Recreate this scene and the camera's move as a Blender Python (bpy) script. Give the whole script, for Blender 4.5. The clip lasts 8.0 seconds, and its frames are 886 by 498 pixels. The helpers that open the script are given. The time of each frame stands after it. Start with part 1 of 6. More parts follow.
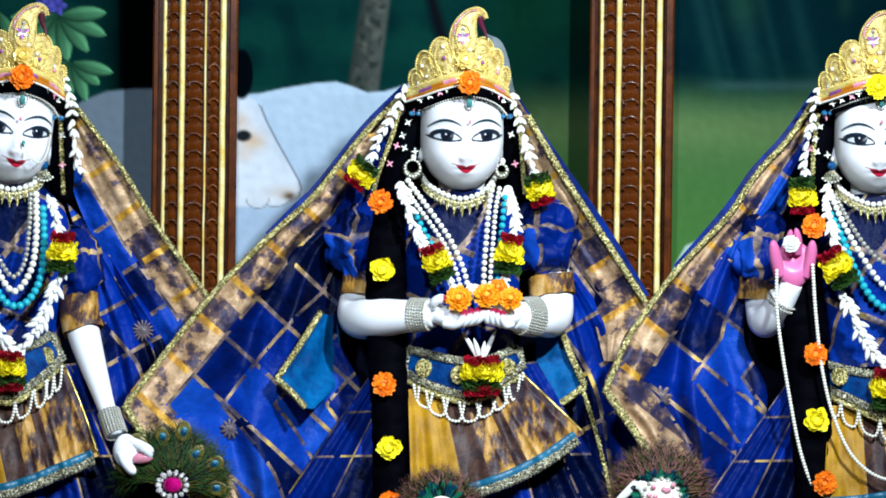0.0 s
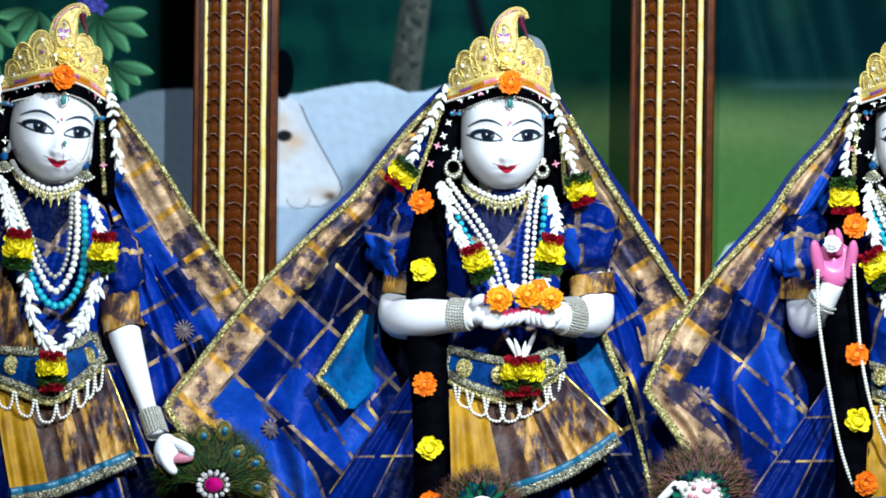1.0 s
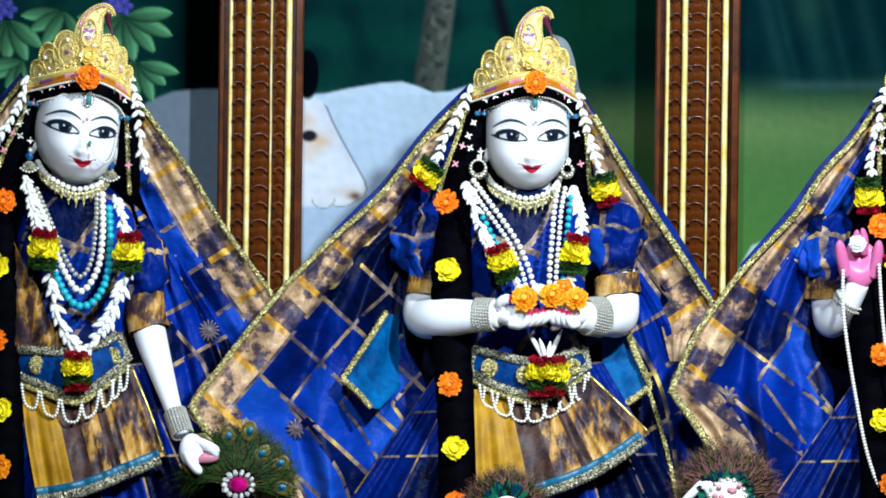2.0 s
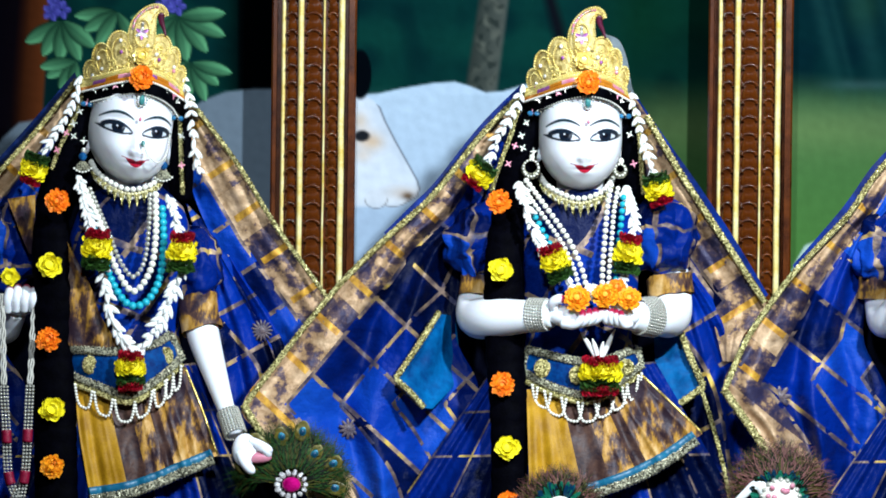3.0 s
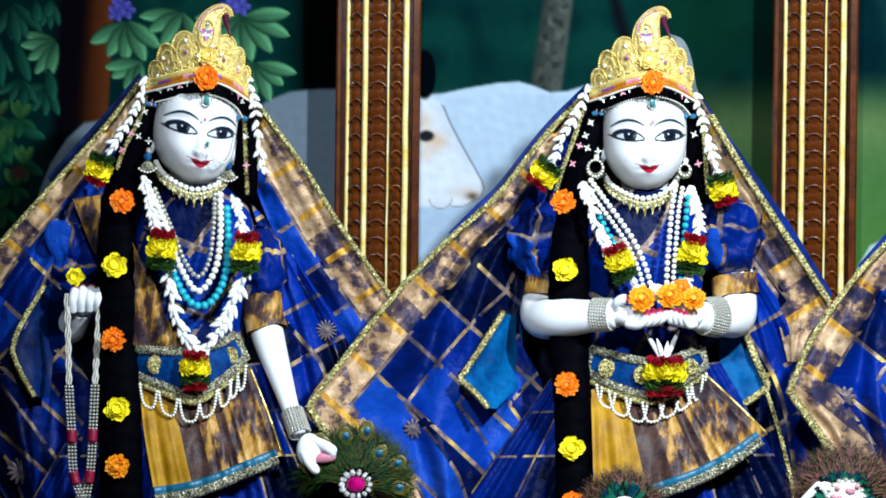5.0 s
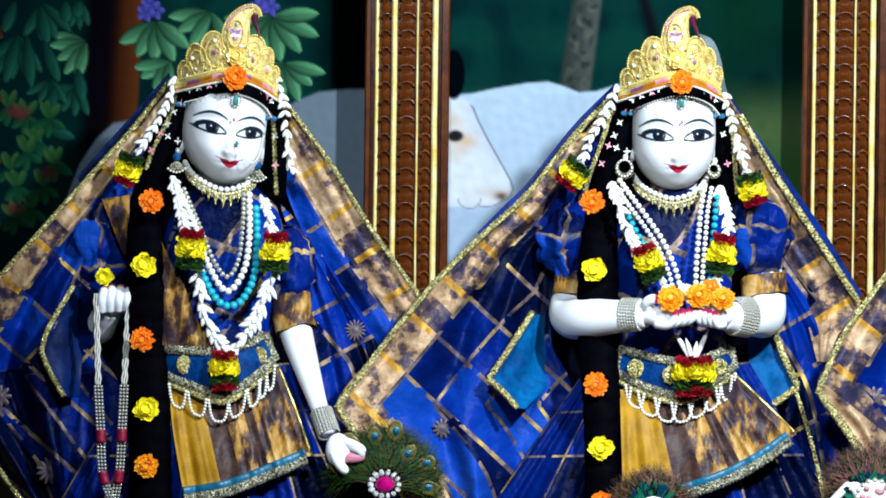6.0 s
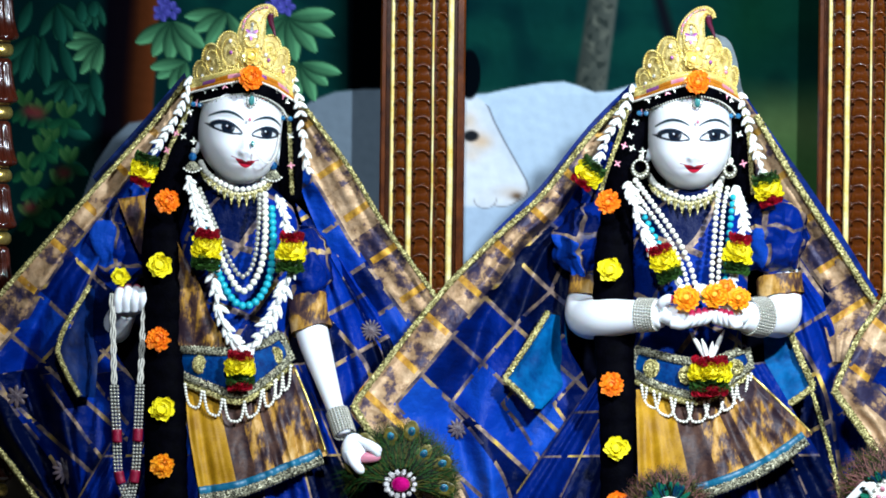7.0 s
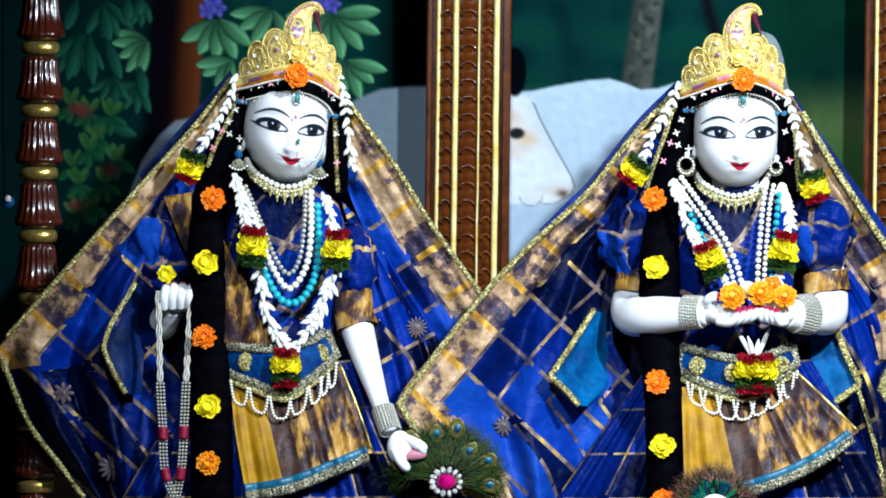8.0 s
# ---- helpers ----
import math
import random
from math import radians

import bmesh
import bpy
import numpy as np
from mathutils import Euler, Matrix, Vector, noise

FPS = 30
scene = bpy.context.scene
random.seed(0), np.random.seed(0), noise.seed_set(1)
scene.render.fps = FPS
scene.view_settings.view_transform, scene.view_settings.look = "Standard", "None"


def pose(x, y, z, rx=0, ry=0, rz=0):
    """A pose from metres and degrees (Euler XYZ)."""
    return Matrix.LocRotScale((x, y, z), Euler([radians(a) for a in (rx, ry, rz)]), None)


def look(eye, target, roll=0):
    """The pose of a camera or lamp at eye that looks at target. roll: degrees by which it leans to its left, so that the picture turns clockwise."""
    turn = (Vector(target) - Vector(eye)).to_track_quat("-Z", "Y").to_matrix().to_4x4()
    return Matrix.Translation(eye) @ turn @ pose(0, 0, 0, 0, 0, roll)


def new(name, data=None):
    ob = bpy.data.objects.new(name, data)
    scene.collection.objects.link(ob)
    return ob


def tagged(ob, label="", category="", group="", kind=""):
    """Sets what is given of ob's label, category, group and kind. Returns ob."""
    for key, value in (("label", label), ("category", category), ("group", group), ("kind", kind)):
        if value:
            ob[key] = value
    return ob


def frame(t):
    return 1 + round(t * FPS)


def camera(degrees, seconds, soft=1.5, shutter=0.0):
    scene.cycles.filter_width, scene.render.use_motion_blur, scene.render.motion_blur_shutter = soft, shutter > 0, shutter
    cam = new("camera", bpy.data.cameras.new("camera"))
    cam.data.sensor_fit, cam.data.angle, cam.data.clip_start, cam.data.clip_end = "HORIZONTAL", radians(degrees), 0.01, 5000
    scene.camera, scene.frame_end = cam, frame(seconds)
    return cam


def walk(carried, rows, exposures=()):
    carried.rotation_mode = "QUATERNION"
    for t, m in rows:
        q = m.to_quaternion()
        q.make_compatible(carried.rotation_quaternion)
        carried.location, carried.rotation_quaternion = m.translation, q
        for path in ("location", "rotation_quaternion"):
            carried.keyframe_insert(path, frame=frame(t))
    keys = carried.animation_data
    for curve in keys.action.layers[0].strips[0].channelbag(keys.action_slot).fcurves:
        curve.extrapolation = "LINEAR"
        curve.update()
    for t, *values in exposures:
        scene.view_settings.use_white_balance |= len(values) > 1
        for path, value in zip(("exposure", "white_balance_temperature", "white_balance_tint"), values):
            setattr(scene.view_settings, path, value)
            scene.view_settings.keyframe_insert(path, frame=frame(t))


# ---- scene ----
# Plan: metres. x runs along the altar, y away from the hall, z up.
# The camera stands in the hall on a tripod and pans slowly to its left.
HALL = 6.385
cam = camera(14.0, 8.0, soft=1.75)
EYE = 1.6
# seconds, metres along the altar by which the view has gone to the left, metres downward
PAN = [
    (0.0, 0.0, 0.0), (0.5, 0.0, 0.0), (0.7, 0.035, 0.0), (1.0, 0.072, 0.0), (1.5, 0.1146, 0.0), (1.7, 0.1148, 0.0),
    (2.8, 0.181, 0.0), (3.0, 0.2096, 0.0), (3.5, 0.216, 0.0), (4.0, 0.227, 0.0), (4.2, 0.258, 0.0), (4.5, 0.285, 0.0),
    (4.7, 0.306, 0.0), (5.8, 0.351, 0.0), (6.0, 0.3747, 0.0), (6.5, 0.4025, 0.0), (7.0, 0.4026, 0.0), (7.5, 0.4523, 0.0),
    (7.8, 0.4826, 0.0035), (8.0, 0.4835, 0.0046),
]
LEAN = 0.0125  # the tripod leans a little, and the pan with it
walk(cam, [(t, look((0, -HALL, EYE), (0.241 - a, 0, EYE + (0.241 - a) * LEAN - b), math.degrees(LEAN))) for t, a, b in PAN],
     exposures=[(0.0, -0.12), (1.7, -0.12), (3.0, -0.07), (4.7, -0.05), (6.0, -0.02), (8.0, 0.04)])

# ---- light: two unseen spot lamps before the altar, without fittings, and the dim hall ----
# world light added for cut-open views; the closed hall keeps it out
world = bpy.data.worlds.new("outside_air")
scene.world = world
world.use_nodes = True
world.node_tree.nodes["Background"].inputs[0].default_value = (0.55, 0.68, 1.0, 1)
world.node_tree.nodes["Background"].inputs[1].default_value = 0.5


def spot_lamp(name, eye, target, watts, degrees, blend, size, colour):
    data = bpy.data.lights.new(name, "SPOT")
    data.spot_size, data.spot_blend, data.shadow_soft_size = radians(degrees), blend, size
    data.energy, data.color = watts, colour
    ob = new(name, data)
    ob.matrix_world = look(eye, target)
    return ob


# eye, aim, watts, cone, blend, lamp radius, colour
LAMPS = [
    # key from the right, set after the shadows beside the posts
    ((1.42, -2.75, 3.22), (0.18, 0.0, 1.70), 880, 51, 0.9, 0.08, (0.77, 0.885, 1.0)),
    # frontal fill, added to brighten the faces
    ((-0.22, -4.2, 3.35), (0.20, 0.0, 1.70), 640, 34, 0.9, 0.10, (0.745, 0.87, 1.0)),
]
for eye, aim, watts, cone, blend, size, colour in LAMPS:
    spot_lamp("unseen_altar_spot", eye, aim, watts, cone, blend, size, colour)

# ---- tools: places set to the camera's view: u across and v down it, in millimetres at d = 0; d away from the hall ----
def at(u, v, d=0.0):
    # spread with depth along the camera's sight lines
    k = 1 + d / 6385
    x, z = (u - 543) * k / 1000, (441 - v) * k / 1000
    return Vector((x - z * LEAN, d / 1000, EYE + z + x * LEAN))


def thing(name, label, category, base, group="", kind=""):
    """An empty at the base of a thing, which carries its parts."""
    ob = new(name)
    ob.location = at(*base)
    ob.empty_display_size = 0.02
    return tagged(ob, label, category, group, kind)


def part(name, verts, faces, material, parent=None, label="", smooth=True, uv=None, paint=None, slots=None, raw=False):
    """One mesh object; verts as (u, v, d) set to the camera's view, or in metres if raw."""
    me = bpy.data.meshes.new(name)
    V = np.asarray(verts, float).reshape(-1, 3)
    if not raw:
        # same spread about the camera axis as in at()
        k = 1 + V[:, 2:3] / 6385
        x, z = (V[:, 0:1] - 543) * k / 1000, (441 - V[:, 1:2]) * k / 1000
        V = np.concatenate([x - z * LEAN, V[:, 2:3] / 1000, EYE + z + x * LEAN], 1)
    base = Vector((0, 0, 0))
    top = parent
    while top is not None and top.parent is not None:
        top = top.parent
    if top is not None:
        base = Vector(top.location)
    elif len(V):
        base = Vector((V[:, 0].mean(), V[:, 1].mean(), V[:, 2].min()))
    V = V - np.array(base)
    me.from_pydata(V.tolist(), [], [list(map(int, f)) for f in faces])
    mats = material if isinstance(material, (list, tuple)) else [material]
    for m in mats:
        me.materials.append(m)
    if slots is not None:
        me.polygons.foreach_set("material_index", np.asarray(slots, np.int32))
    if smooth:
        me.polygons.foreach_set("use_smooth", np.ones(len(me.polygons), bool))
    if uv is not None:
        layer = me.uv_layers.new(name="cloth")
        idx = np.empty(len(me.loops), np.int32)
        me.loops.foreach_get("vertex_index", idx)
        layer.data.foreach_set("uv", np.asarray(uv, float)[idx].astype(np.float32).ravel())
    if paint is not None:
        col = me.color_attributes.new("paint", "FLOAT_COLOR", "POINT")
        rgba = np.concatenate([np.asarray(paint, float), np.ones((len(V), 1))], 1)
        col.data.foreach_set("color", rgba.astype(np.float32).ravel())
    me.update()
    ob = new(name, me)
    if parent is None:
        ob.location = base
    else:
        ob.parent = parent
    if label:
        ob["label"] = label
    return ob


def curve(points, n):
    """n points evenly along a smooth curve through the given ones (any dimension)."""
    P = np.asarray(points, float)
    if len(P) == 2:
        return P[0] + (P[1] - P[0]) * np.linspace(0, 1, n)[:, None]
    Q = np.vstack([2 * P[0] - P[1], P, 2 * P[-1] - P[-2]])
    out = []
    for i in range(1, len(Q) - 2):
        t = np.linspace(0, 1, 24, endpoint=False)[:, None]
        a, b, c, d = Q[i - 1], Q[i], Q[i + 1], Q[i + 2]
        out.append(0.5 * (2 * b + (c - a) * t + (2 * a - 5 * b + 4 * c - d) * t ** 2 + (3 * b - a - 3 * c + d) * t ** 3))
    C = np.vstack(out + [P[-1:]])
    s = np.concatenate([[0], np.cumsum(np.linalg.norm(np.diff(C[:, :3], axis=0), axis=1))])
    w = np.linspace(0, s[-1], n)
    return np.stack([np.interp(w, s, C[:, k]) for k in range(C.shape[1])], 1)


def grid_faces(nr, nc, wrap=False, start=0):
    f = []
    for i in range(nr - 1):
        for j in range(nc if wrap else nc - 1):
            k = (j + 1) % nc
            f.append((start + i * nc + j, start + i * nc + k, start + (i + 1) * nc + k, start + (i + 1) * nc + j))
    return f


class Soup:
    """Verts and faces of several pieces, joined into one part."""

    def __init__(self):
        self.v, self.f, self.slots, self.n = [], [], [], 0

    def add(self, verts, faces, slot=0):
        verts = np.asarray(verts, float).reshape(-1, 3)
        self.v.append(verts)
        self.f += [tuple(i + self.n for i in f) for f in faces]
        self.slots += [slot] * len(faces)
        self.n += len(verts)
        return self

    def part(self, name, material, parent=None, label="", smooth=True):
        return part(name, np.vstack(self.v), self.f, material, parent, label, smooth, slots=self.slots)


def tube(path, radius, sides=10, flat=1.0, closed=False, caps=True):
    """A sweep along path (u, v, d); radius a number or one a point; flat: depth over width."""
    P = np.asarray(path, float)
    n = len(P)
    R = np.broadcast_to(np.asarray(radius, float), (n,))
    T = np.gradient(P, axis=0)
    if closed:
        T = np.roll(P, -1, 0) - np.roll(P, 1, 0)
    T /= np.linalg.norm(T, axis=1)[:, None] + 1e-9
    side = np.cross(T, (0, 0, 1.0))
    bad = np.linalg.norm(side, axis=1) < 0.15
    side[bad] = np.cross(T[bad], (1.0, 0, 0))
    side /= np.linalg.norm(side, axis=1)[:, None] + 1e-9
    up = np.cross(side, T)
    a = np.linspace(0, 2 * np.pi, sides, endpoint=False)
    V = P[:, None] + R[:, None, None] * (np.cos(a)[None, :, None] * side[:, None] + flat * np.sin(a)[None, :, None] * up[:, None])
    V = V.reshape(-1, 3)
    F = grid_faces(n, sides, True)
    if closed:
        F += [((n - 1) * sides + j, (n - 1) * sides + (j + 1) % sides, (j + 1) % sides, j) for j in range(sides)]
    elif caps:
        F += [tuple(range(sides))[::-1], tuple((n - 1) * sides + j for j in range(sides))]
    return V, F


def blob(centre, size, rings=10, sides=14):
    """An ellipsoid; size: half lengths along u, v, d."""
    th = np.linspace(0, np.pi, rings)
    a = np.linspace(0, 2 * np.pi, sides, endpoint=False)
    V = np.stack([np.outer(np.sin(th), np.cos(a)), np.outer(np.cos(th), np.ones(sides)), np.outer(np.sin(th), np.sin(a))], -1).reshape(-1, 3)
    return V * np.asarray(size, float) + np.asarray(centre, float), grid_faces(rings, sides, True)


def wobble(V, scale, amount, seed=0.0, axes=(1, 1, 1)):
    """Uneven shape: moves points by smooth noise."""
    V = np.array(V, float)
    for i, p in enumerate(V):
        q = noise.noise_vector(Vector(p / scale) + Vector((seed, seed * 1.7, -seed)))
        V[i] += np.array(q) * amount * np.asarray(axes)
    return V


def turn(V, pivot, roll=0.0, yaw=0.0, tip=0.0):
    """Turns points round a pivot: roll in the picture's sense (clockwise), yaw to the viewer's right, tip downward; degrees."""
    V = np.asarray(V, float) - np.asarray(pivot, float)
    c, s = np.cos(radians(yaw)), np.sin(radians(yaw))
    u, v, d = V[:, 0], V[:, 1], V[:, 2]
    u, d = u * c - d * s, u * s + d * c
    c, s = np.cos(radians(tip)), np.sin(radians(tip))
    v, d = v * c - d * s, v * s + d * c
    c, s = np.cos(radians(roll)), np.sin(radians(roll))
    u, v = u * c - v * s, u * s + v * c
    return np.stack([u, v, d], 1) + np.asarray(pivot, float)


SHEETS = []


def cloth(name, edge, inner, material, parent=None, label="", nu=40, nv=120, folds=(), crumple=6.0, seed=1.0, uv0=(0, 0), sag=0.0, gather=1.0, bare=None):
    """A sheet from its outer edge to its inner edge, both curves from top to bottom (u, v, d).
    folds: rows (amplitude, number across, phase, lean) of pleats that run down the sheet."""
    A, B = curve(edge, nv), curve(inner, nv)
    s = np.linspace(0, 1, nu)
    V = A[:, None] * (1 - s)[None, :, None] + B[:, None] * s[None, :, None]
    t = np.linspace(0, 1, nv)
    for amp, k, ph, lean in folds:
        w = np.sin(2 * np.pi * (k * s[None, :] + lean * t[:, None]) + ph + 0.5 * np.sin(5 * t + k)[:, None])
        w = 0.6 * w if k > 4 else w
        V[:, :, 2] += amp * w * np.clip(np.linalg.norm(B - A, axis=1) / 240, 0.08, 1)[:, None] * np.clip(t * 6, 0.25, 1)[:, None] * np.sin(np.pi * np.clip(s * 1.0, 0, 1))[None, :] ** 0.5
    if sag:
        V[:, :, 2] += sag * np.sin(np.pi * s)[None, :]
    V = V.reshape(-1, 3)
    if crumple:
        for i, p in enumerate(V):
            q = Vector((p[0] / 70 + seed, p[1] / 95, seed))
            V[i, 2] += crumple * (noise.noise(q) + 0.5 * noise.noise(q * 2.3) + 0.25 * noise.noise(q * 5.1) + 0.9 * abs(noise.noise(q * 1.5 + Vector((7, 3, 1)))))
    # woven lines follow the outer edge: distance from it, and way along it
    E = curve(edge, 260)[:, :2]
    way = np.concatenate([[0], np.cumsum(np.linalg.norm(np.diff(E, axis=0), axis=1))])
    gap = np.hypot(V[:, None, 0] - E[None, :, 0], V[:, None, 1] - E[None, :, 1])
    near = gap.argmin(1)
    main = E[int(len(E) * 0.6)] - E[int(len(E) * 0.1)]
    main /= np.linalg.norm(main)
    # near its top the cloth is gathered, so that more of the weave goes into less width
    tight = np.repeat(np.clip(230 / (np.linalg.norm(B - A, axis=1) + 1), 1, gather), nu)
    uv = np.stack([gap[np.arange(len(V)), near] * tight / 1000 + uv0[0], (V[:, :2] @ main) / 1000 + uv0[1] + 3], 1)
    if bare is not None:  # below this height the woven border ends
        uv[:, 0] += 0.075 * np.clip((V[:, 1] - bare) / 12, 0, 1)
    SHEETS.append(V)
    return part(name, V, grid_faces(nv, nu), material, parent, label, uv=uv)

# ---- materials ----
class Nodes:
    """Short hand for node trees."""

    def __init__(self, name):
        self.m = bpy.data.materials.new(name)
        self.m.use_nodes = True
        self.t = self.m.node_tree
        self.b = self.t.nodes["Principled BSDF"]

    def node(self, kind, ins=(), **props):
        n = self.t.nodes.new(kind)
        for k, v in props.items():
            setattr(n, k, v)
        for k, v in dict(ins).items():
            self.put(n.inputs[k], v)
        return n

    def put(self, socket, v):
        if isinstance(v, bpy.types.NodeSocket):
            self.t.links.new(v, socket)
        elif isinstance(v, tuple) and len(v) == 3 and socket.type == "RGBA":
            socket.default_value = (*v, 1)
        else:
            socket.default_value = v

    def coords(self, kind="Object"):
        return self.node("ShaderNodeTexCoord").outputs[kind]

    def noise(self, scale, detail=3.0, vector=None, rough=0.55):
        return self.node("ShaderNodeTexNoise", {"Vector": vector or self.coords(), "Scale": scale, "Detail": detail, "Roughness": rough}).outputs["Fac"]

    def stretch(self, scale, vector=None):
        return self.node("ShaderNodeMapping", {"Vector": vector or self.coords(), "Scale": scale}).outputs[0]

    def do(self, op, a, b=0.0, c=None):
        n = self.node("ShaderNodeMath", operation=op)
        self.put(n.inputs[0], a), self.put(n.inputs[1], b)
        if c is not None:
            self.put(n.inputs[2], c)
        return n.outputs[0]

    def ramp(self, fac, stops, ease="LINEAR"):
        n = self.node("ShaderNodeValToRGB", {"Fac": fac})
        n.color_ramp.interpolation = ease
        e = n.color_ramp.elements
        while len(e) < len(stops):
            e.new(0.5)
        for el, (p, c) in zip(e, stops):
            el.position = p
            el.color = (*c, 1) if isinstance(c, tuple) else (c, c, c, 1)
        return n.outputs["Color"]

    def mix(self, fac, a, b):
        n = self.node("ShaderNodeMix", data_type="RGBA")
        self.put(n.inputs[0], fac), self.put(n.inputs[6], a), self.put(n.inputs[7], b)
        return n.outputs[2]

    def bump(self, height, strength=0.3, depth=0.002):
        return self.node("ShaderNodeBump", {"Height": height, "Strength": strength, "Distance": depth}).outputs[0]

    def done(self, colour, rough=0.5, metal=0.0, normal=None, **more):
        self.put(self.b.inputs["Base Color"], colour), self.put(self.b.inputs["Roughness"], rough), self.put(self.b.inputs["Metallic"], metal)
        if normal is not None:
            self.put(self.b.inputs["Normal"], normal)
        for k, v in more.items():
            self.put(self.b.inputs[k.replace("_", " ")], v)
        return self.m


def plain(name, c1, c2, rough=0.5, metal=0.0, scale=40.0, bump=0.2, depth=0.001, fine=None, **more):
    """Two tones mixed by noise at two scales, with fine relief."""
    n = Nodes(name)
    big = n.noise(scale, 4)
    small = n.noise(fine or scale * 6, 2)
    f = n.do("ADD", n.do("MULTIPLY", big, 0.7), n.do("MULTIPLY", small, 0.3))
    col = n.ramp(f, [(0.35, c1), (0.65, c2)])
    r = n.do("ADD", n.do("MULTIPLY", small, 0.15), rough - 0.07)
    return n.done(col, r, metal, n.bump(f, bump, depth), **more)


def silk(name, border, cell=0.088, base=((0.0002, 0.0026, 0.022), (0.0003, 0.020, 0.235), (0.008, 0.074, 0.43)), line=0.0075):
    """Blue shot silk with a woven check of copper thread; its first stretch from the edge is a copper brocade border with golden bars."""
    n = Nodes(name)
    uv = n.node("ShaderNodeUVMap", uv_map="cloth").outputs[0]
    sep = n.node("ShaderNodeSeparateXYZ", {0: uv})
    flat = n.stretch((1.0, 0.0, 1.0))
    wav = n.do("MULTIPLY", n.do("SUBTRACT", n.noise(9, 2, flat), 0.5), 0.008)
    x2 = n.do("ADD", sep.outputs[0], wav)
    y = n.do("ADD", sep.outputs[1], n.do("MULTIPLY", wav, 0.8))
    inb = n.do("LESS_THAN", x2, border)
    across = n.do("DIVIDE", n.do("SUBTRACT", x2, max(border, 0.0)), cell * 0.82 if border > 0 else cell)
    along = n.do("DIVIDE", y, cell)
    cx, cy = n.do("FRACT", across), n.do("FRACT", along)
    lines = n.do("MAXIMUM", n.do("LESS_THAN", cx, line / cell), n.do("LESS_THAN", cy, line / cell))
    cellv = n.node("ShaderNodeCombineXYZ", {0: n.do("FLOOR", across), 1: n.do("FLOOR", along), 2: 0.0}).outputs[0]
    rnd = n.node("ShaderNodeTexWhiteNoise", {0: cellv}, noise_dimensions="3D").outputs["Value"]
    lines = n.do("MULTIPLY", lines, n.do("GREATER_THAN", n.noise(24, 2, flat), 0.42))
    gold = n.do("MAXIMUM", inb, lines)
    # border: panels of pale and dusky copper, crumpled, with a golden bar between them
    panel = n.node("ShaderNodeTexWhiteNoise", {"W": n.do("FLOOR", n.do("MULTIPLY", along, 2.0))}, noise_dimensions="1D").outputs["Value"]
    cr = n.do("ADD", n.do("MULTIPLY", n.noise(24, 7, flat, 0.66), 0.85), n.do("MULTIPLY", n.do("SUBTRACT", panel, 0.5), 0.14))
    copper = n.ramp(cr, [(0.33, (0.030, 0.026, 0.060)), (0.395, (0.11, 0.070, 0.075)), (0.43, (0.37, 0.225, 0.115)), (0.58, (0.66, 0.45, 0.27))])
    bar = n.do("MULTIPLY", n.do("MULTIPLY", n.do("LESS_THAN", cy, 0.135), n.do("LESS_THAN", x2, border - 0.007)), n.do("GREATER_THAN", n.noise(18, 2, flat), 0.36))
    copper = n.mix(n.do("MULTIPLY", bar, 0.85), copper, n.ramp(n.noise(60, 3, flat), [(0.35, (0.34, 0.14, 0.01)), (0.6, (0.68, 0.36, 0.03))]))
    thread = n.ramp(n.noise(21, 3, flat), [(0.38, (0.035, 0.035, 0.075)), (0.47, (0.12, 0.085, 0.085)), (0.56, (0.32, 0.22, 0.15)), (0.66, (0.60, 0.40, 0.08))])
    copper = n.mix(inb, thread, copper)
    tone = n.do("ADD", n.do("MULTIPLY", rnd, 0.60), n.do("MULTIPLY", n.noise(10, 4, flat), 0.52))
    blue = n.ramp(tone, [(0.32, base[0]), (0.68, base[1]), (0.98, base[2])])
    col = n.mix(gold, blue, copper)
    h = n.do("ADD", n.do("MULTIPLY", n.noise(30, 5, flat), 1.0), n.do("MULTIPLY", n.noise(900, 1), 0.05))
    return n.done(col, n.do("ADD", 0.36, n.do("MULTIPLY", gold, 0.04)), n.do("MULTIPLY", gold, 0.12), n.bump(h, 0.85, 0.009), Specular_IOR_Level=n.do("ADD", 0.07, n.do("MULTIPLY", gold, 0.12)))


SILK_BODY = silk("blue_silk_plain_edge", -1.0, cell=0.085)
SILK_WIDE = silk("blue_silk_wide_border", 0.063)
REVERSE = plain("blue_silk_reverse", (0.0, 0.005, 0.045), (0.0008, 0.022, 0.19), 0.5, 0, 14, 0.5, 0.005, Specular_IOR_Level=0.08)
SILK_SKIRT = silk("blue_silk_skirt", -1.0, cell=0.140, line=0.007)
SILK_BODICE = silk("blue_silk_bodice", -1.0, cell=0.115, base=((0.0003, 0.0045, 0.040), (0.0005, 0.021, 0.23), (0.006, 0.055, 0.36)), line=0.012)
DEEP_BLUE = plain("deep_blue_silk", (0.0, 0.004, 0.03), (0.0, 0.016, 0.10), 0.5, 0, 14, 0.5, 0.006, Specular_IOR_Level=0.12)
# shade behind the statues is put into this colour; also a dark cord
NEAR_BLACK = plain("near_black", (0.001, 0.001, 0.004), (0.003, 0.004, 0.010), 0.8, 0, 20, 0.3, 0.004, Specular_IOR_Level=0.01)


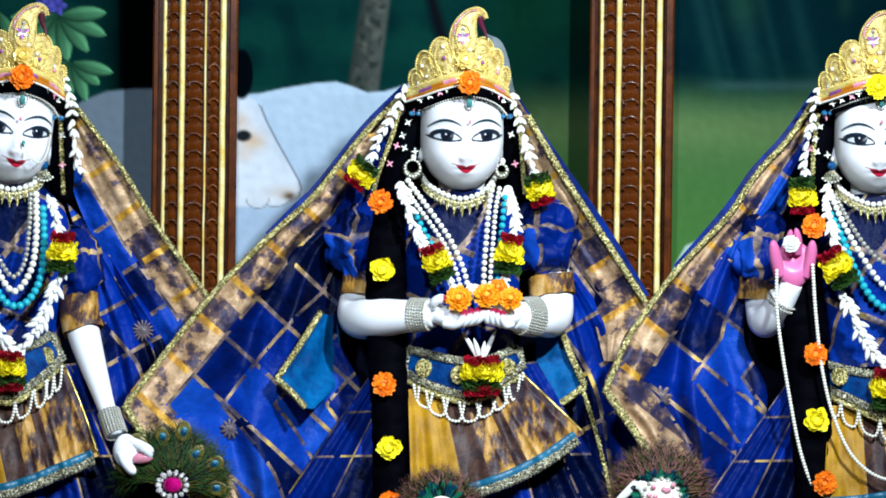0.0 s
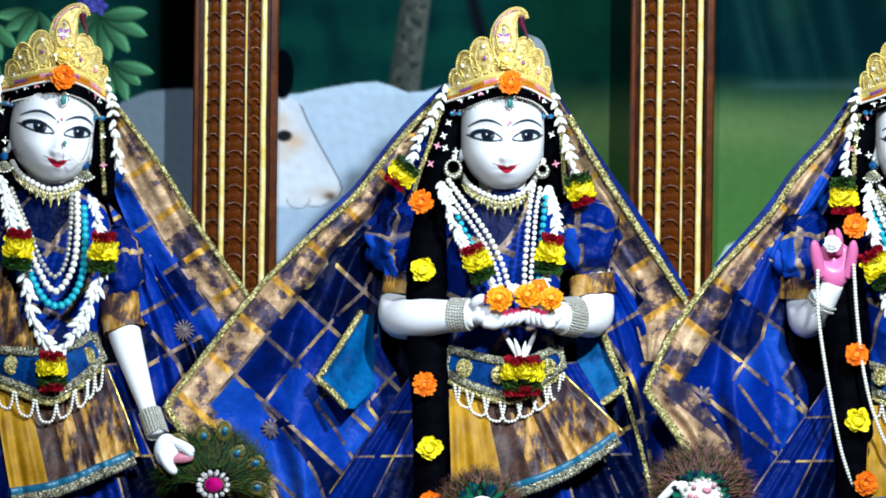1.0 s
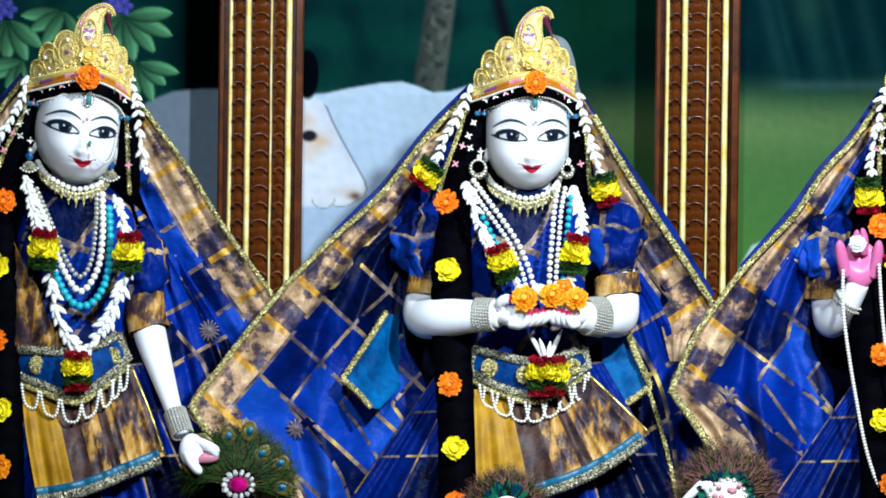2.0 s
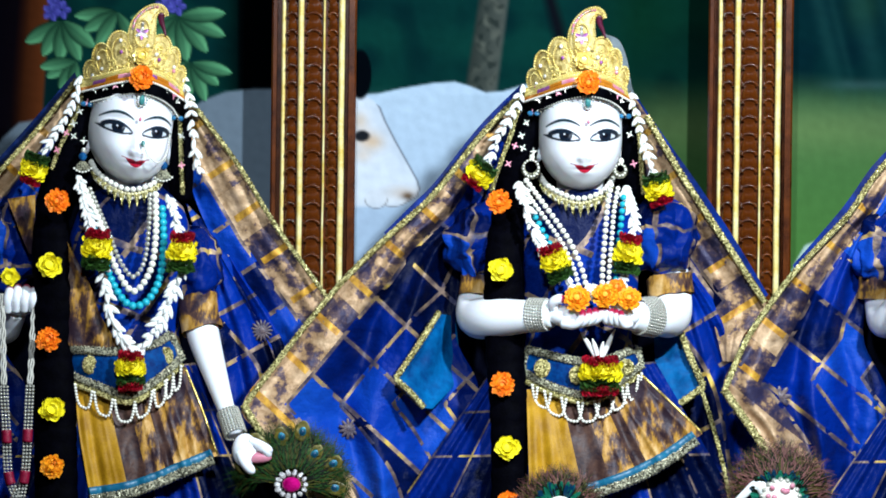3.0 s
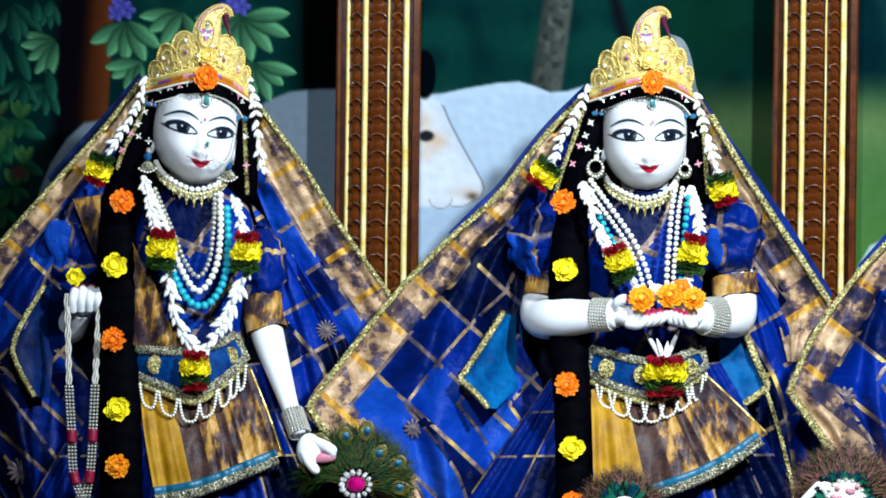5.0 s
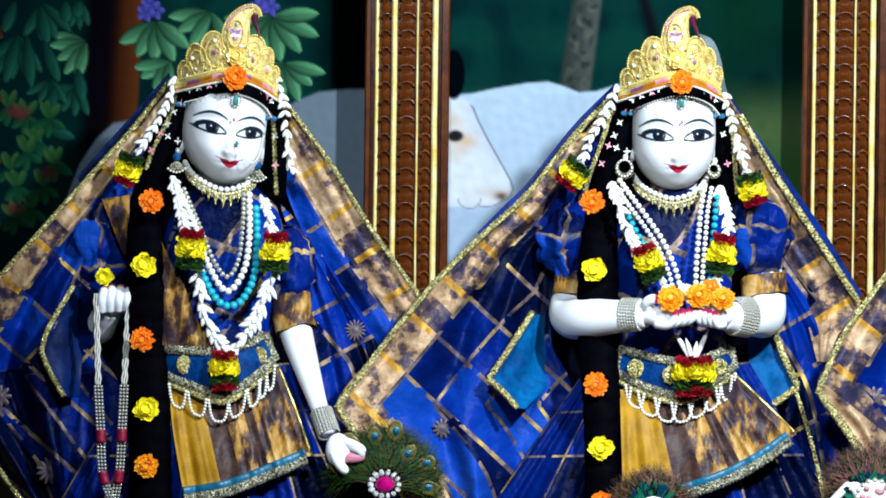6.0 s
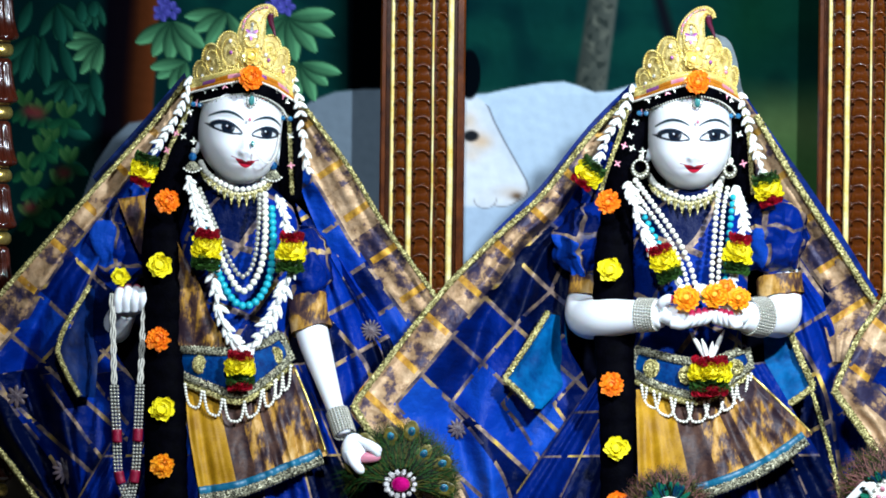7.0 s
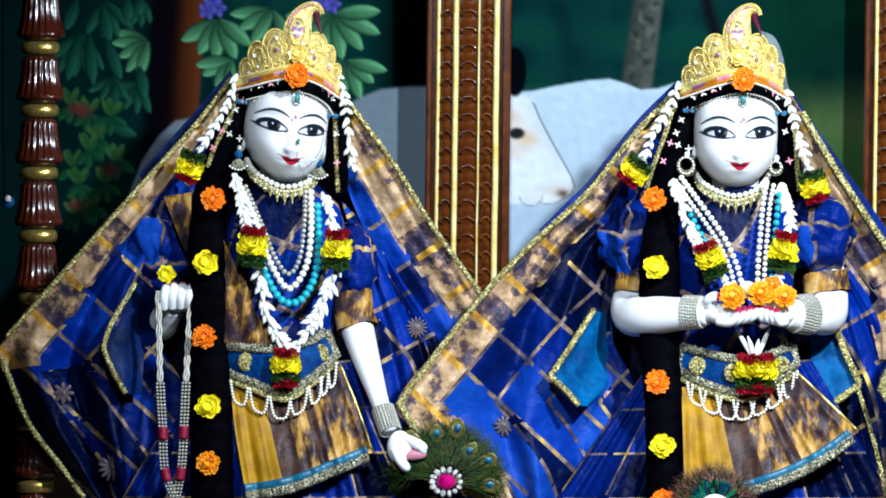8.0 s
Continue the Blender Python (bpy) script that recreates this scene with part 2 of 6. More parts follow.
def brocade(name):
    """Copper zari brocade: metal thread in patches over a dark purple ground."""
    n = Nodes(name)
    g = n.noise(22, 7, n.stretch((1, 0, 0.42)), 0.66)
    g2 = n.noise(60, 3, n.stretch((1, 0, 0.4)))
    f = n.do("ADD", n.do("MULTIPLY", g, 0.78), n.do("MULTIPLY", g2, 0.22))
    col = n.ramp(f, [(0.44, (0.024, 0.013, 0.020)), (0.49, (0.085, 0.042, 0.028)), (0.535, (0.38, 0.19, 0.028)), (0.64, (0.60, 0.38, 0.15))])
    return n.done(col, 0.44, 0.05, n.bump(n.noise(45, 5), 0.6, 0.005), Specular_IOR_Level=0.18)


COPPER = brocade("copper_brocade")
OCHRE = plain("ochre_zari", (0.27, 0.125, 0.002), (0.52, 0.275, 0.010), 0.5, 0.0, 26, 0.5, 0.004, fine=500, Specular_IOR_Level=0.25)
DARK_ZARI = plain("purple_brown_zari", (0.018, 0.010, 0.014), (0.095, 0.046, 0.030), 0.42, 0.0, 24, 0.5, 0.004, Specular_IOR_Level=0.12)
TURQ_CLOTH = plain("turquoise_satin", (0.0, 0.04, 0.15), (0.0, 0.13, 0.35), 0.6, 0.0, 14, 0.3, 0.004, Specular_IOR_Level=0.08)
HAIR = plain("black_hair", (0.0003, 0.0003, 0.0008), (0.001, 0.001, 0.0026), 0.6, 0, 60, 0.6, 0.003, Specular_IOR_Level=0.012)
GOLD = plain("gold_braid", (0.55, 0.36, 0.06), (0.9, 0.68, 0.22), 0.28, 0.85, 90, 0.5, 0.002)
BRIGHT_GOLD = plain("bright_gold", (0.80, 0.58, 0.10), (0.98, 0.82, 0.32), 0.28, 0.35, 50, 0.3, 0.002)
SILVER = plain("silver_sequins", (0.34, 0.34, 0.28), (0.80, 0.78, 0.68), 0.22, 0.5, 200, 0.6, 0.002)
CRYSTAL = plain("cut_crystal", (0.30, 0.27, 0.26), (0.92, 0.90, 0.88), 0.12, 0.15, 150, 0.9, 0.004)
PEARL = plain("pearl", (0.70, 0.67, 0.56), (0.86, 0.84, 0.74), 0.20, 0, 60, 0.05, 0.0005)
CYAN = plain("turquoise_beads", (0.0, 0.27, 0.36), (0.02, 0.42, 0.52), 0.22, 0, 60, 0.05, 0.0005)
JASMINE = plain("white_petals", (0.74, 0.75, 0.68), (0.85, 0.85, 0.82), 0.55, 0, 90, 0.2, 0.001)
ORANGE = plain("orange_marigold", (0.88, 0.15, 0.0), (1.0, 0.32, 0.005), 0.6, 0, 120, 0.4, 0.002)
AMBER = plain("amber_marigold", (0.88, 0.27, 0.0), (1.0, 0.46, 0.01), 0.6, 0, 120, 0.4, 0.002)
YELLOW = plain("yellow_marigold", (0.86, 0.72, 0.0), (0.98, 0.88, 0.02), 0.6, 0, 120, 0.4, 0.002)
RED = plain("red_petals", (0.30, 0.0, 0.01), (0.55, 0.005, 0.03), 0.5, 0, 120, 0.4, 0.002)
LEAF = plain("green_leaves", (0.008, 0.03, 0.004), (0.03, 0.09, 0.012), 0.45, 0, 90, 0.3, 0.002)
WOOD = plain("carved_teak", (0.034, 0.0070, 0.0012), (0.118, 0.027, 0.003), 0.22, 0, 26, 0.15, 0.001, fine=420, Coat_Weight=0.22, Coat_Roughness=0.10, Specular_IOR_Level=0.32)
LACQUER = plain("red_brown_lacquer", (0.035, 0.006, 0.003), (0.075, 0.013, 0.006), 0.14, 0, 20, 0.1, 0.001, Coat_Weight=0.5)
BRASS = plain("brass_strip", (0.78, 0.54, 0.10), (1.0, 0.90, 0.46), 0.20, 0.15, 30, 0.15, 0.001)
# plaster of the unseen hall, kept dark to hold bounced light down
PLASTER = plain("hall_plaster", (0.16, 0.12, 0.09), (0.20, 0.16, 0.12), 0.8, 0, 3, 0.2, 0.003)
STONE = plain("floor_stone", (0.14, 0.13, 0.12), (0.19, 0.18, 0.17), 0.4, 0, 5, 0.1, 0.002)
BLACK = plain("black_sheet", (0.0008, 0.0008, 0.0012), (0.003, 0.003, 0.004), 0.85, 0, 30, 0.3, 0.004, Specular_IOR_Level=0.02)


def painted(name, rough=0.5, bump=0.05, spec=0.3, grain=0.0, **more):
    n = Nodes(name)
    a = n.node("ShaderNodeVertexColor", layer_name="paint").outputs[0]
    if grain:
        g = n.ramp(n.noise(55, 5), [(0.3, 1 - grain), (0.7, 1 + grain)])
        mm = n.node("ShaderNodeMix", data_type="RGBA", blend_type="MULTIPLY")
        n.put(mm.inputs[0], 1.0), n.put(mm.inputs[6], a), n.put(mm.inputs[7], g)
        a = mm.outputs[2]
    return n.done(a, rough, 0, n.bump(n.noise(160, 3), bump, 0.001), Specular_IOR_Level=spec, **more)


PAINTED_MARBLE = painted("painted_marble", 0.30, 0.02, 0.22, Subsurface_Weight=0.08, Subsurface_Scale=0.02)
MURAL = painted("mural_paint", 0.85, 0.04, 0.0, 0.04)


def sequins(name, dark, light, scale=230.0):
    """Close-set sequins: their sparkle is put into the colour, each cell between dark and light."""
    n = Nodes(name)
    vor = n.node("ShaderNodeTexVoronoi", {"Vector": n.coords(), "Scale": scale})
    val = n.node("ShaderNodeSeparateColor", {0: vor.outputs["Color"]}).outputs[0]
    col = n.ramp(val, [(0.25, dark), (0.88, light)])
    h = n.do("ADD", n.do("MULTIPLY", vor.outputs["Distance"], -1.0), n.do("MULTIPLY", val, 0.8))
    return n.done(col, 0.24, 0.55, n.bump(h, 0.6, 0.003))


SEQUIN = sequins("gold_sequins", (0.14, 0.115, 0.025), (0.84, 0.74, 0.32), 430.0)
SILVER_SEQUIN = sequins("silver_sequins_band", (0.06, 0.058, 0.040), (0.62, 0.59, 0.40), 430.0)

# ---- the setting: hall, altar platform, painted wall, carved posts ----
def box(name, lo, hi, material, kind="structure", label="", category=""):
    (x0, y0, z0), (x1, y1, z1) = lo, hi
    V = [(x, y, z) for z in (z0, z1) for y in (y0, y1) for x in (x0, x1)]
    F = [(0, 2, 3, 1), (4, 5, 7, 6), (0, 1, 5, 4), (2, 6, 7, 3), (0, 4, 6, 2), (1, 3, 7, 5)]
    ob = part(name, V, F, material, smooth=False, raw=True)
    return tagged(ob, label, category, kind=kind)


# floor, ceiling and walls out of view, added to close the hall
box("floor", (-4.2, -8.7, -0.2), (4.2, 1.2, 0.0), STONE, label="pale polished stone floor of the hall", category="floor")
box("ceiling", (-4.2, -8.7, 4.4), (4.2, 1.2, 4.6), PLASTER, label="plain plastered ceiling of the hall", category="ceiling")
box("wall_south", (-4.2, -8.7, 0.0), (4.2, -8.5, 4.4), PLASTER, label="plain plastered wall of the hall", category="wall")
box("wall_west", (-4.2, -8.5, 0.0), (-4.0, 1.0, 4.4), PLASTER, label="plain plastered wall of the hall", category="wall")
box("wall_east", (4.0, -8.5, 0.0), (4.2, 1.0, 4.4), PLASTER, label="plain plastered wall of the hall", category="wall")
box("wall_north", (-4.0, 1.0, 0.0), (4.0, 1.2, 4.4), PLASTER, label="wall behind the altar", category="wall")
box("altar_platform", (-2.6, -0.55, 0.0), (2.6, 0.62, 0.62), STONE, label="stone altar platform under the statues", category="altar")
# near-black sheet added to fill the dark area beyond the column
box("dark_sheet_west", (-2.6, 0.40, 0.62), (-1.02, 0.46, 3.6), BLACK, label="near-black sheet added beside the altar", category="curtain")


def soft(x, w=2.0):
    return np.clip(x / w + 0.5, 0, 1)


def paint_mural():
    """The painted wall: a dim wood with broad leaves, tree trunks, pale rounded forms and a sunlit meadow; the left
    post's shadow is painted in too.
    """
    us = np.arange(-640, 1760.1, 3.0)
    vs = np.arange(-240, 640.1, 3.0)
    U, V = np.meshgrid(us, vs)
    C = np.zeros(U.shape + (3,))

    def lay(mask, colour):
        nonlocal C
        colour = np.asarray(colour, float)
        C = C * (1 - mask[..., None]) + colour * mask[..., None]

    def n2(scale, seed):
        a = np.zeros(U.shape)
        rs = np.random.RandomState(seed)
        for k in range(14):
            ang, f = rs.uniform(0, np.pi), rs.uniform(0.5, 1.6) / scale
            a += np.sin(2 * np.pi * f * (U * np.cos(ang) + V * np.sin(ang)) + rs.uniform(0, 6.28))
        return a / 5.0

    lay(np.ones(U.shape), (0.006, 0.045, 0.045))
    lay(np.clip(0.5 + 0.5 * n2(160, 3), 0, 1) * 0.8, (0.010, 0.075, 0.060))
    lay(np.clip(n2(120, 4), 0, 1) * 0.45, (0.003, 0.02, 0.03))
    # meadow beyond the wood
    east = soft(U - 880, 160)
    horizon = soft(V - 185 - 12 * n2(300, 5), 110)
    lay(east * horizon, (0.095, 0.19, 0.08))
    lay(east * soft(V - 330, 200) * 0.6, (0.10, 0.23, 0.065))
    lay(east * np.exp(-((V - 150) / 9) ** 2) * soft(U - 1260, 60) * 0.30, (0.12, 0.20, 0.22))
    lay(np.exp(-(((U - 1318) / 30) ** 2 + ((V - 10) / 40) ** 2)) * 0.7, (0.08, 0.20, 0.06))
    lay(np.exp(-(((U - 1500) / 14) ** 2 + ((V - 5) / 26) ** 2)) * 0.5, (0.10, 0.22, 0.10))
    lay(np.exp(-(((U - 1100) / 60) ** 2 + ((V - 40) / 60) ** 2)) * 0.4, (0.04, 0.14, 0.05))
    lay(soft(1010 - U, 160) * soft(U - 870, 100) * soft(120 - V, 140) * 0.6, (0.015, 0.10, 0.05))
    lay(east * np.exp(-((V - 225) / 46) ** 2) * 0.5, (0.19, 0.26, 0.12))
    lay(soft(U - 1150, 80) * soft(130 - V, 90) * 0.75, (0.004, 0.028, 0.040))
    for a, w, k in ((1238, 14, 0.30), (1262, 8, 0.22), (1310, 20, 0.30), (1352, 9, 0.2), (1410, 16, 0.25)):
        lay(np.exp(-((U - a - 0.25 * V) / w) ** 2) * soft(150 - V, 110) * k, (0.035, 0.12, 0.11))
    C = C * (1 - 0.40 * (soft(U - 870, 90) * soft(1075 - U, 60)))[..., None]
    # deep wood to the west
    lay(soft(-120 - U, 120) * 0.7, (0.003, 0.024, 0.028))
    # left post's cast shadow and its soft edge, painted into the wood
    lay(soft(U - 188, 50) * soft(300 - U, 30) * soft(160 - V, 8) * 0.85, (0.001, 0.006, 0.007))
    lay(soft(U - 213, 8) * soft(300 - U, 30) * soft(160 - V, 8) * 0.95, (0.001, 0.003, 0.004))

    def form(pts, colour, w=4.0, strength=1.0, below=None, left=None, right=None):
        p = np.asarray(pts, float)
        top = np.interp(U, p[:, 0], p[:, 1])
        m = soft(V - top, w) * soft(U - p[0, 0], 3) * soft(p[-1, 0] - U, 3)
        lay(m * strength, colour)
        return m

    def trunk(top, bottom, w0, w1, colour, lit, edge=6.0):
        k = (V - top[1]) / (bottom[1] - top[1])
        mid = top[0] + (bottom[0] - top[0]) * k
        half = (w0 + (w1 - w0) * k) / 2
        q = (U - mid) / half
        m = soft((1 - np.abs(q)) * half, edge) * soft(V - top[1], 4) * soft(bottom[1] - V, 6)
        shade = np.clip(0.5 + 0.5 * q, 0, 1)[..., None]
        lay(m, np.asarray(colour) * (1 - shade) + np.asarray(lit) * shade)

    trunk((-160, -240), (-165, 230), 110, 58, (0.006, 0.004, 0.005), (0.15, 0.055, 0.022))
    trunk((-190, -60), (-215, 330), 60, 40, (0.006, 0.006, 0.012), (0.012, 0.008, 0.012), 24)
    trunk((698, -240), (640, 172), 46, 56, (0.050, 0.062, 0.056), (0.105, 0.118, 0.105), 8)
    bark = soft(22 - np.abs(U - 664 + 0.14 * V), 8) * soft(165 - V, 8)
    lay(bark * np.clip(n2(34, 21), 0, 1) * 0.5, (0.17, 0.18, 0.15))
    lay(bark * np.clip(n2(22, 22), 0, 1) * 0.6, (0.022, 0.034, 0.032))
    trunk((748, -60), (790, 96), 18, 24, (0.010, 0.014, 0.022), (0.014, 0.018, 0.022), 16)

    # pale rounded forms
    cool = (0.18, 0.22, 0.255)
    form([(-268, 400), (-255, 340), (-235, 290), (-205, 245), (-175, 218), (-100, 205), (40, 215), (120, 200), (150, 178), (190, 163), (240, 158), (430, 158)], cool, 6)
    form([(196, 60), (222, 158), (300, 158), (430, 158)], (0.10, 0.14, 0.20), 6, 0.0)
    lay(soft(V - 315, 3) * soft(321 - V, 3) * soft(U - 150, 4) * soft(280 - U, 4) * 0.10, (0.2, 0.25, 0.3))
    form([(418, 168), (460, 166), (500, 157), (560, 147), (596, 145), (620, 152), (650, 164), (680, 162), (720, 150), (760, 150), (860, 190), (905, 300)], (0.44, 0.53, 0.61), 5)
    lay(soft(V - 168, 3) * np.exp(-(((U - 640) / 60) ** 2)) * soft(260 - V, 120) * 0.25, (0.30, 0.38, 0.44))
    lay(soft(V - 250, 200) * soft(U - 420, 4) * soft(720 - U, 4) * 0.25, (0.36, 0.44, 0.54))
    # a paler long form in front of it, with a thin outline, two lobes and warm stains
    m = np.interp(V, [166, 176, 190, 215, 250, 300, 320, 335, 348, 358, 366], [424, 448, 462, 472, 490, 518, 529, 533, 528, 512, 494])
    body = soft(m - U, 3) * soft(U - 400, 3) * soft(V - 166, 4) * soft(366 - V, 5)
    lay(body, (0.58, 0.62, 0.66))
    lay(body * np.exp(-((m - U) / 22) ** 2) * soft(300 - V, 60) * 0.35, (0.40, 0.46, 0.53))
    lay(np.exp(-((U - m) / 2.0) ** 2) * soft(V - 186, 5) * soft(362 - V, 8) * 0.75, (0.12, 0.13, 0.15))
    for a, b, ra, rb in ((486, 346, 30, 20), (456, 352, 20, 17)):
        q = np.hypot((U - a) / ra, (V - b) / rb)
        lay(soft(1 - q, 0.15), (0.58, 0.61, 0.64))
        lay(np.exp(-((q - 1) / 0.07) ** 2) * soft(V - b, 6) * 0.6, (0.16, 0.15, 0.14))
    lay(np.exp(-(((U - 512) / 11) ** 2 + ((V - 347) / 7) ** 2)), (0.035, 0.025, 0.022))
    lay(np.exp(-(((U - 505) / 26) ** 2 + ((V - 342) / 12) ** 2)) * 0.35, (0.52, 0.36, 0.22))
    for a, b, ra, rb, k in ((452, 252, 18, 14, 0.45), (428, 214, 14, 16, 0.40), (432, 276, 16, 12, 0.30)):
        lay(np.exp(-(((U - a) / ra) ** 2 + ((V - b) / rb) ** 2)) * k, (0.56, 0.36, 0.15))
    lay(np.exp(-(((U - 436) / 22) ** 2 + ((V - 246) / 18) ** 2)) * 0.4, (0.55, 0.34, 0.14))
    lay(soft(1 - ((U - 431) / 14) ** 2 - ((V - 241) / 10) ** 2, 0.9), (0.030, 0.034, 0.040))
    lay(soft(1 - ((U - 428) / 20) ** 2 - ((V - 132) / 44) ** 2, 0.3), (0.004, 0.008, 0.012))
    lay(soft(V - 366, 20) * soft(U - 418, 3) * soft(560 - U, 60) * 0.30, (0.30, 0.38, 0.48))
    form([(1180, 520), (1195, 470), (1215, 435), (1245, 422), (1300, 420)], (0.40, 0.50, 0.46), 5)

    def leaf(cu, cv, ang, length, width, dark, light, bend=0.0):
        """A broad leaf from its stalk, with one lit half."""
        a = radians(ang)
        dx, dy = U - cu, V - cv
        p = (dx * np.cos(a) + dy * np.sin(a)) / length
        q = (-dx * np.sin(a) + dy * np.cos(a)) / width - bend * p * p
        inside = np.sin(np.pi * np.clip(p, 0, 1) ** 1.12) ** 0.6
        m = soft((inside - np.abs(q)) * width, 4.0) * (p > 0) * (p < 1)
        edge = np.clip(np.abs(q) / (inside + 1e-6), 0, 1)
        f = np.clip((0.25 + 0.75 * (0.5 - 0.5 * q / (inside + 1e-6))) * (0.35 + 0.85 * p) * (1 - 0.75 * edge ** 5), 0, 1)[..., None]
        lay(m, np.asarray(dark) * (1 - f) + np.asarray(light) * f)
        lay(m * np.exp(-(q / 0.17) ** 2) * 0.22, (0.010, 0.07, 0.05))

    dk, lt = (0.003, 0.026, 0.020), (0.18, 0.43, 0.24)
    for cu, cv, r, w, angs in [
        (-97, 38, 66, 17, (150, 122, 96, 68, 40)), (-2, 22, 64, 15, (175, 150, 122, 60)),
        (108, 30, 74, 17, (178, 140, 112, 82, 52, 22, -5)), (130, 112, 62, 15, (165, 130, 100, 70, 40, 15)),
        (-75, 108, 56, 14, (150, 120, 95, 170)), (-223, 75, 60, 13, (195, 175, 150, 125, 105)), (-345, 62, 70, 12, (120, 98, 78, 58, 140)), (-300, 5, 60, 12, (120, 95, 70, 45)), (-240, 150, 50, 10, (150, 120, 95, 70, 170)), (-285, 140, 44, 9, (150, 120, 90, 60)), (-235, 0, 46, 9, (110, 90, 70)),
    ]:
        for a in angs:
            leaf(cu, cv, a, r * (1.0 + 0.2 * random.random()), w * 0.86, dk, lt if cu > -230 else (0.04, 0.165, 0.115), 0.12 * random.uniform(-1, 1))
    for cu, cv, a, r in [(-350, 0, 110, 60), (-345, 60, 105, 90), (-330, 60, 85, 95), (-305, 10, 80, 70), (-300, 70, 70, 80), (-280, 150, 100, 60), (-262, 0, 85, 40), (-238, 0, 95, 30), (-240, 120, 80, 60), (-300, 225, 20, 60), (-330, 215, 60, 50), (-300, 280, 30, 60)]:
        leaf(cu, cv, a, r, 12, (0.002, 0.018, 0.018), (0.035, 0.17, 0.12))
    for cu, cv in [(-362, 190), (-330, 205), (-320, 370), (-350, 385), (-358, 300), (-345, 330), (-310, 250), (-290, 210), (-300, 330), (-280, 290), (-330, 270)]:
        for a in (-100, -60, -125):
            leaf(cu, cv, a + random.uniform(-12, 12), 34, 7, (0.022, 0.09, 0.035), (0.08, 0.17, 0.07))
        for a in (40, 90, 140):
            leaf(cu, cv, a + random.uniform(-12, 12), 34, 8, (0.008, 0.05, 0.03), (0.03, 0.14, 0.07))
    for cu, cv in [(-352, 196), (-338, 200), (-352, 368), (-292, 306)]:
        lay(np.exp(-(((U - cu) / 13) ** 2 + ((V - cv) / 10) ** 2)) * 0.7, (0.20, 0.03, 0.05))
    for cu, cv in [(-112, 8), (-100, 18), (-118, 22), (90, 6), (104, 12), (80, 14)]:
        for a in range(0, 360, 72):
            leaf(cu, cv, a, 17, 6, (0.05, 0.05, 0.22), (0.16, 0.16, 0.50))
    C = C ** 1.34 * 0.98
    C *= (1 + 0.035 * n2(30, 9) + 0.010 * n2(12, 11))[..., None]
    P = np.stack([U, V, np.full(U.shape, 385.0)], -1)
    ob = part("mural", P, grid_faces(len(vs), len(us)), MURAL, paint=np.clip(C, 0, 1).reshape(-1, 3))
    return tagged(ob, "painted wall with leaves, tree trunks, pale forms and meadow", "mural", kind="structure")


paint_mural()


def moulding(section, v0, v1, step):
    """A straight upright moulding: section rows (u, d), swept from v0 to v1; leans as the plan does."""
    S = np.asarray(section, float)
    vs = np.arange(v0, v1 + 1, step)
    V = np.concatenate([np.stack([S[:, 0] - (v - 441) * LEAN, np.full(len(S), v), S[:, 1]], 1) for v in vs])
    F = [tuple(np.array(f)[::-1]) for f in grid_faces(len(vs), len(S))]
    return V, F


def carved_post(u0):
    """A framed post: teak body, four brass strips, and three bands of carved overlapping scales between them."""
    ob = thing("carved_post", "carved teak post with brass strips against the mural", "post", (u0 + 74, 1400, 300))
    prof = [(0, 384), (0, 283), (3, 279), (9, 279), (11, 306), (24, 306), (24, 384)]
    mid = [(24, 384), (24, 288), (128, 288), (128, 384)]
    end = [(128, 384), (128, 306), (135, 306), (137, 277), (147, 277), (150, 281), (150, 384)]
    s = Soup()
    for p in (prof, mid, end):
        s.add(*moulding([(u0 + a, d) for a, d in p], -260, 1420, 420))
    s.part("body", WOOD, ob, smooth=False)
    for a, w, d in ((21, 3.9, 282), (52, 5.2, 270), (93, 2.3, 276), (124, 5.5, 270)):
        V, F = moulding([(u0 + a + w * np.cos(t), d + 10 - 8 * np.sin(t)) for t in np.linspace(np.pi, 0, 9)], -260, 1420, 60)
        V = wobble(V, 60, 0.9, a)
        part("brass_strip", V, F, BRASS, ob)
    for a, b in ((26, 46), (58, 90), (98, 118)):
        first = None
        half, c = (b - a) / 2, u0 + (a + b) / 2
        for i, v in enumerate(np.arange(-255, 760, 30.5)):
            cu = c - (v - 441) * LEAN
            if first is not None:
                ob2 = new("carved_scale", first[0])
                ob2.parent = ob
                ob2.location = at(cu, v, 285) - first[1]
                continue
            # each scale: an arched cup, proud at its upper rim
            th = np.linspace(0, np.pi, 9)
            rows = []
            for r, d, drop in ((1.0, 289, 0), (0.97, 280, 1), (0.90, 275.5, 2), (0.78, 275, 3), (0.64, 278.5, 5), (0.55, 282, 6)):
                rows.append(np.stack([cu - half * r * np.cos(th), v + 10 - 10 * r * np.sin(th) + drop * 0.4, np.full(9, d, float)], 1))
            for dv, w, d in ((18.0, 0.70, 281), (26.0, 0.88, 284), (33.0, 0.97, 289)):
                rows.append(np.stack([cu - half * w * np.cos(th), v + dv + 2 * np.sin(th), d - 5.0 * np.sin(th)], 1))
            piece = part("carved_scale", np.vstack(rows), [f[::-1] for f in grid_faces(len(rows), 9)], WOOD, ob)
            first = (piece.data, at(cu, v, 285))
    return ob


carved_post(267)
carved_post(1040)


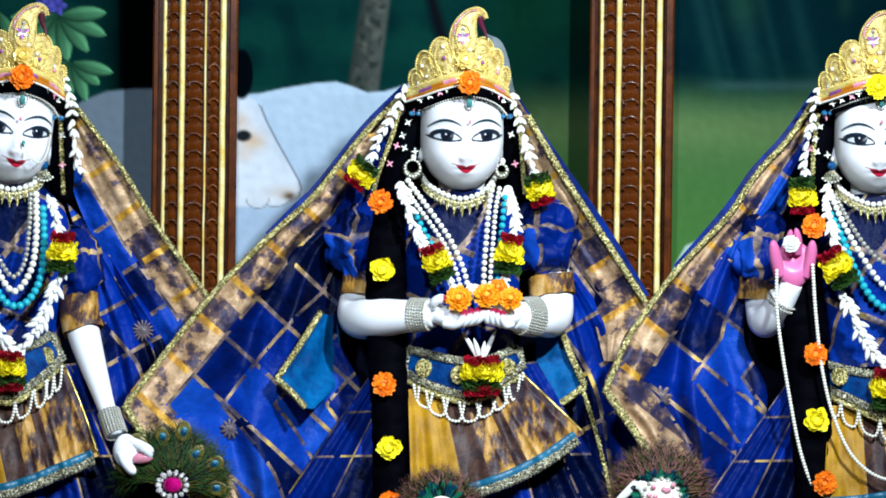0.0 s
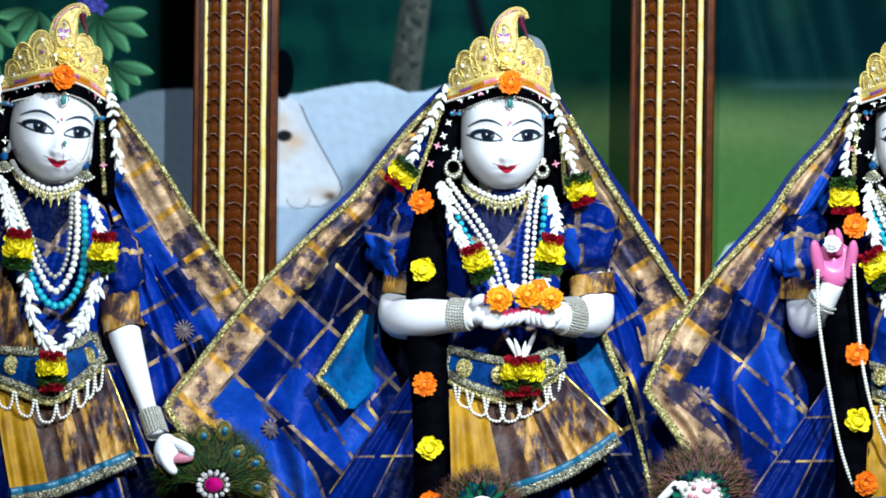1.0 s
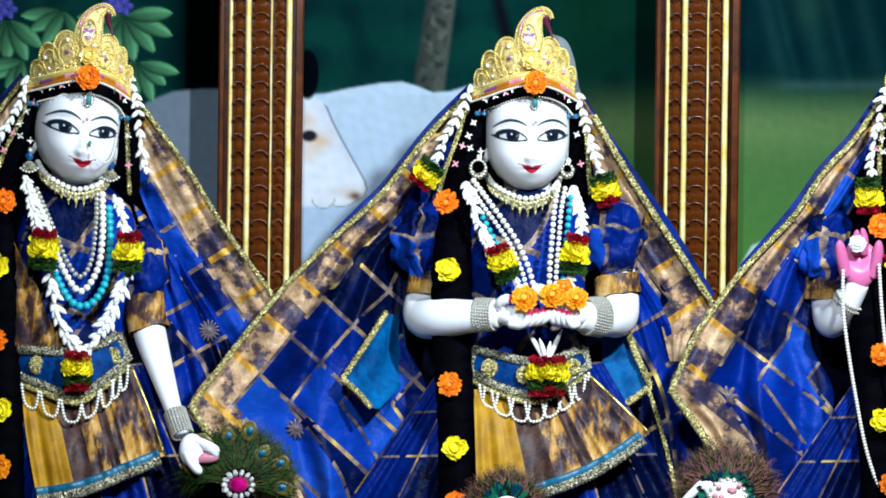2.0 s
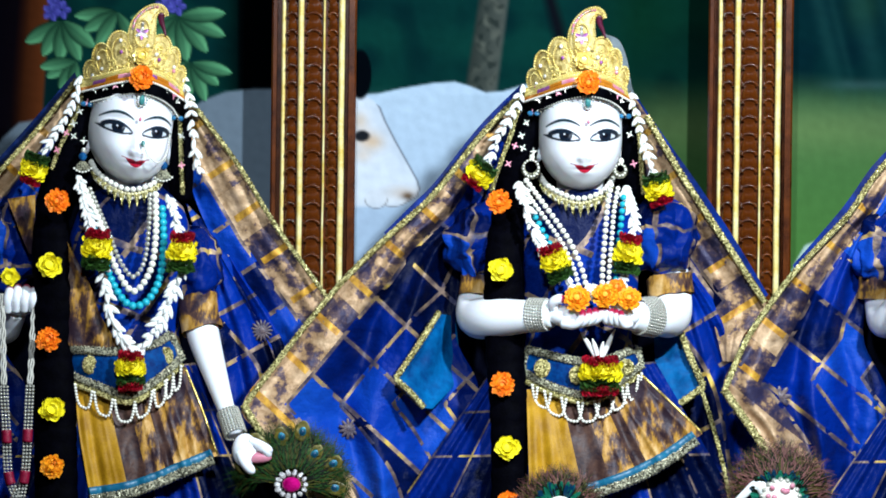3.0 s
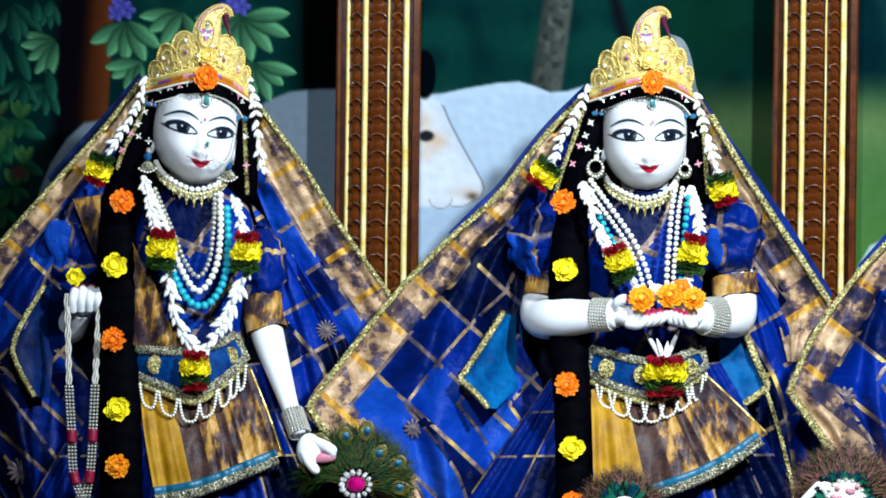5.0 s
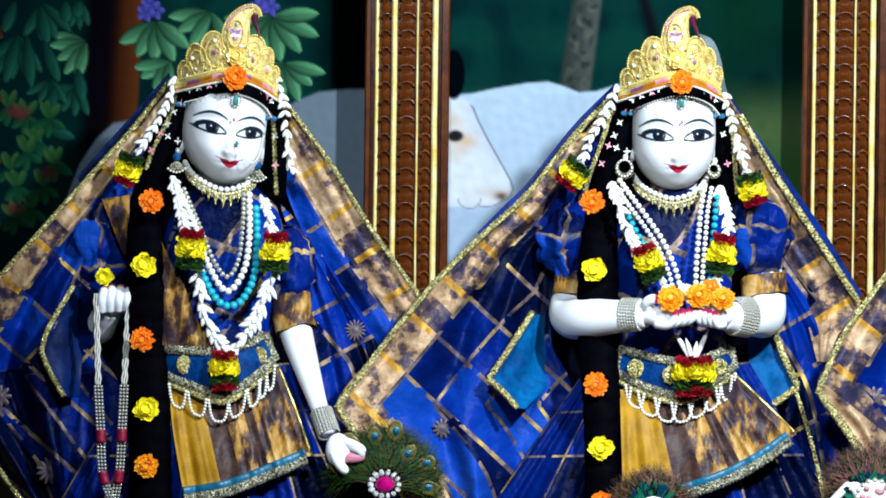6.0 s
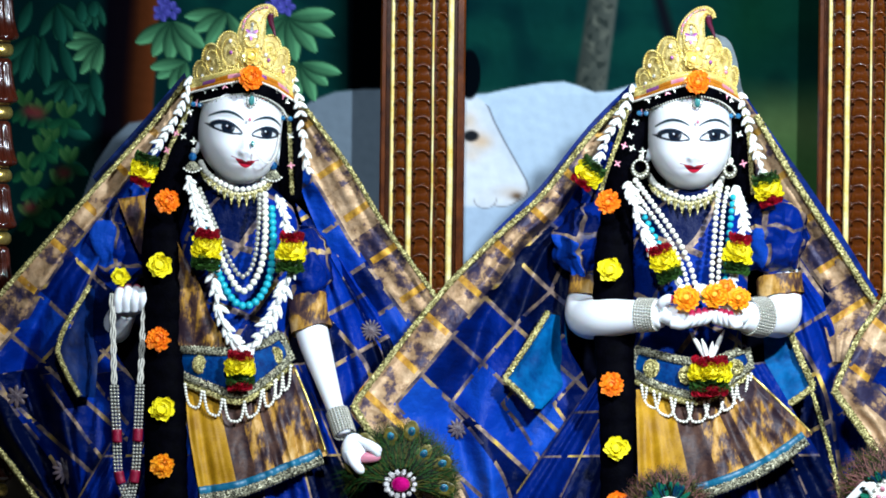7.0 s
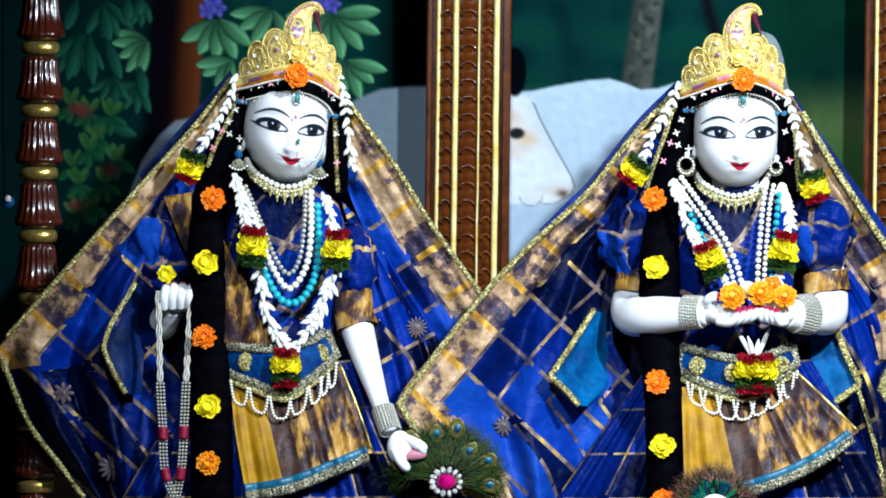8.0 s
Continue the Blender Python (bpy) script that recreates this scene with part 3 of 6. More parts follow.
def turned_column(uc):
    """A lacquered column of fluted bells with brass rings between them."""
    ob = thing("turned_column", "red-brown lacquered turned column with brass rings", "column", (uc, 1400, 120))
    period, first = 111.5, 88.0
    for k in range(-3, 12):
        v = first + k * period
        cu = uc - (v - 441) * LEAN
        n = 100
        a = np.linspace(0, 2 * np.pi, n, endpoint=False)
        rows = []
        for dv, r, fl in ((14, 26, 0.0), (18, 29, 0.6), (24, 30, 1), (40, 31.5, 1), (60, 34, 1), (76, 38, 1), (84, 42, 0.5), (88, 43.5, 0.1), (92, 42, 0), (95, 34, 0), (98, 30, 0)):
            rr = r + fl * 2.3 * np.cos(20 * a)
            rows.append(np.stack([cu + rr * np.cos(a), np.full(n, v + dv), 120 + rr * np.sin(a)], 1))
        part("bell", np.vstack(rows), [f[::-1] for f in grid_faces(len(rows), n, True)], LACQUER, ob)
        rows = []
        for t in np.linspace(-np.pi / 2, np.pi / 2, 9):
            r = 25 + 10.5 * np.cos(t) ** 0.8
            rows.append(np.stack([cu + r * np.cos(a), np.full(n, v + 12 * np.sin(t)), 120 + r * np.sin(a)], 1))
        part("brass_ring", np.vstack(rows), [f[::-1] for f in grid_faces(len(rows), n, True)], GOLD, ob)
    return ob


turned_column(-421)

# ---- kinds of things ----
WHITE = (0.88, 0.89, 0.91)


def head_form(centre, yaw, roll, tip=0.0, jaw=0.0):
    """A smooth marble head; brows, eyes and lips are plain painted shapes."""
    ys = 98 - 228 * (0.5 - 0.5 * np.cos(np.linspace(0, np.pi, 250)))
    lon = np.concatenate([np.linspace(-95, 95, 240), np.linspace(97, 263, 34)])
    low, high = np.clip(ys / 98, 0, 1), np.clip(-ys / 130, 0, 1)
    half = 73.5 * np.clip(1 - low ** 2.4, 0, 1) ** 0.60 * np.sqrt(np.clip(1 - high ** 3.2, 0, 1))
    deep = 93 * np.sqrt(np.clip(1 - low ** 3.2, 0, 1)) * np.sqrt(np.clip(1 - high ** 3.4, 0, 1))
    L, Y = np.meshgrid(np.radians(lon), ys)
    H, D = half[:, None], deep[:, None]
    x = H * np.sin(L)
    d = -D * np.sign(np.cos(L)) * np.abs(np.cos(L)) ** 0.8
    front = np.clip(np.cos(L) * 3, 0, 1)
    # relief: nose, eye hollows, lids, cheeks, lips, chin
    g = lambda cx, cy, sx, sy: np.exp(-((x - cx) / sx) ** 2 - ((Y - cy) / sy) ** 2)
    nose = np.interp(Y, [-22, -8, 12, 28, 38, 46, 53, 60], [0, 2, 6, 10.5, 13, 10, 4, 0]) * np.exp(-(x / (6.5 + 4 * np.clip(Y / 30, 0, 1))) ** 2)
    nose += 3.5 * (g(-9, 41, 5, 5) + g(9, 41, 5, 5))
    relief = nose + 3.0 * (g(-37, 4, 24, 13) + g(37, 4, 24, 13)) - 5 * (g(-36, -14, 26, 8) + g(36, -14, 26, 8)) - 3 * (g(-15, 2, 8, 12) + g(15, 2, 8, 12))
    relief += 3.5 * (g(-38, 36, 22, 20) + g(38, 36, 22, 20)) + 3 * g(0, 55, 17, 6) + 3.4 * g(0, 66, 13, 6) - 1.6 * g(0, 60, 18, 2.5) - 1.2 * g(0, 46, 4, 5) + 3.5 * g(0, 94, 20, 12)
    d = d - relief * front
    C = np.ones(x.shape + (3,)) * WHITE

    def lay(m, colour):
        nonlocal C
        m = (m * (np.cos(L) > 0.05))[..., None]
        C = C * (1 - m) + np.asarray(colour) * m

    for side in (-1, 1):
        s = side * x
        # brow
        b = -27 + 0.0130 * (s - 37) ** 2 + 0.06 * np.clip(s - 44, 0, 40)
        w = 0.8 + 1.9 * np.sin(np.pi * np.clip((s - 6) / 64, 0, 1)) ** 0.8
        lay(np.clip(w + 0.6 - np.abs(Y - b), 0, 1) * (s > 8) * (s < 66), (0.006, 0.026, 0.036))
        # almond, with a dark upper lid and its long outer corner
        k = (s - 35.5) / 26.5
        up = 5 - 11.3 * np.clip(1 - k ** 2, 0, 1) ** 0.75 - 3 * np.clip(k, -1, 1)
        lo = 5 + 4.4 * np.clip(1 - k ** 2, 0, 1) - 3 * np.clip(k, -1, 1)
        inside = np.clip(Y - up, 0, 1) * np.clip(lo - Y, 0, 1) * (np.abs(k) < 1)
        lay(inside, (0.62, 0.66, 0.70))
        r = np.hypot(x - side * 35 - 1.5, Y + 0.6)
        lay(inside * np.clip(12.2 - r, 0, 1), (0.004, 0.008, 0.014))
        lay(inside * np.clip(9.4 - r, 0, 1), (0.006, 0.011, 0.022))
        lay(inside * np.clip(5.6 - r, 0, 1), (0.003, 0.003, 0.006))
        # a small pale highlight painted into each iris
        lay(inside * np.clip(2.0 - np.hypot(x - side * 35 + 1, Y + 2.5), 0, 1), (0.8, 0.85, 0.9))
        line = np.clip(np.interp(k, [-1, 0, 1], [1.8, 4.2, 4.8]) + 0.5 - np.abs(Y - up + 1.6), 0, 1) * (np.abs(k) < 1.02)
        line = np.maximum(line, np.clip(2.5 - np.abs(Y - lo), 0, 1) * (np.abs(k) < 1.0))
        wing = np.clip(np.interp(s, [56, 63, 71], [4.6, 3.0, 0.0]) + 0.4 - np.abs(Y - np.interp(s, [56, 71], [2.5, -2])), 0, 1) * (s > 56) * (s < 71)
        lay(np.maximum(line, wing), (0.006, 0.012, 0.022))
    q = x / 19.5
    top = 58 - 5 * np.clip(1 - q ** 2, 0, 1) - 7 * np.abs(q) ** 1.6 + 2.0 * np.exp(-(x / 3.5) ** 2)
    bot = 58 + 9.5 * np.clip(1 - q ** 2, 0, 1) ** 0.9 - 7.5 * np.abs(q) ** 1.6
    lip = np.clip(Y - top, 0, 1) * np.clip(bot - Y, 0, 1) * (np.abs(q) < 1)
    lay(lip, (0.42, 0.008, 0.03))
    lay(np.clip(1.3 - np.abs(Y - 51.5 + 0.25 * (np.abs(x) - 18)), 0, 1) * (np.abs(x) > 16) * (np.abs(x) < 25), (0.30, 0.06, 0.08))
    lay(lip * np.clip(1.0 - np.abs(Y - 60 + 6 * q * q), 0, 1), (0.10, 0.0, 0.01))
    P = np.stack([x + jaw * np.clip(Y / 98, 0, 1) ** 1.4, Y, d], -1).reshape(-1, 3)
    P = turn(P, (0, 0, 0), roll, yaw, tip) + np.asarray(centre, float)
    F = [f[::-1] for f in grid_faces(len(ys), len(lon), True)]
    return P, F, C.reshape(-1, 3)


class Body:
    """The pieces of one marble statue, gathered into a single mesh."""

    def __init__(self):
        self.v, self.f, self.c, self.n = [], [], [], 0

    def add(self, V, F, C=WHITE):
        V = np.asarray(V, float)
        C = np.asarray(C, float)
        self.v.append(V), self.c.append(np.broadcast_to(C, (len(V), 3)) if C.ndim == 1 else C)
        self.f += [tuple(i + self.n for i in f) for f in F]
        self.n += len(V)

    def arm(self, path, radii, C=WHITE, flat=1.0, n=40):
        P = curve([(*p, r) for p, r in zip(path, radii)], n)
        self.add(*tube(P[:, :3], P[:, 3], 24, flat), C)

    def finger(self, path, r, nail=True):
        P = curve(path, 14)
        R = np.full(14, r, float)
        R[-3:] = r * np.array([0.92, 0.75, 0.35])
        V, F = tube(P, R, 10)
        C = np.tile(np.asarray(WHITE), (len(V), 1))
        if nail:
            C[-24:] = (0.34, 0.012, 0.05)
        self.add(V, F, C)

    def make(self, label):
        ob = part("statue", np.vstack(self.v), self.f, PAINTED_MARBLE, paint=np.vstack(self.c))
        return tagged(ob, label, "statue", "statues on the altar")


def beads(path, r, spacing=None, sides=8, rings=6):
    """A string of beads along a path, one soup."""
    P = np.asarray(path, float)
    s = np.concatenate([[0], np.cumsum(np.linalg.norm(np.diff(P, axis=0), axis=1))])
    n = max(2, int(s[-1] / (spacing or 2 * r)))
    w = np.linspace(0, s[-1], n)
    Q = np.stack([np.interp(w, s, P[:, k]) for k in range(3)], 1)
    out = Soup()
    for q in Q:
        out.add(*blob(q, (r, r, r), rings, sides))
    return out


def braid(path, r=6.0, pitch=8.0, depth=1.6, flat=0.6):
    """A sequined braid: a flattened cord with rows of bumps."""
    P = np.asarray(path, float)
    length = np.linalg.norm(np.diff(P, axis=0), axis=1).sum()
    n = int(length / 2.0) + 2
    C = curve(P, n)
    s = np.linspace(0, length, n)
    R = r + depth * np.sin(2 * np.pi * s / pitch) * 0.5 + np.random.RandomState(int(length)).uniform(-0.6, 0.6, n)
    return tube(C, R, 10, flat)


def petal(base, way, out, length, width, cup=0.3, sharp=False):
    """A small pointed petal; way and out are unit vectors."""
    base, way, out = (np.asarray(a, float) for a in (base, way, out))
    side = np.cross(way, out)
    rows = []
    blunt = ((0.0, 0.45, 0.0), (0.35, 0.95, 0.10), (0.7, 1.0, 0.22), (0.92, 0.6, 0.24), (1.0, 0.12, 0.2))
    keen = ((0.0, 0.55, 0.0), (0.3, 1.0, 0.08), (0.60, 0.96, 0.13), (0.86, 0.58, 0.14), (1.0, 0.06, 0.10))
    for p, w, h in keen if sharp else blunt:
        for k in (-1, 0, 1):
            rows.append(base + way * p * length + side * k * w * width / 2 + out * (h * length * 0.6 + cup * width * 0.5 * k * k))
    return np.array(rows), grid_faces(5, 3)


def flower(name, centre, r, material, label, rings=5, seed=0, face=(0, -0.1, -1.0), pointed=False, parent=None):
    """A ruffled marigold head that faces the hall, or one with fewer, pointed petals."""
    rs = np.random.RandomState(seed)
    n = np.asarray(face, float)
    n /= np.linalg.norm(n)
    e1 = np.cross(n, (0, 1, 0))
    e1 /= np.linalg.norm(e1)
    e2 = np.cross(n, e1)
    s = Soup()
    c = np.asarray(centre, float)
    s.add(*blob(c - n * -r * 0.05, (r * 0.7, r * 0.7, r * 0.35), 6, 12))
    rings += 0 if pointed else 2
    for k in range(rings):
        q = 1 - k / rings
        count = int((7 if pointed else 22) * q) + (3 if pointed else 5)
        for i in range(count):
            a = 2 * np.pi * (i + 0.5 * (k % 2)) / count + rs.uniform(-0.26, 0.26)
            radial = np.cos(a) * e1 + np.sin(a) * e2
            lift = 0.25 + 0.9 * (1 - q)
            way = radial * (1 - 0.5 * (1 - q)) + n * lift * 0.6
            way /= np.linalg.norm(way)
            out = n - way * np.dot(n, way)
            out /= np.linalg.norm(out)
            start = c + radial * r * q * (0.46 if pointed else 0.60) + n * r * 0.28 * (1 - q)
            s.add(*petal(start, way, out, r * (0.58 if pointed else 0.38) * rs.uniform(0.72, 1.16), r * (0.66 if pointed else 0.27) * rs.uniform(0.8, 1.2), rs.uniform(0.1, 0.7), pointed))
    ob = s.part(name, material, parent)
    if parent is None:
        tagged(ob, label, "flower", "marigold flowers")
    elif label:
        ob["label"] = label
    return ob


def tassel(parent, centre, width, height, roll=0.0, order=(RED, YELLOW, LEAF), seed=1):
    """A knot of red petals, yellow petals and leaves bound into a garland."""
    names = {RED.name: "red_petals", YELLOW.name: "yellow_petals", LEAF.name: "leaves", JASMINE.name: "white_petals"}
    rs = np.random.RandomState(seed)
    share = {RED.name: 0.20, YELLOW.name: 0.52, LEAF.name: 0.28, JASMINE.name: 0.3}
    total = sum(share[m.name] for m in order)
    core = part("flower_knot", turn(blob((0, 0, 0), (width * 0.22, height * 0.46, 9), 9, 14)[0], (0, 0, 0), roll) + np.asarray(centre, float), blob((0, 0, 0), (1, 1, 1), 9, 14)[1], LEAF, parent)
    v = -height / 2
    for m in order:
        h = height * share[m.name] / total
        s = Soup()
        wide = width / 2 * (1.0 if m is YELLOW else 0.86 if m is LEAF else 0.76)
        for i in range(80):
            a, b = rs.uniform(-1, 1), rs.uniform(-1, 1)
            p = np.array([a * wide * 0.84, v + h / 2 + b * h * 0.46, -15 * (1 - a * a) * rs.uniform(0.7, 1.0)])
            way = np.array([a * 0.7 + rs.uniform(-0.3, 0.3), 0.5 * b + (0.5 if m is LEAF else 0.0), -0.7])
            way /= np.linalg.norm(way)
            out = np.array([0, -0.3, -1.0]) - way * np.dot(way, (0, -0.3, -1.0))
            out /= np.linalg.norm(out)
            s.add(*petal(p, way, out, 4 + width * 0.085, 4 + width * 0.10, 0.4))
        s.add(*blob((0, v + h / 2, 0), (wide * 0.94, h * 0.62, 15), 7, 14))
        s.v = [turn(x, (0, 0, 0), roll) + np.asarray(centre, float) for x in s.v]
        s.part(names[m.name], m, core)
        v += h


def petal_string(parent, path, size=17, step=9.0, seed=3, name="petal_string"):
    """A string of white buds set herringbone fashion."""
    P = np.asarray(path, float)
    length = np.linalg.norm(np.diff(P, axis=0), axis=1).sum()
    n = max(3, int(length / step))
    C = curve(P, n)
    T = np.gradient(C, axis=0)
    T /= np.linalg.norm(T, axis=1)[:, None]
    rs = np.random.RandomState(seed)
    s = Soup()
    for p, t in zip(C, T):
        side = np.cross(t, (0, 0, 1.0))
        side /= np.linalg.norm(side) + 1e-9
        for k in (-1, 0, 1):
            if rs.uniform() < 0.18:
                continue
            way = t * 0.85 + side * (k * rs.uniform(0.2, 0.65) + rs.uniform(-0.2, 0.2)) + np.array([0, 0, -0.25 - 0.25 * (k == 0)])
            way /= np.linalg.norm(way)
            L = size * rs.uniform(0.75, 1.4)
            q = np.linspace(0, 1, 6)
            path2 = p + np.array([0, 0, -3.0]) + way * L * q[:, None] + side * k * 3 * q[:, None] ** 2
            s.add(*tube(path2, size * 0.24 * np.array([0.5, 0.85, 1.0, 1.05, 0.8, 0.2]), 6))
    return s.part(name, JASMINE, parent)


SHARED = {}


def bead_parts(parent, name, path, r, material, spacing=None):
    """Single beads along a path, each an object of its own on one shared mesh."""
    P = np.asarray(path, float)
    s = np.concatenate([[0], np.cumsum(np.linalg.norm(np.diff(P, axis=0), axis=1))])
    n = max(2, int(s[-1] / (spacing or 2 * r)))
    w = np.linspace(0, s[-1], n)
    key = (round(r, 2), material.name)
    if key not in SHARED:
        V, F = blob((0, 0, 0), (r / 1000, r / 1000, r / 1000), 7, 10)
        me = bpy.data.meshes.new(name)
        me.from_pydata(V.tolist(), [], F)
        me.materials.append(material)
        me.polygons.foreach_set("use_smooth", np.ones(len(F), bool))
        SHARED[key] = me
    for x in w:
        q = [float(np.interp(x, s, P[:, k])) for k in range(3)]
        ob = new(name, SHARED[key])
        ob.parent = parent
        ob.location = at(*q) - parent.location

# ---- the three dressed statues ----
def mv(points, o):
    """Moves plan points by an offset (du, dv, dd)."""
    P = np.asarray(points, float)
    return P + np.asarray(o, float)[: P.shape[1]]


def hair(o, roll, plait):
    ob = thing("wig", "black hair with silver stars and a plait", "wig", tuple(mv([(820, 340, 60)], o)[0]), "statue dress")
    V, F = blob((820, 205, 62), (92, 108, 80), 20, 28)
    part("hair_cap", mv(turn(V, (820, 240, 0), roll), o), F, HAIR, ob)
    locks = [([(738, 186, -6), (724, 240, -2), (706, 300, 5), (694, 360, 18), (690, 420, 20)], [14, 24, 28, 30, 20]),
             ([(896, 180, -4), (906, 240, 0), (912, 300, 8), (918, 350, 18)], [12, 17, 22, 20])]
    for path, rad in locks:
        P = curve([(*p, r) for p, r in zip(path, rad)], 30)
        V, F = tube(P[:, :3], P[:, 3], 14, 0.6)
        part("lock", mv(turn(V, (820, 240, 0), roll), o), F, HAIR, ob)
    up = curve([(712, 172, 10), (750, 158, -46), (785, 146, -72), (826, 138, -86), (866, 146, -70), (900, 168, -18), (908, 176, 10)], 50)
    low = curve([(722, 206, -8), (750, 194, -56), (790, 180, -84), (826, 173, -95), (860, 178, -88), (884, 190, -64), (904, 208, -16)], 50)
    V = np.stack([up, (up + low) / 2 + np.array([0, 0, -5]), low], 1).reshape(-1, 3)
    part("parting", mv(turn(V, (820, 240, 0), roll), o), grid_faces(50, 3), HAIR, ob)
    P = curve([(*p, r) for p, r in plait], 120)
    R = P[:, 3] * (1 + 0.07 * np.abs(np.sin(np.arange(120) * 0.42)))
    V, F = tube(P[:, :3], R, 16, 0.55)
    part("plait", V, F, HAIR, ob)
    stars = [(733, 200), (722, 217), (713, 240), (702, 258), (716, 262), (735, 268), (690, 290), (744, 176), (760, 170), (778, 164), (790, 158), (868, 162), (882, 170), (890, 178), (905, 238), (912, 290)]
    for i, (a, b) in enumerate(stars):
        s = Soup()
        for k in range(4):
            ang = np.pi * k / 2 + 0.6 * np.sin(5.0 * i)
            way = np.array([np.cos(ang), np.sin(ang), 0])
            dd = -100 + 84 * ((a - 815) / 100) ** 2 if b < 190 else -30
            s.add(*petal((a, b, dd), way, np.array([0, 0, -1.0]), 7.0, 3.0, 0.1, True))
        s.v = [mv(turn(x, (820, 240, 0), roll), o) for x in s.v]
        s.part("star", SILVER if i % 3 else ROSE, ob)
    return ob


def oval(c, a, b, r, n=44, tilt=0.0):
    t = np.linspace(0, 2 * np.pi, n)
    p = np.stack([a * np.cos(t), b * np.sin(t), np.zeros(n)], 1)
    return turn(p, (0, 0, 0), tilt) + np.asarray(c, float)


def crown(o, roll):
    """A gilt crown: a striped band, scalloped plates with beaded rims and a tall curled plume plate."""
    ob = thing("crown", "gilt crown with scalloped plates, beads and stones", "crown", tuple(mv([(820, 180, 0)], o)[0]), "statue dress")

    def put(name, V, F, m, holder=None):
        return part(name, mv(turn(V, (820, 240, 0), roll), o), F, m, holder or ob)

    def bend(V):
        V = np.array(V, float)
        x = (V[:, 0] - 815) / 100
        V[:, 2] += -94 + 84 * x ** 2
        return V

    # band
    lower = curve([(717, 181, 0), (750, 170, 0), (785, 158, 0), (826, 150, 0), (866, 158, 0), (907, 180, 0)], 60)
    upper = curve([(720, 158, 0), (752, 148, 0), (788, 134, 0), (826, 127, 0), (866, 136, 0), (900, 158, 0)], 60)
    tones = [BRIGHT_GOLD, ORANGE_GLASS, VIOLET, BRIGHT_GOLD, ROSE]
    for j in range(3):
        a, b = lower + (upper - lower) * (0.05 + 0.3 * j), lower + (upper - lower) * (0.35 + 0.3 * j)
        V = np.stack([a, (a + b) / 2 + np.array([0, 0, -3]), b], 1).reshape(-1, 3)
        F = grid_faces(60, 3)
        me = part("band", mv(turn(bend(V) + np.array([0, 0, -9.0]), (820, 240, 0), roll), o), F, tones, ob)
        slots = [(0, (0, 2, 1, 4)[i // 2 // 7 % 4], 1)[2 - j] for i in range(len(F))]
        me.data.polygons.foreach_set("material_index", np.array(slots, np.int32))
    for line, r, m in ((lower, 2.2, PEARL), (upper, 1.9, BRIGHT_GOLD)):
        bead_parts(ob, "bead", mv(turn(bend(line) + np.array([0, 0, -9.0]), (820, 240, 0), roll), o), r, m, 2.15 * r)
    # scalloped plates
    plates = [(738, 146, 14, 24, -14), (756, 124, 19, 34, -12), (785, 104, 25, 38, -10), (853, 100, 22, 34, 8), (874, 118, 16, 32, 12), (891, 142, 11, 24, 14), (824, 104, 24, 30, 0)]
    for i, (a, b, w, h, tilt) in enumerate(plates):
        n, m = 40, 7
        t = np.linspace(0, 2 * np.pi, n, endpoint=False)
        rows = []
        for k in range(m):
            q = k / (m - 1)
            dome = -5 * np.sin(np.pi * (1 - q) * 0.5) - 1.5 * np.cos(q * 14)
            rows.append(np.stack([w * q * np.cos(t) * (1 + 0.05 * np.cos(9 * t) * q), h * q * np.sin(t), np.full(n, dome)], 1))
        V = turn(np.vstack(rows), (0, 0, 0), tilt) + np.array([a, b, 2.0 * (i % 2)])
        plate = put("plate", bend(V), grid_faces(m, n, True), CROWN_GOLD)
        s = beads(bend(oval((a, b, -2), w, h, 0, 50, tilt)), 2.2, 4.6, 6, 5)
        put("beaded_rim", np.vstack(s.v), s.f, BRIGHT_GOLD, plate)["kind"] = "stuff"
        s = beads(bend(oval((a, b, -5), w * 0.62, h * 0.66, 0, 40, tilt)), 1.5, 3.6, 6, 4)
        put("beaded_rim", np.vstack(s.v), s.f, BRIGHT_GOLD, plate)["kind"] = "stuff"
        rs = np.random.RandomState(i)
        for k in range(2):
            p = bend(np.array([[a + rs.uniform(-0.5, 0.5) * w, b + rs.uniform(-0.6, 0.7) * h, -7.0]]))[0]
            V, F = blob(p, (3.4, 3.8, 2.5), 5, 8)
            put("stone", V, F, (ROSE, SILVER, PEARL, VIOLET, PEARL)[(k + i) % 5], plate)
    # gilt scrolls that fill the front
    rs = np.random.RandomState(5)
    s = Soup()
    for k in range(70):
        a = rs.uniform(-1, 1)
        b = rs.uniform(0, 1)
        c = np.array([[822 + a * 70 * (1 - 0.5 * b), 148 - 60 * b + 18 * a * a * (1 - b), 0.0]])
        t = np.linspace(0, 1.6 * np.pi, 14)
        rr = rs.uniform(4, 8) * (1 - t / 9)
        path = np.stack([rr * np.cos(t + a * 3), rr * np.sin(t + a * 3), np.zeros(14)], 1) + c
        V, F = tube(bend(path) + np.array([0, 0, -4.0]), 1.3, 5)
        s.add(V, F)
    put("scrollwork", np.vstack(s.v), s.f, BRIGHT_GOLD)["kind"] = "stuff"
    # tall curled plume plate
    spine = curve([(822, 92, 0, 20), (820, 74, 0, 24), (821, 56, 0, 22.5), (826, 40, 0, 18), (834, 27, 0, 12), (846, 20, 0, 7), (856, 24, 0, 4.5), (860, 32, 0, 3)], 60)
    V, F = tube(bend(spine[:, :3]), spine[:, 3], 20, 0.30)
    plume = put("plume_plate", V, F, CROWN_GOLD)
    t = np.gradient(spine[:, :2], axis=0)
    t /= np.linalg.norm(t, axis=1)[:, None]
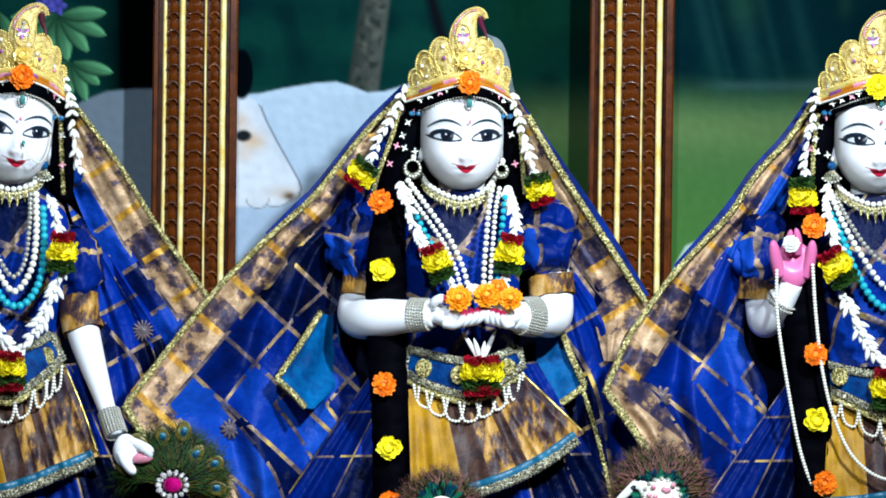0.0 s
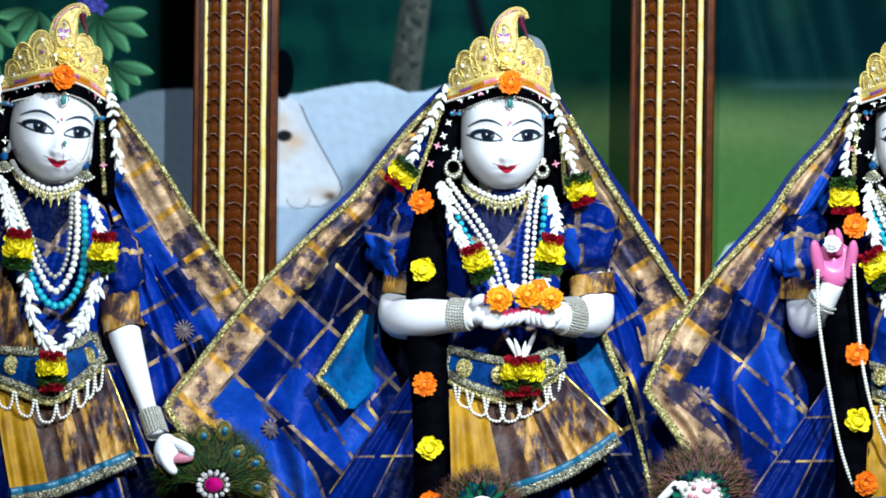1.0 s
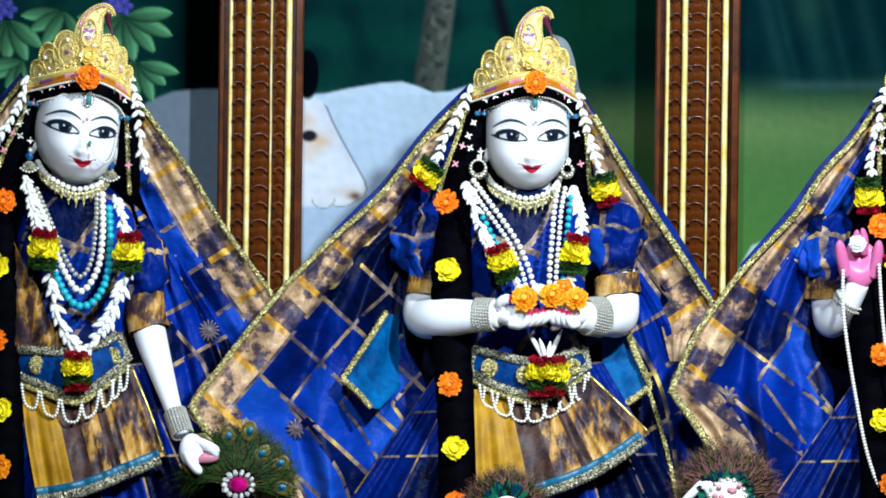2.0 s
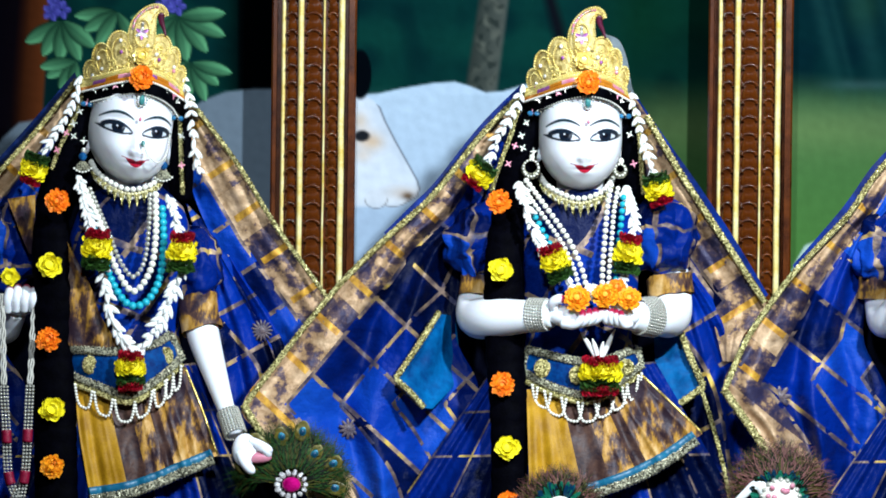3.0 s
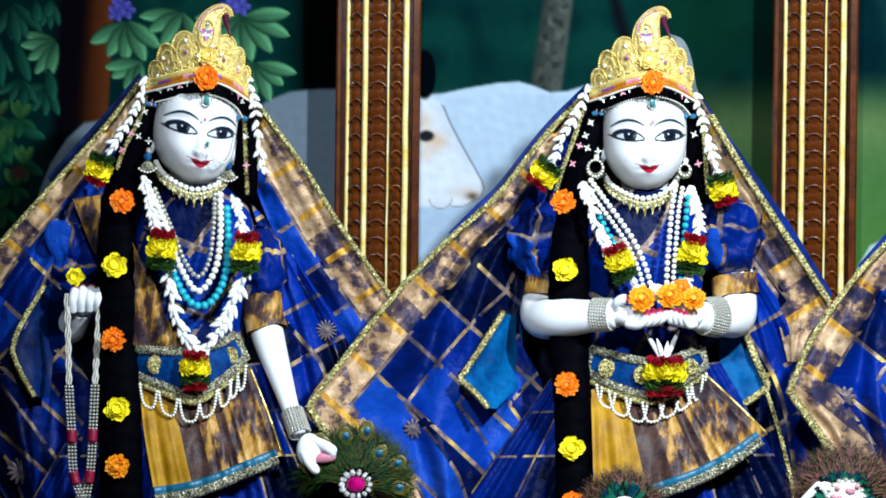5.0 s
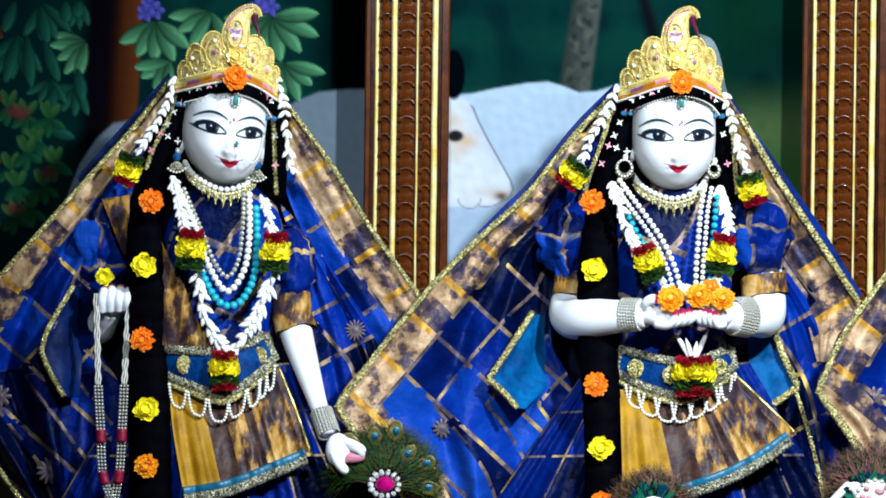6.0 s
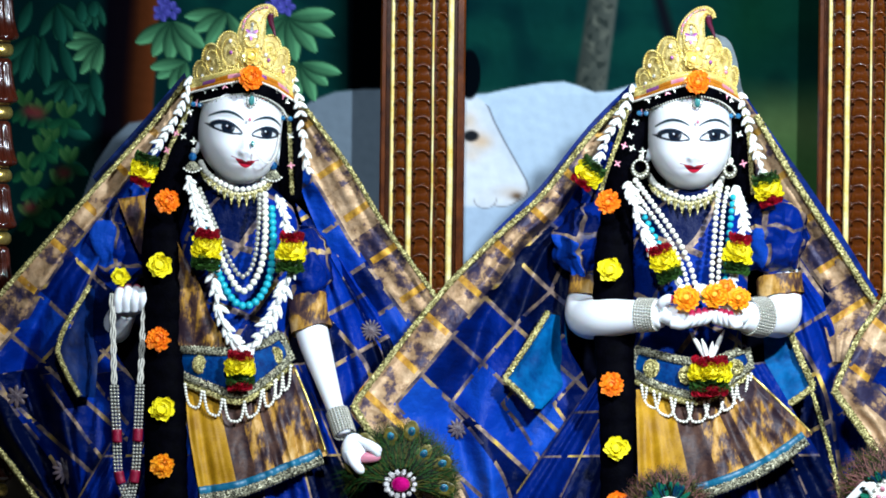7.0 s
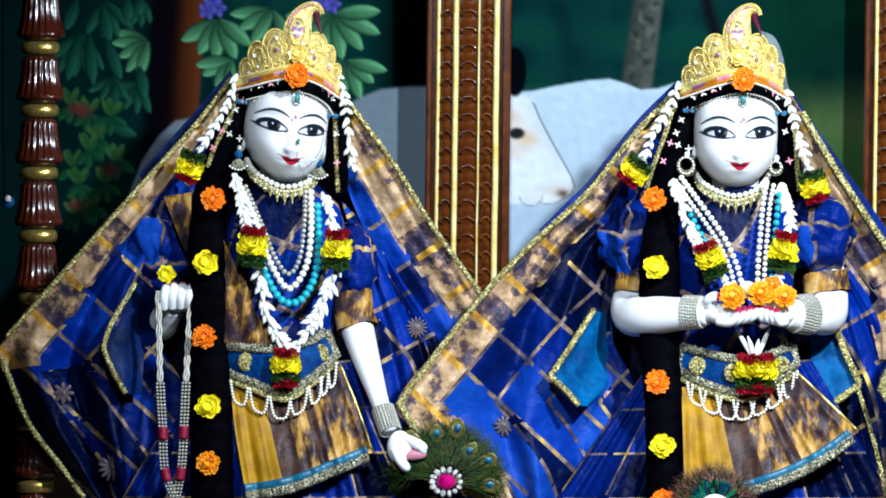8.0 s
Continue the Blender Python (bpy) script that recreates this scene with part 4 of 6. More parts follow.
    for sign, off in ((1, 1.0), (-1, 1.0), (1, 0.62), (-1, 0.62)):
        edge = spine[:, :3].copy()
        edge[:, 0] += sign * -t[:, 1] * spine[:, 3] * off
        edge[:, 1] += sign * t[:, 0] * spine[:, 3] * off
        edge[:, 2] -= 3 if off > 0.9 else 8
        s = beads(bend(edge), 2.0 if off > 0.9 else 1.4, 4.2, 6, 5)
        put("beaded_rim", np.vstack(s.v), s.f, BRIGHT_GOLD, plume)["kind"] = "stuff"
    s = beads(bend(oval((820, 66, -10), 13, 24, 0, 50)), 1.9, 4.0, 6, 5)
    put("beaded_rim", np.vstack(s.v), s.f, BRIGHT_GOLD, plume)["kind"] = "stuff"
    for k in range(6):
        a = np.pi / 3 * k + 0.52
        V, F = petal(np.array([820.0, 66, -9]), np.array([np.cos(a), np.sin(a), 0]), np.array([0, 0, -1.0]), 13.0, 6.0, 0.2, True)
        put("stone", bend(V), F, (SILVER, VIOLET)[k % 2], plume)
    put("stone", *blob(bend(np.array([[820.0, 50, -9]]))[0], (3.4, 4, 3), 5, 8), SILVER, plume)
    rs = np.random.RandomState(8)
    for k in range(18):
        q = spine[14 + k * 2]
        p = bend(np.array([[q[0] - 0.72 * q[3] + rs.uniform(-1, 1), q[1] - 0.3 * q[3], -5.0]]))[0]
        put("stone", *blob(p, (2.7, 2.7, 2.6), 5, 7), ROSE if k % 3 else SILVER, plume)
    # dark tuft behind the curl
    V, F = tube(curve([(850, 28, -86), (852, 42, -84), (858, 56, -82), (862, 68, -82)], 16), np.linspace(7, 1.5, 16), 8, 0.5)
    put("tuft", V, F, MAROON)
    # rosette below the plume
    c = mv(turn(bend(np.array([[824, 106, -12.0]])), (820, 240, 0), roll), o)[0]
    flower("rosette", c, 17, BRIGHT_GOLD, "", rings=3, seed=3, pointed=True, parent=ob)["kind"] = "stuff"
    s = beads(bend(curve([(826, 120, -8), (824, 94, -8)], 12)), 3.6, 8, 6, 5)
    put("stone_setting", np.vstack(s.v), s.f, PEARL)
    return ob


CROWN_GOLD = plain("crown_filigree", (0.34, 0.20, 0.02), (0.95, 0.76, 0.30), 0.36, 0.2, 110, 0.9, 0.004)
VIOLET = plain("violet_glass", (0.25, 0.06, 0.25), (0.40, 0.14, 0.38), 0.25, 0.2, 90, 0.2, 0.001)
ROSE = plain("rose_glass", (0.60, 0.16, 0.24), (0.75, 0.36, 0.42), 0.2, 0.1, 90, 0.2, 0.001)
ORANGE_GLASS = plain("amber_enamel", (0.55, 0.16, 0.01), (0.72, 0.28, 0.03), 0.25, 0.3, 60, 0.2, 0.001)
MAROON = plain("maroon_silk", (0.05, 0.002, 0.012), (0.10, 0.004, 0.03), 0.4, 0, 60, 0.3, 0.002)
BLUE_GLASS = plain("blue_glass", (0.0, 0.02, 0.08), (0.01, 0.10, 0.26), 0.08, 0, 60, 0.05, 0.001)
SKY_GLASS = plain("sky_blue_glass", (0.0, 0.045, 0.13), (0.05, 0.24, 0.42), 0.1, 0, 150, 0.3, 0.001)
TEAL_GLASS = plain("teal_glass", (0.03, 0.16, 0.16), (0.08, 0.30, 0.28), 0.1, 0.1, 60, 0.05, 0.001)


def face_jewels(o, roll):
    ob = thing("head_jewel", "string of small pearls with a teal pendant over the forehead", "jewellery", tuple(mv([(831, 190, -80)], o)[0]), "statue jewels")
    path = curve([(742, 196, -44), (760, 189, -64), (790, 178, -84), (826, 171, -97), (860, 176, -90), (884, 188, -66), (898, 204, -36)], 80)

    def put(name, V, F, m):
        part(name, mv(turn(V, (820, 240, 0), roll), o), F, m, ob)

    s = beads(path, 1.7, 5.2, 6, 5)
    put("pearl_string", np.vstack(s.v), s.f, PEARL)
    s = beads(path + np.array([0, 5, 1]), 1.3, 9.5, 6, 5)
    put("pearl_string", np.vstack(s.v), s.f, SILVER)
    V, F = blob((831, 182, -100), (5.5, 9, 4), 9, 14)
    put("pendant", V, F, TEAL_GLASS)
    s = beads(oval((831, 181, -98), 9, 12, 0, 40), 2.0, 4.2, 6, 5)
    put("pendant_rim", np.vstack(s.v), s.f, SILVER)
    V, F = blob((832, 216, -101), (3, 4, 2), 6, 10)
    put("forehead_mark", V, F, ROSE)
    for a in (729, 741, 890, 903):
        put("blue_stone", *blob((a, 201 if a < 800 else 206, -40), (5.4, 4.6, 4), 8, 12), SKY_GLASS)
    return ob


def earring(c, r, drop=False):
    """A crescent hoop set with small pearls, or a blue bead with a silver fan below it."""
    if drop:
        ob = thing("earring", "blue glass bead earring with a silver fan below", "jewellery", c, "statue jewels")
        part("bead", *blob((c[0], c[1] - r * 0.5, c[2] - 8), (7.5, 8, 7), 9, 14), BLUE_GLASS, ob, "dark blue glass bead")
        part("cap", *blob((c[0] + 2, c[1] - r * 1.3, c[2] - 6), (5, 6, 5), 7, 10), SILVER, ob)
        for k, a in enumerate(np.linspace(-0.7, 0.7, 5)):
            way = np.array([np.sin(a), np.cos(a), 0])
            part("fan_blade", *petal(np.array(c, float) + np.array([0, r * 0.1, -5]), way, np.array([0, 0, -1.0]), r * 1.5, r * 0.62, 0.3), SILVER_SEQUIN, ob)
        bead_parts(ob, "pearl", [np.array(c, float) + np.array([np.sin(a), np.cos(a), 0]) * r * 1.6 + np.array([0, 0, -7]) for a in np.linspace(-0.8, 0.8, 9)], 2.2, PEARL, 4.6)
        return ob
    ob = thing("earring", "pale gold crescent hoop earring set with pearls", "jewellery", c, "statue jewels")
    ring = oval(c, r, r * 1.08, 0, 41)[:-1]
    fat = 2.4 + 3.6 * np.clip((ring[:, 1] - c[1]) / r * 0.5 + 0.5, 0, 1) ** 1.5
    part("hoop", *tube(ring, fat, 10, 0.8, closed=True), SILVER_SEQUIN, ob)
    bead_parts(ob, "pearl", oval((c[0], c[1], c[2] - 5), r, r * 1.08, 0, 48)[:-1], 2.1, PEARL, 5.0)
    part("stud", *blob((c[0] + 2, c[1] - r - 6, c[2] - 3), (5, 6, 4), 7, 10), PEARL, ob)
    return ob


PALE_GOLD = plain("pale_gold_beads", (0.62, 0.52, 0.22), (0.90, 0.84, 0.55), 0.26, 0.3, 90, 0.3, 0.002)


def choker(o, roll=0.0):
    ob = thing("choker", "pearl and gold choker with hanging points", "jewellery", tuple(mv([(815, 360, -40)], o)[0]), "statue jewels")
    path = curve([(746, 302, 16), (758, 318, -16), (784, 334, -40), (816, 343, -48), (850, 334, -40), (868, 318, -16), (876, 304, 16)], 80)
    path = turn(path, (820, 330, 0), roll) + np.array([0, 9.0, 0])
    bead_parts(ob, "pearl", mv(path, o), 5.4, PEARL, 10.4)
    bead_parts(ob, "gold_bead", mv(path + np.array([0, 8, 1]), o), 3.3, PALE_GOLD, 6.0)
    bead_parts(ob, "pearl", mv(path[10:70] + np.array([0, 15, -4]), o), 3.6, PEARL, 7.0)
    for i in range(6, 76, 5):
        p = path[i] + np.array([0, 11, -8.0])
        s = Soup()
        L = 8 + 13 * np.exp(-((i - 41) / 12) ** 2)
        tri = np.array([(-6.0, -2, 0), (0, -2, -4), (6.0, -2, 0), (-2.6, L * 0.55, -1), (0, L * 0.55, -4), (2.6, L * 0.55, -1), (0, L + 2, -1)], float)
        s.add(p + tri, [(0, 1, 4, 3), (1, 2, 5, 4), (3, 4, 6), (4, 5, 6)])
        s.v = [mv(x, o) for x in s.v]
        s.part("point", SEQUIN, ob)
    return ob


def sleeve(name, c, size, cuff, o=(0, 0, 0), seed=1, label="blue silk puffed sleeve with copper checks and cuff"):
    """A gathered puff of silk and its copper cuff."""
    ob = thing(name, label, "sleeve", tuple(mv([(c[0], c[1] + size[1], c[2])], o)[0]), "statue dress")
    nr, ns = 46, 72
    th = np.linspace(0.12, np.pi - 0.12, nr)
    a = np.linspace(0, 2 * np.pi, ns, endpoint=False)
    V, uv = [], []
    for i, t in enumerate(th):
        gather = 1 + 0.07 * np.sin(9 * a + seed + 1.5 * np.sin(t * 3)) * np.sin(t) + 0.035 * np.sin(17 * a + 2 * seed) 
        V.append(np.stack([size[0] * np.sin(t) ** 0.8 * np.cos(a) * gather, -size[1] * np.cos(t) * np.ones(ns), size[2] * np.sin(t) ** 0.8 * np.sin(a) * gather], 1))
        uv.append(np.stack([a / (2 * np.pi) * 0.36, np.full(ns, t * size[1] / 1000)], 1))
    V = wobble(wobble(np.vstack(V) + np.asarray(c, float), 34, 14, seed), 15, 4.5, seed + 3)
    part("puff", mv(V, o), [f[::-1] for f in grid_faces(nr, ns, True)], SILK_BODY, ob, uv=np.vstack(uv))
    P = curve([(*p, r) for p, r in cuff], 24)
    V, F = tube(P[:, :3], P[:, 3], 40, 0.8, caps=False)
    part("cuff", mv(wobble(V, 25, 3, seed), o), F, COPPER, ob, "copper brocade cuff")
    return ob


def bodice(o, width=98, top=335, bottom=640, slant=0.0):
    ob = thing("bodice", "blue silk bodice with copper stripes on a statue", "bodice", tuple(mv([(815, bottom, 0)], o)[0]), "statue dress")
    nr, ns = 80, 60
    V, uv = [], []
    a = np.linspace(0, 2 * np.pi, ns, endpoint=False)
    for q in np.linspace(0, 1, nr):
        v = top + (bottom - top) * q
        w = np.interp(q, [0, 0.12, 0.3, 0.6, 0.85, 1], [52, 92, 108, 104, 92, 98]) * width / 98
        d = np.interp(q, [0, 0.12, 0.35, 0.6, 1], [38, 52, 70, 62, 60])
        V.append(np.stack([815 + slant * q + w * np.cos(a), np.full(ns, v), 14 + d * np.sin(a)], 1))
        uv.append(np.stack([0.27 + a / (2 * np.pi) * 0.62 + 0.22 * q, 0.41 + q * 0.3 - a * 0.035], 1))
    V = wobble(np.vstack(V), 40, 7, 2.0 + o[0], (0.4, 0.4, 1))
    V, uv = mv(V, o).reshape(nr, ns, 3), np.vstack(uv).reshape(nr, ns, 2)
    for name, cols in (("back", list(range(0, ns // 2 + 1))), ("front", list(range(ns // 2, ns)) + [0])):
        part(name, V[:, cols].reshape(-1, 3), [f[::-1] for f in grid_faces(nr, len(cols))], SILK_BODICE, ob, uv=uv[:, cols].reshape(-1, 2))
    return ob


def veil(parts, trims, label, base):
    """A long silk veil: sheets of cloth and the sequined braid along its edges."""
    ob = thing("veil", label, "veil", base, "statue dress")
    for kw in parts:
        cloth("cloth", parent=ob, **kw)
    for path, r in trims:
        V, F = braid(path, r)
        part("sequined_braid", V, F, SEQUIN, ob, "gold sequined braid")
    return ob




def belt(o, upper, lower, loops, medals):
    """A stiff waist belt: silver and gold braids round a blue panel, medallions, and loops of pearls below."""
    ob = thing("waist_belt", "silver-braided blue waist belt with hanging pearl loops", "belt", tuple(mv([lower[len(lower) // 2]], o)[0]), "statue jewels")
    U, L = curve(mv(upper, o), 60), curve(mv(lower, o), 60)
    V = np.stack([U, U * 0.5 + L * 0.5 + np.array([0, 0, -5]), L], 1).reshape(-1, 3)
    part("panel", V + np.array([0, 0, 4]), grid_faces(60, 3), PANEL_BLUE, ob)
    for path, dv, r, m in ((U, 0, 8, SILVER_SEQUIN), (L, -7, 7.5, SILVER_SEQUIN), (L, 6, 5.5, SEQUIN)):
        V, F = braid(path + np.array([0, dv, 0]), r, 7, 2.0, 0.5)
        part("braid", V, F, m, ob)
    for k in (0, 59):
        V, F = braid(np.stack([U[k], L[k]]), 7, 7, 2.0, 0.5)
        part("braid", V, F, SILVER_SEQUIN, ob)
    for a, b, w, h, d in medals:
        a, b = mv([(a, b)], o)[0]
        V, F = blob((0, 0, 0), (w, h, 5), 19, 34)
        V[:, 2] -= 2.2 * np.abs(np.sin(V[:, 0] * 0.75) * np.sin(V[:, 1] * 0.75))
        V[:, :2] *= (1 + 0.05 * np.cos(11 * np.arctan2(V[:, 1], V[:, 0])))[:, None]
        part("medallion", V + np.array([a, b, d]), F, SEQUIN, ob)
    for q0, q1, drop in loops:
        p, q = L[int(q0 * 59)], L[int(q1 * 59)]
        t = np.linspace(0, 1, 26)[:, None]
        path = p + (q - p) * t + np.array([0, 1.0, 0]) * drop * (1 - (2 * t - 1) ** 4) + np.array([0, 8, -8.0])
        bead_parts(ob, "pearl", path, 2.9, PEARL, 5.2)
    return ob


PANEL_BLUE = plain("blue_velvet_panel", (0.0, 0.014, 0.09), (0.0, 0.065, 0.24), 0.6, 0, 25, 0.3, 0.003, Specular_IOR_Level=0.06)
TRIM_TEAL = plain("teal_ribbon", (0.0, 0.075, 0.15), (0.01, 0.15, 0.25), 0.4, 0, 40, 0.2, 0.001)


def apron(o, left, right, hem):
    """A pleated copper brocade apron with a teal ribbon and silver braid at its hem."""
    ob = thing("apron", "pleated copper brocade apron with teal and silver hem", "apron", tuple(mv([hem[1]], o)[0]), "statue dress")
    A, B = curve(mv(left, o), 90), curve(mv(right, o), 90)
    H = curve(mv(hem, o), 110)
    s = np.linspace(0, 1, 110)
    t = np.linspace(0, 1, 90)
    topline = A[0] + (B[0] - A[0]) * s[:, None]
    side = A[:, None] * (1 - s)[None, :, None] + B[:, None] * s[None, :, None]
    ruled = topline[None] * (1 - t)[:, None, None] + H[None] * t[:, None, None]
    corner = topline[None] * (1 - t)[:, None, None] + (A[-1] + (B[-1] - A[-1]) * s[:, None])[None] * t[:, None, None]
    V = side + ruled - corner
    ph = 2 * np.pi * (4.1 * s + 0.16 * np.sin(s * 9))
    pleat = 9 * (np.abs(np.sin(ph / 2)) ** 0.6 - 0.5) + 2.5 * np.sin(ph * 2.1 + 1)
    V[:, :, 2] += pleat[None, :] * (0.35 + 0.65 * t)[:, None]
    V = V.reshape(-1, 3)
    for i, p in enumerate(V):
        V[i, 2] += 6 * noise.noise(Vector((p[0] / 22, p[1] / 60, 3.0)))
    me = part("cloth", V, grid_faces(90, 110), [COPPER, OCHRE, DARK_ZARI], ob)
    tone = np.array([0 if q > 0.68 or 0.46 < q < 0.60 else 1 if q < 0.30 else 2 for q in (s + 0.02)])[:-1]
    me.data.polygons.foreach_set("material_index", np.tile(tone, 89).astype(np.int32))
    edge = V.reshape(90, 110, 3)
    for row, r, m, name, dv in ((85, 8, TRIM_TEAL, "teal_ribbon", 0), (89, 9, SILVER_SEQUIN, "silver_braid", 4)):
        P = edge[row][::5].copy()
        P[:, 2] = P[:, 2] - 5
        W, F = braid(P + np.array([0, dv, 0]), r, 7, 2.6 if m is SILVER_SEQUIN else 0.2, 0.4)
        part(name, W, F, m, ob)
    W, F = tube(edge[:, -1][::4], 2.5, 8)
    part("edging", W, F, GOLD, ob)
    return ob


def skirt(o, waist, hemline, seed=1, pleats=9):
    ob = thing("skirt", "long pleated blue silk skirt with copper woven lines", "skirt", tuple(mv([hemline[len(hemline) // 2]], o)[0]), "statue dress")
    W, H = curve(mv(waist, o), 150), curve(mv(hemline, o), 150)
    t = np.linspace(0, 1, 110)
    V = W[None] * (1 - t)[:, None, None] + H[None] * t[:, None, None]
    s = np.linspace(0, 1, 150)
    V[:, :, 2] -= (14 * np.sin(np.pi * s))[None, :] * (0.5 + 0.5 * t)[:, None]
    V[:, :, 2] += 15 * np.sin(2 * np.pi * pleats * (s + 0.035 * np.sin(11 * s + seed)) + seed)[None, :] * (0.15 + 0.85 * t)[:, None] + 3 * np.sin(2 * np.pi * pleats * 2.3 * (s + 0.02 * np.sin(17 * s)) + 2 * seed)[None, :]
    uv = np.stack([np.broadcast_to(s * 0.95, (110, 150)), np.broadcast_to((t * 0.5)[:, None], (110, 150))], -1).reshape(-1, 2)
    V = V.reshape(-1, 3)
    for i, p in enumerate(V):
        V[i, 2] += 7 * noise.noise(Vector((p[0] / 60, p[1] / 90, seed)))
    W3, U3 = V.reshape(110, 150, 3), uv.reshape(110, 150, 2)
    for k in range(5):
        lo, hi = k * 30, min(150, k * 30 + 31)
        part("panel", W3[:, lo:hi].reshape(-1, 3), grid_faces(110, hi - lo), SILK_SKIRT, ob, uv=U3[:, lo:hi].reshape(-1, 2))
    return ob


def bangle(path, r, rows=3, label="wide silver bangle of beaded rows"):
    """A wide bangle: rows of small bright beads round a wrist; path is the arm's line through it."""
    P = np.asarray(path, float)
    ob = thing("bangle", label, "jewellery", tuple(P[0]), "statue jewels")
    t = P[1] - P[0]
    length = np.linalg.norm(t)
    t /= length
    e1 = np.cross(t, (0, 0, 1.0))
    e1 /= np.linalg.norm(e1)
    e2 = np.cross(t, e1)
    n = int(length / 4.8)
    for k in range(n + 1):
        c = P[0] + t * length * k / max(n, 1)
        rr = r[0] + (r[1] - r[0]) * k / max(n, 1)
        a = np.linspace(0, 2 * np.pi, 48)
        ring = c + rr * (np.cos(a)[:, None] * e1 + np.sin(a)[:, None] * e2)
        bead_parts(ob, "bead", ring[:-1], 2.7, SILVER, 5.4)
    return ob


def strand(name, path, r, m, label, spacing=None, category="jewellery"):
    P = np.asarray(path, float)
    ob = thing(name, label, category, tuple(P[P[:, 1].argmax()]), "statue jewels")
    bead_parts(ob, "bead", P, r, m, spacing)
    return ob
GAUZE = plain("grey_gauze", (0.10, 0.13, 0.14), (0.17, 0.20, 0.21), 0.8, 0, 60, 0.3, 0.001)
CORD = plain("white_cord", (0.45, 0.43, 0.36), (0.65, 0.63, 0.55), 0.6, 0, 120, 0.5, 0.002)
RED_CORD = plain("red_thread", (0.16, 0.0, 0.02), (0.32, 0.003, 0.035), 0.5, 0, 120, 0.5, 0.002)
BARB_GREEN = plain("green_feather", (0.004, 0.020, 0.004), (0.022, 0.075, 0.014), 0.5, 0.0, 60, 0.3, 0.002, Specular_IOR_Level=0.08)
BARB_BROWN = plain("brown_feather", (0.08, 0.030, 0.030), (0.24, 0.10, 0.085), 0.5, 0.0, 60, 0.3, 0.002, Specular_IOR_Level=0.08)
EYE_BLUE = plain("feather_blue", (0.0, 0.02, 0.05), (0.0, 0.06, 0.13), 0.35, 0.3, 60, 0.3, 0.002)
EYE_TEAL = plain("feather_teal", (0.0, 0.06, 0.10), (0.0, 0.16, 0.24), 0.35, 0.3, 60, 0.3, 0.002)
EYE_BRONZE = plain("feather_bronze", (0.04, 0.035, 0.003), (0.15, 0.12, 0.015), 0.4, 0.3, 60, 0.3, 0.002)
EYE_GREEN = plain("feather_emerald", (0.0, 0.08, 0.05), (0.01, 0.22, 0.12), 0.35, 0.3, 60, 0.3, 0.002)
PINK_GLASS = plain("pink_glass", (0.22, 0.0, 0.06), (0.50, 0.005, 0.16), 0.06, 0, 60, 0.05, 0.001)
BARB_DARK = plain("dark_feather", (0.002, 0.004, 0.003), (0.010, 0.014, 0.006), 0.5, 0.0, 60, 0.3, 0.002, Specular_IOR_Level=0.08)
BARB_OLIVE = plain("olive_feather", (0.018, 0.022, 0.004), (0.075, 0.070, 0.012), 0.5, 0.0, 60, 0.3, 0.002, Specular_IOR_Level=0.08)
MOTIF = plain("woven_copper_motif", (0.035, 0.032, 0.060), (0.14, 0.095, 0.090), 0.45, 0.1, 60, 0.4, 0.002)

# ---- middle statue, holding flowers in both hands ----
O = (0, 0, 0)
b = Body()
b.add(*head_form((817, 240, 0), 5.5, 0))
b.arm([(818, 300, 30), (816, 350, 25), (812, 400, 25)], [44, 42, 60])
for s_, x_ in ((-1, 742), (1, 893)):
    b.add(*blob((x_, 262, 12), (11, 26, 12), 10, 12))
b.arm([(652, 470, 40), (636, 520, 20), (634, 560, -12), (664, 563, -60), (720, 560, -100), (768, 556, -120)], [30, 32, 36, 36, 29, 24])
b.arm([(975, 465, 40), (982, 515, 20), (978, 558, -12), (960, 562, -60), (930, 562, -95), (905, 560, -118)], [30, 32, 36, 34, 29, 24])
b.add(*blob((800, 560, -128), (40, 20, 26), 12, 18))
b.add(*blob((890, 560, -126), (36, 20, 26), 12, 18))
for k in range(4):
    b.finger([(786 + 14 * k, 574 - k, -150), (806 + 13 * k, 576 - 3 * k, -166 + 2 * k), (820 + 12 * k, 564 - 3 * k, -174 + 3 * k), (822 + 11 * k, 548 - 2 * k, -172 + 3 * k)], 7.6)
    b.finger([(906 - 12 * k, 574 - k, -150), (896 - 11 * k, 576 - 3 * k, -166 + 2 * k), (890 - 9 * k, 564 - 3 * k, -174 + 3 * k), (890 - 8 * k, 550 - 2 * k, -172 + 3 * k)], 7.2)
b.finger([(775, 548, -132), (768, 538, -142), (778, 530, -150), (792, 530, -150)], 9)
b.make("white marble statue with painted features, holding flowers in both hands")
bangle([(730, 558, -104), (758, 557, -116)], (29, 27))
bangle([(946, 561, -80), (922, 560, -102)], (34.5, 31.5))
for c, r, m, sd in (((812, 530, -160), 26, AMBER, 1), ((862, 525, -168), 26, AMBER, 2), ((904, 530, -160), 23, AMBER, 3), ((882, 510, -140), 18, ORANGE, 4), ((838, 518, -138), 18, JASMINE, 5)):
    flower("marigold_flower" if m is not JASMINE else "white_flower", c, r, m, "%s flower heaped in the cupped hands of a statue" % ("white" if m is JASMINE else "orange marigold"), seed=sd, face=(0, -0.4, -1))
hair(O, 0, [((690, 370, -10), 26), ((684, 440, -50), 32), ((682, 520, -60), 34), ((684, 620, -66), 33), ((690, 720, -84), 32), ((692, 820, -96), 31), ((690, 930, -105), 30)])
crown(O, 0)
face_jewels(O, 0)
earring((730, 298, -20), 13.5), earring((888, 301, -20), 9.5)
choker(O)
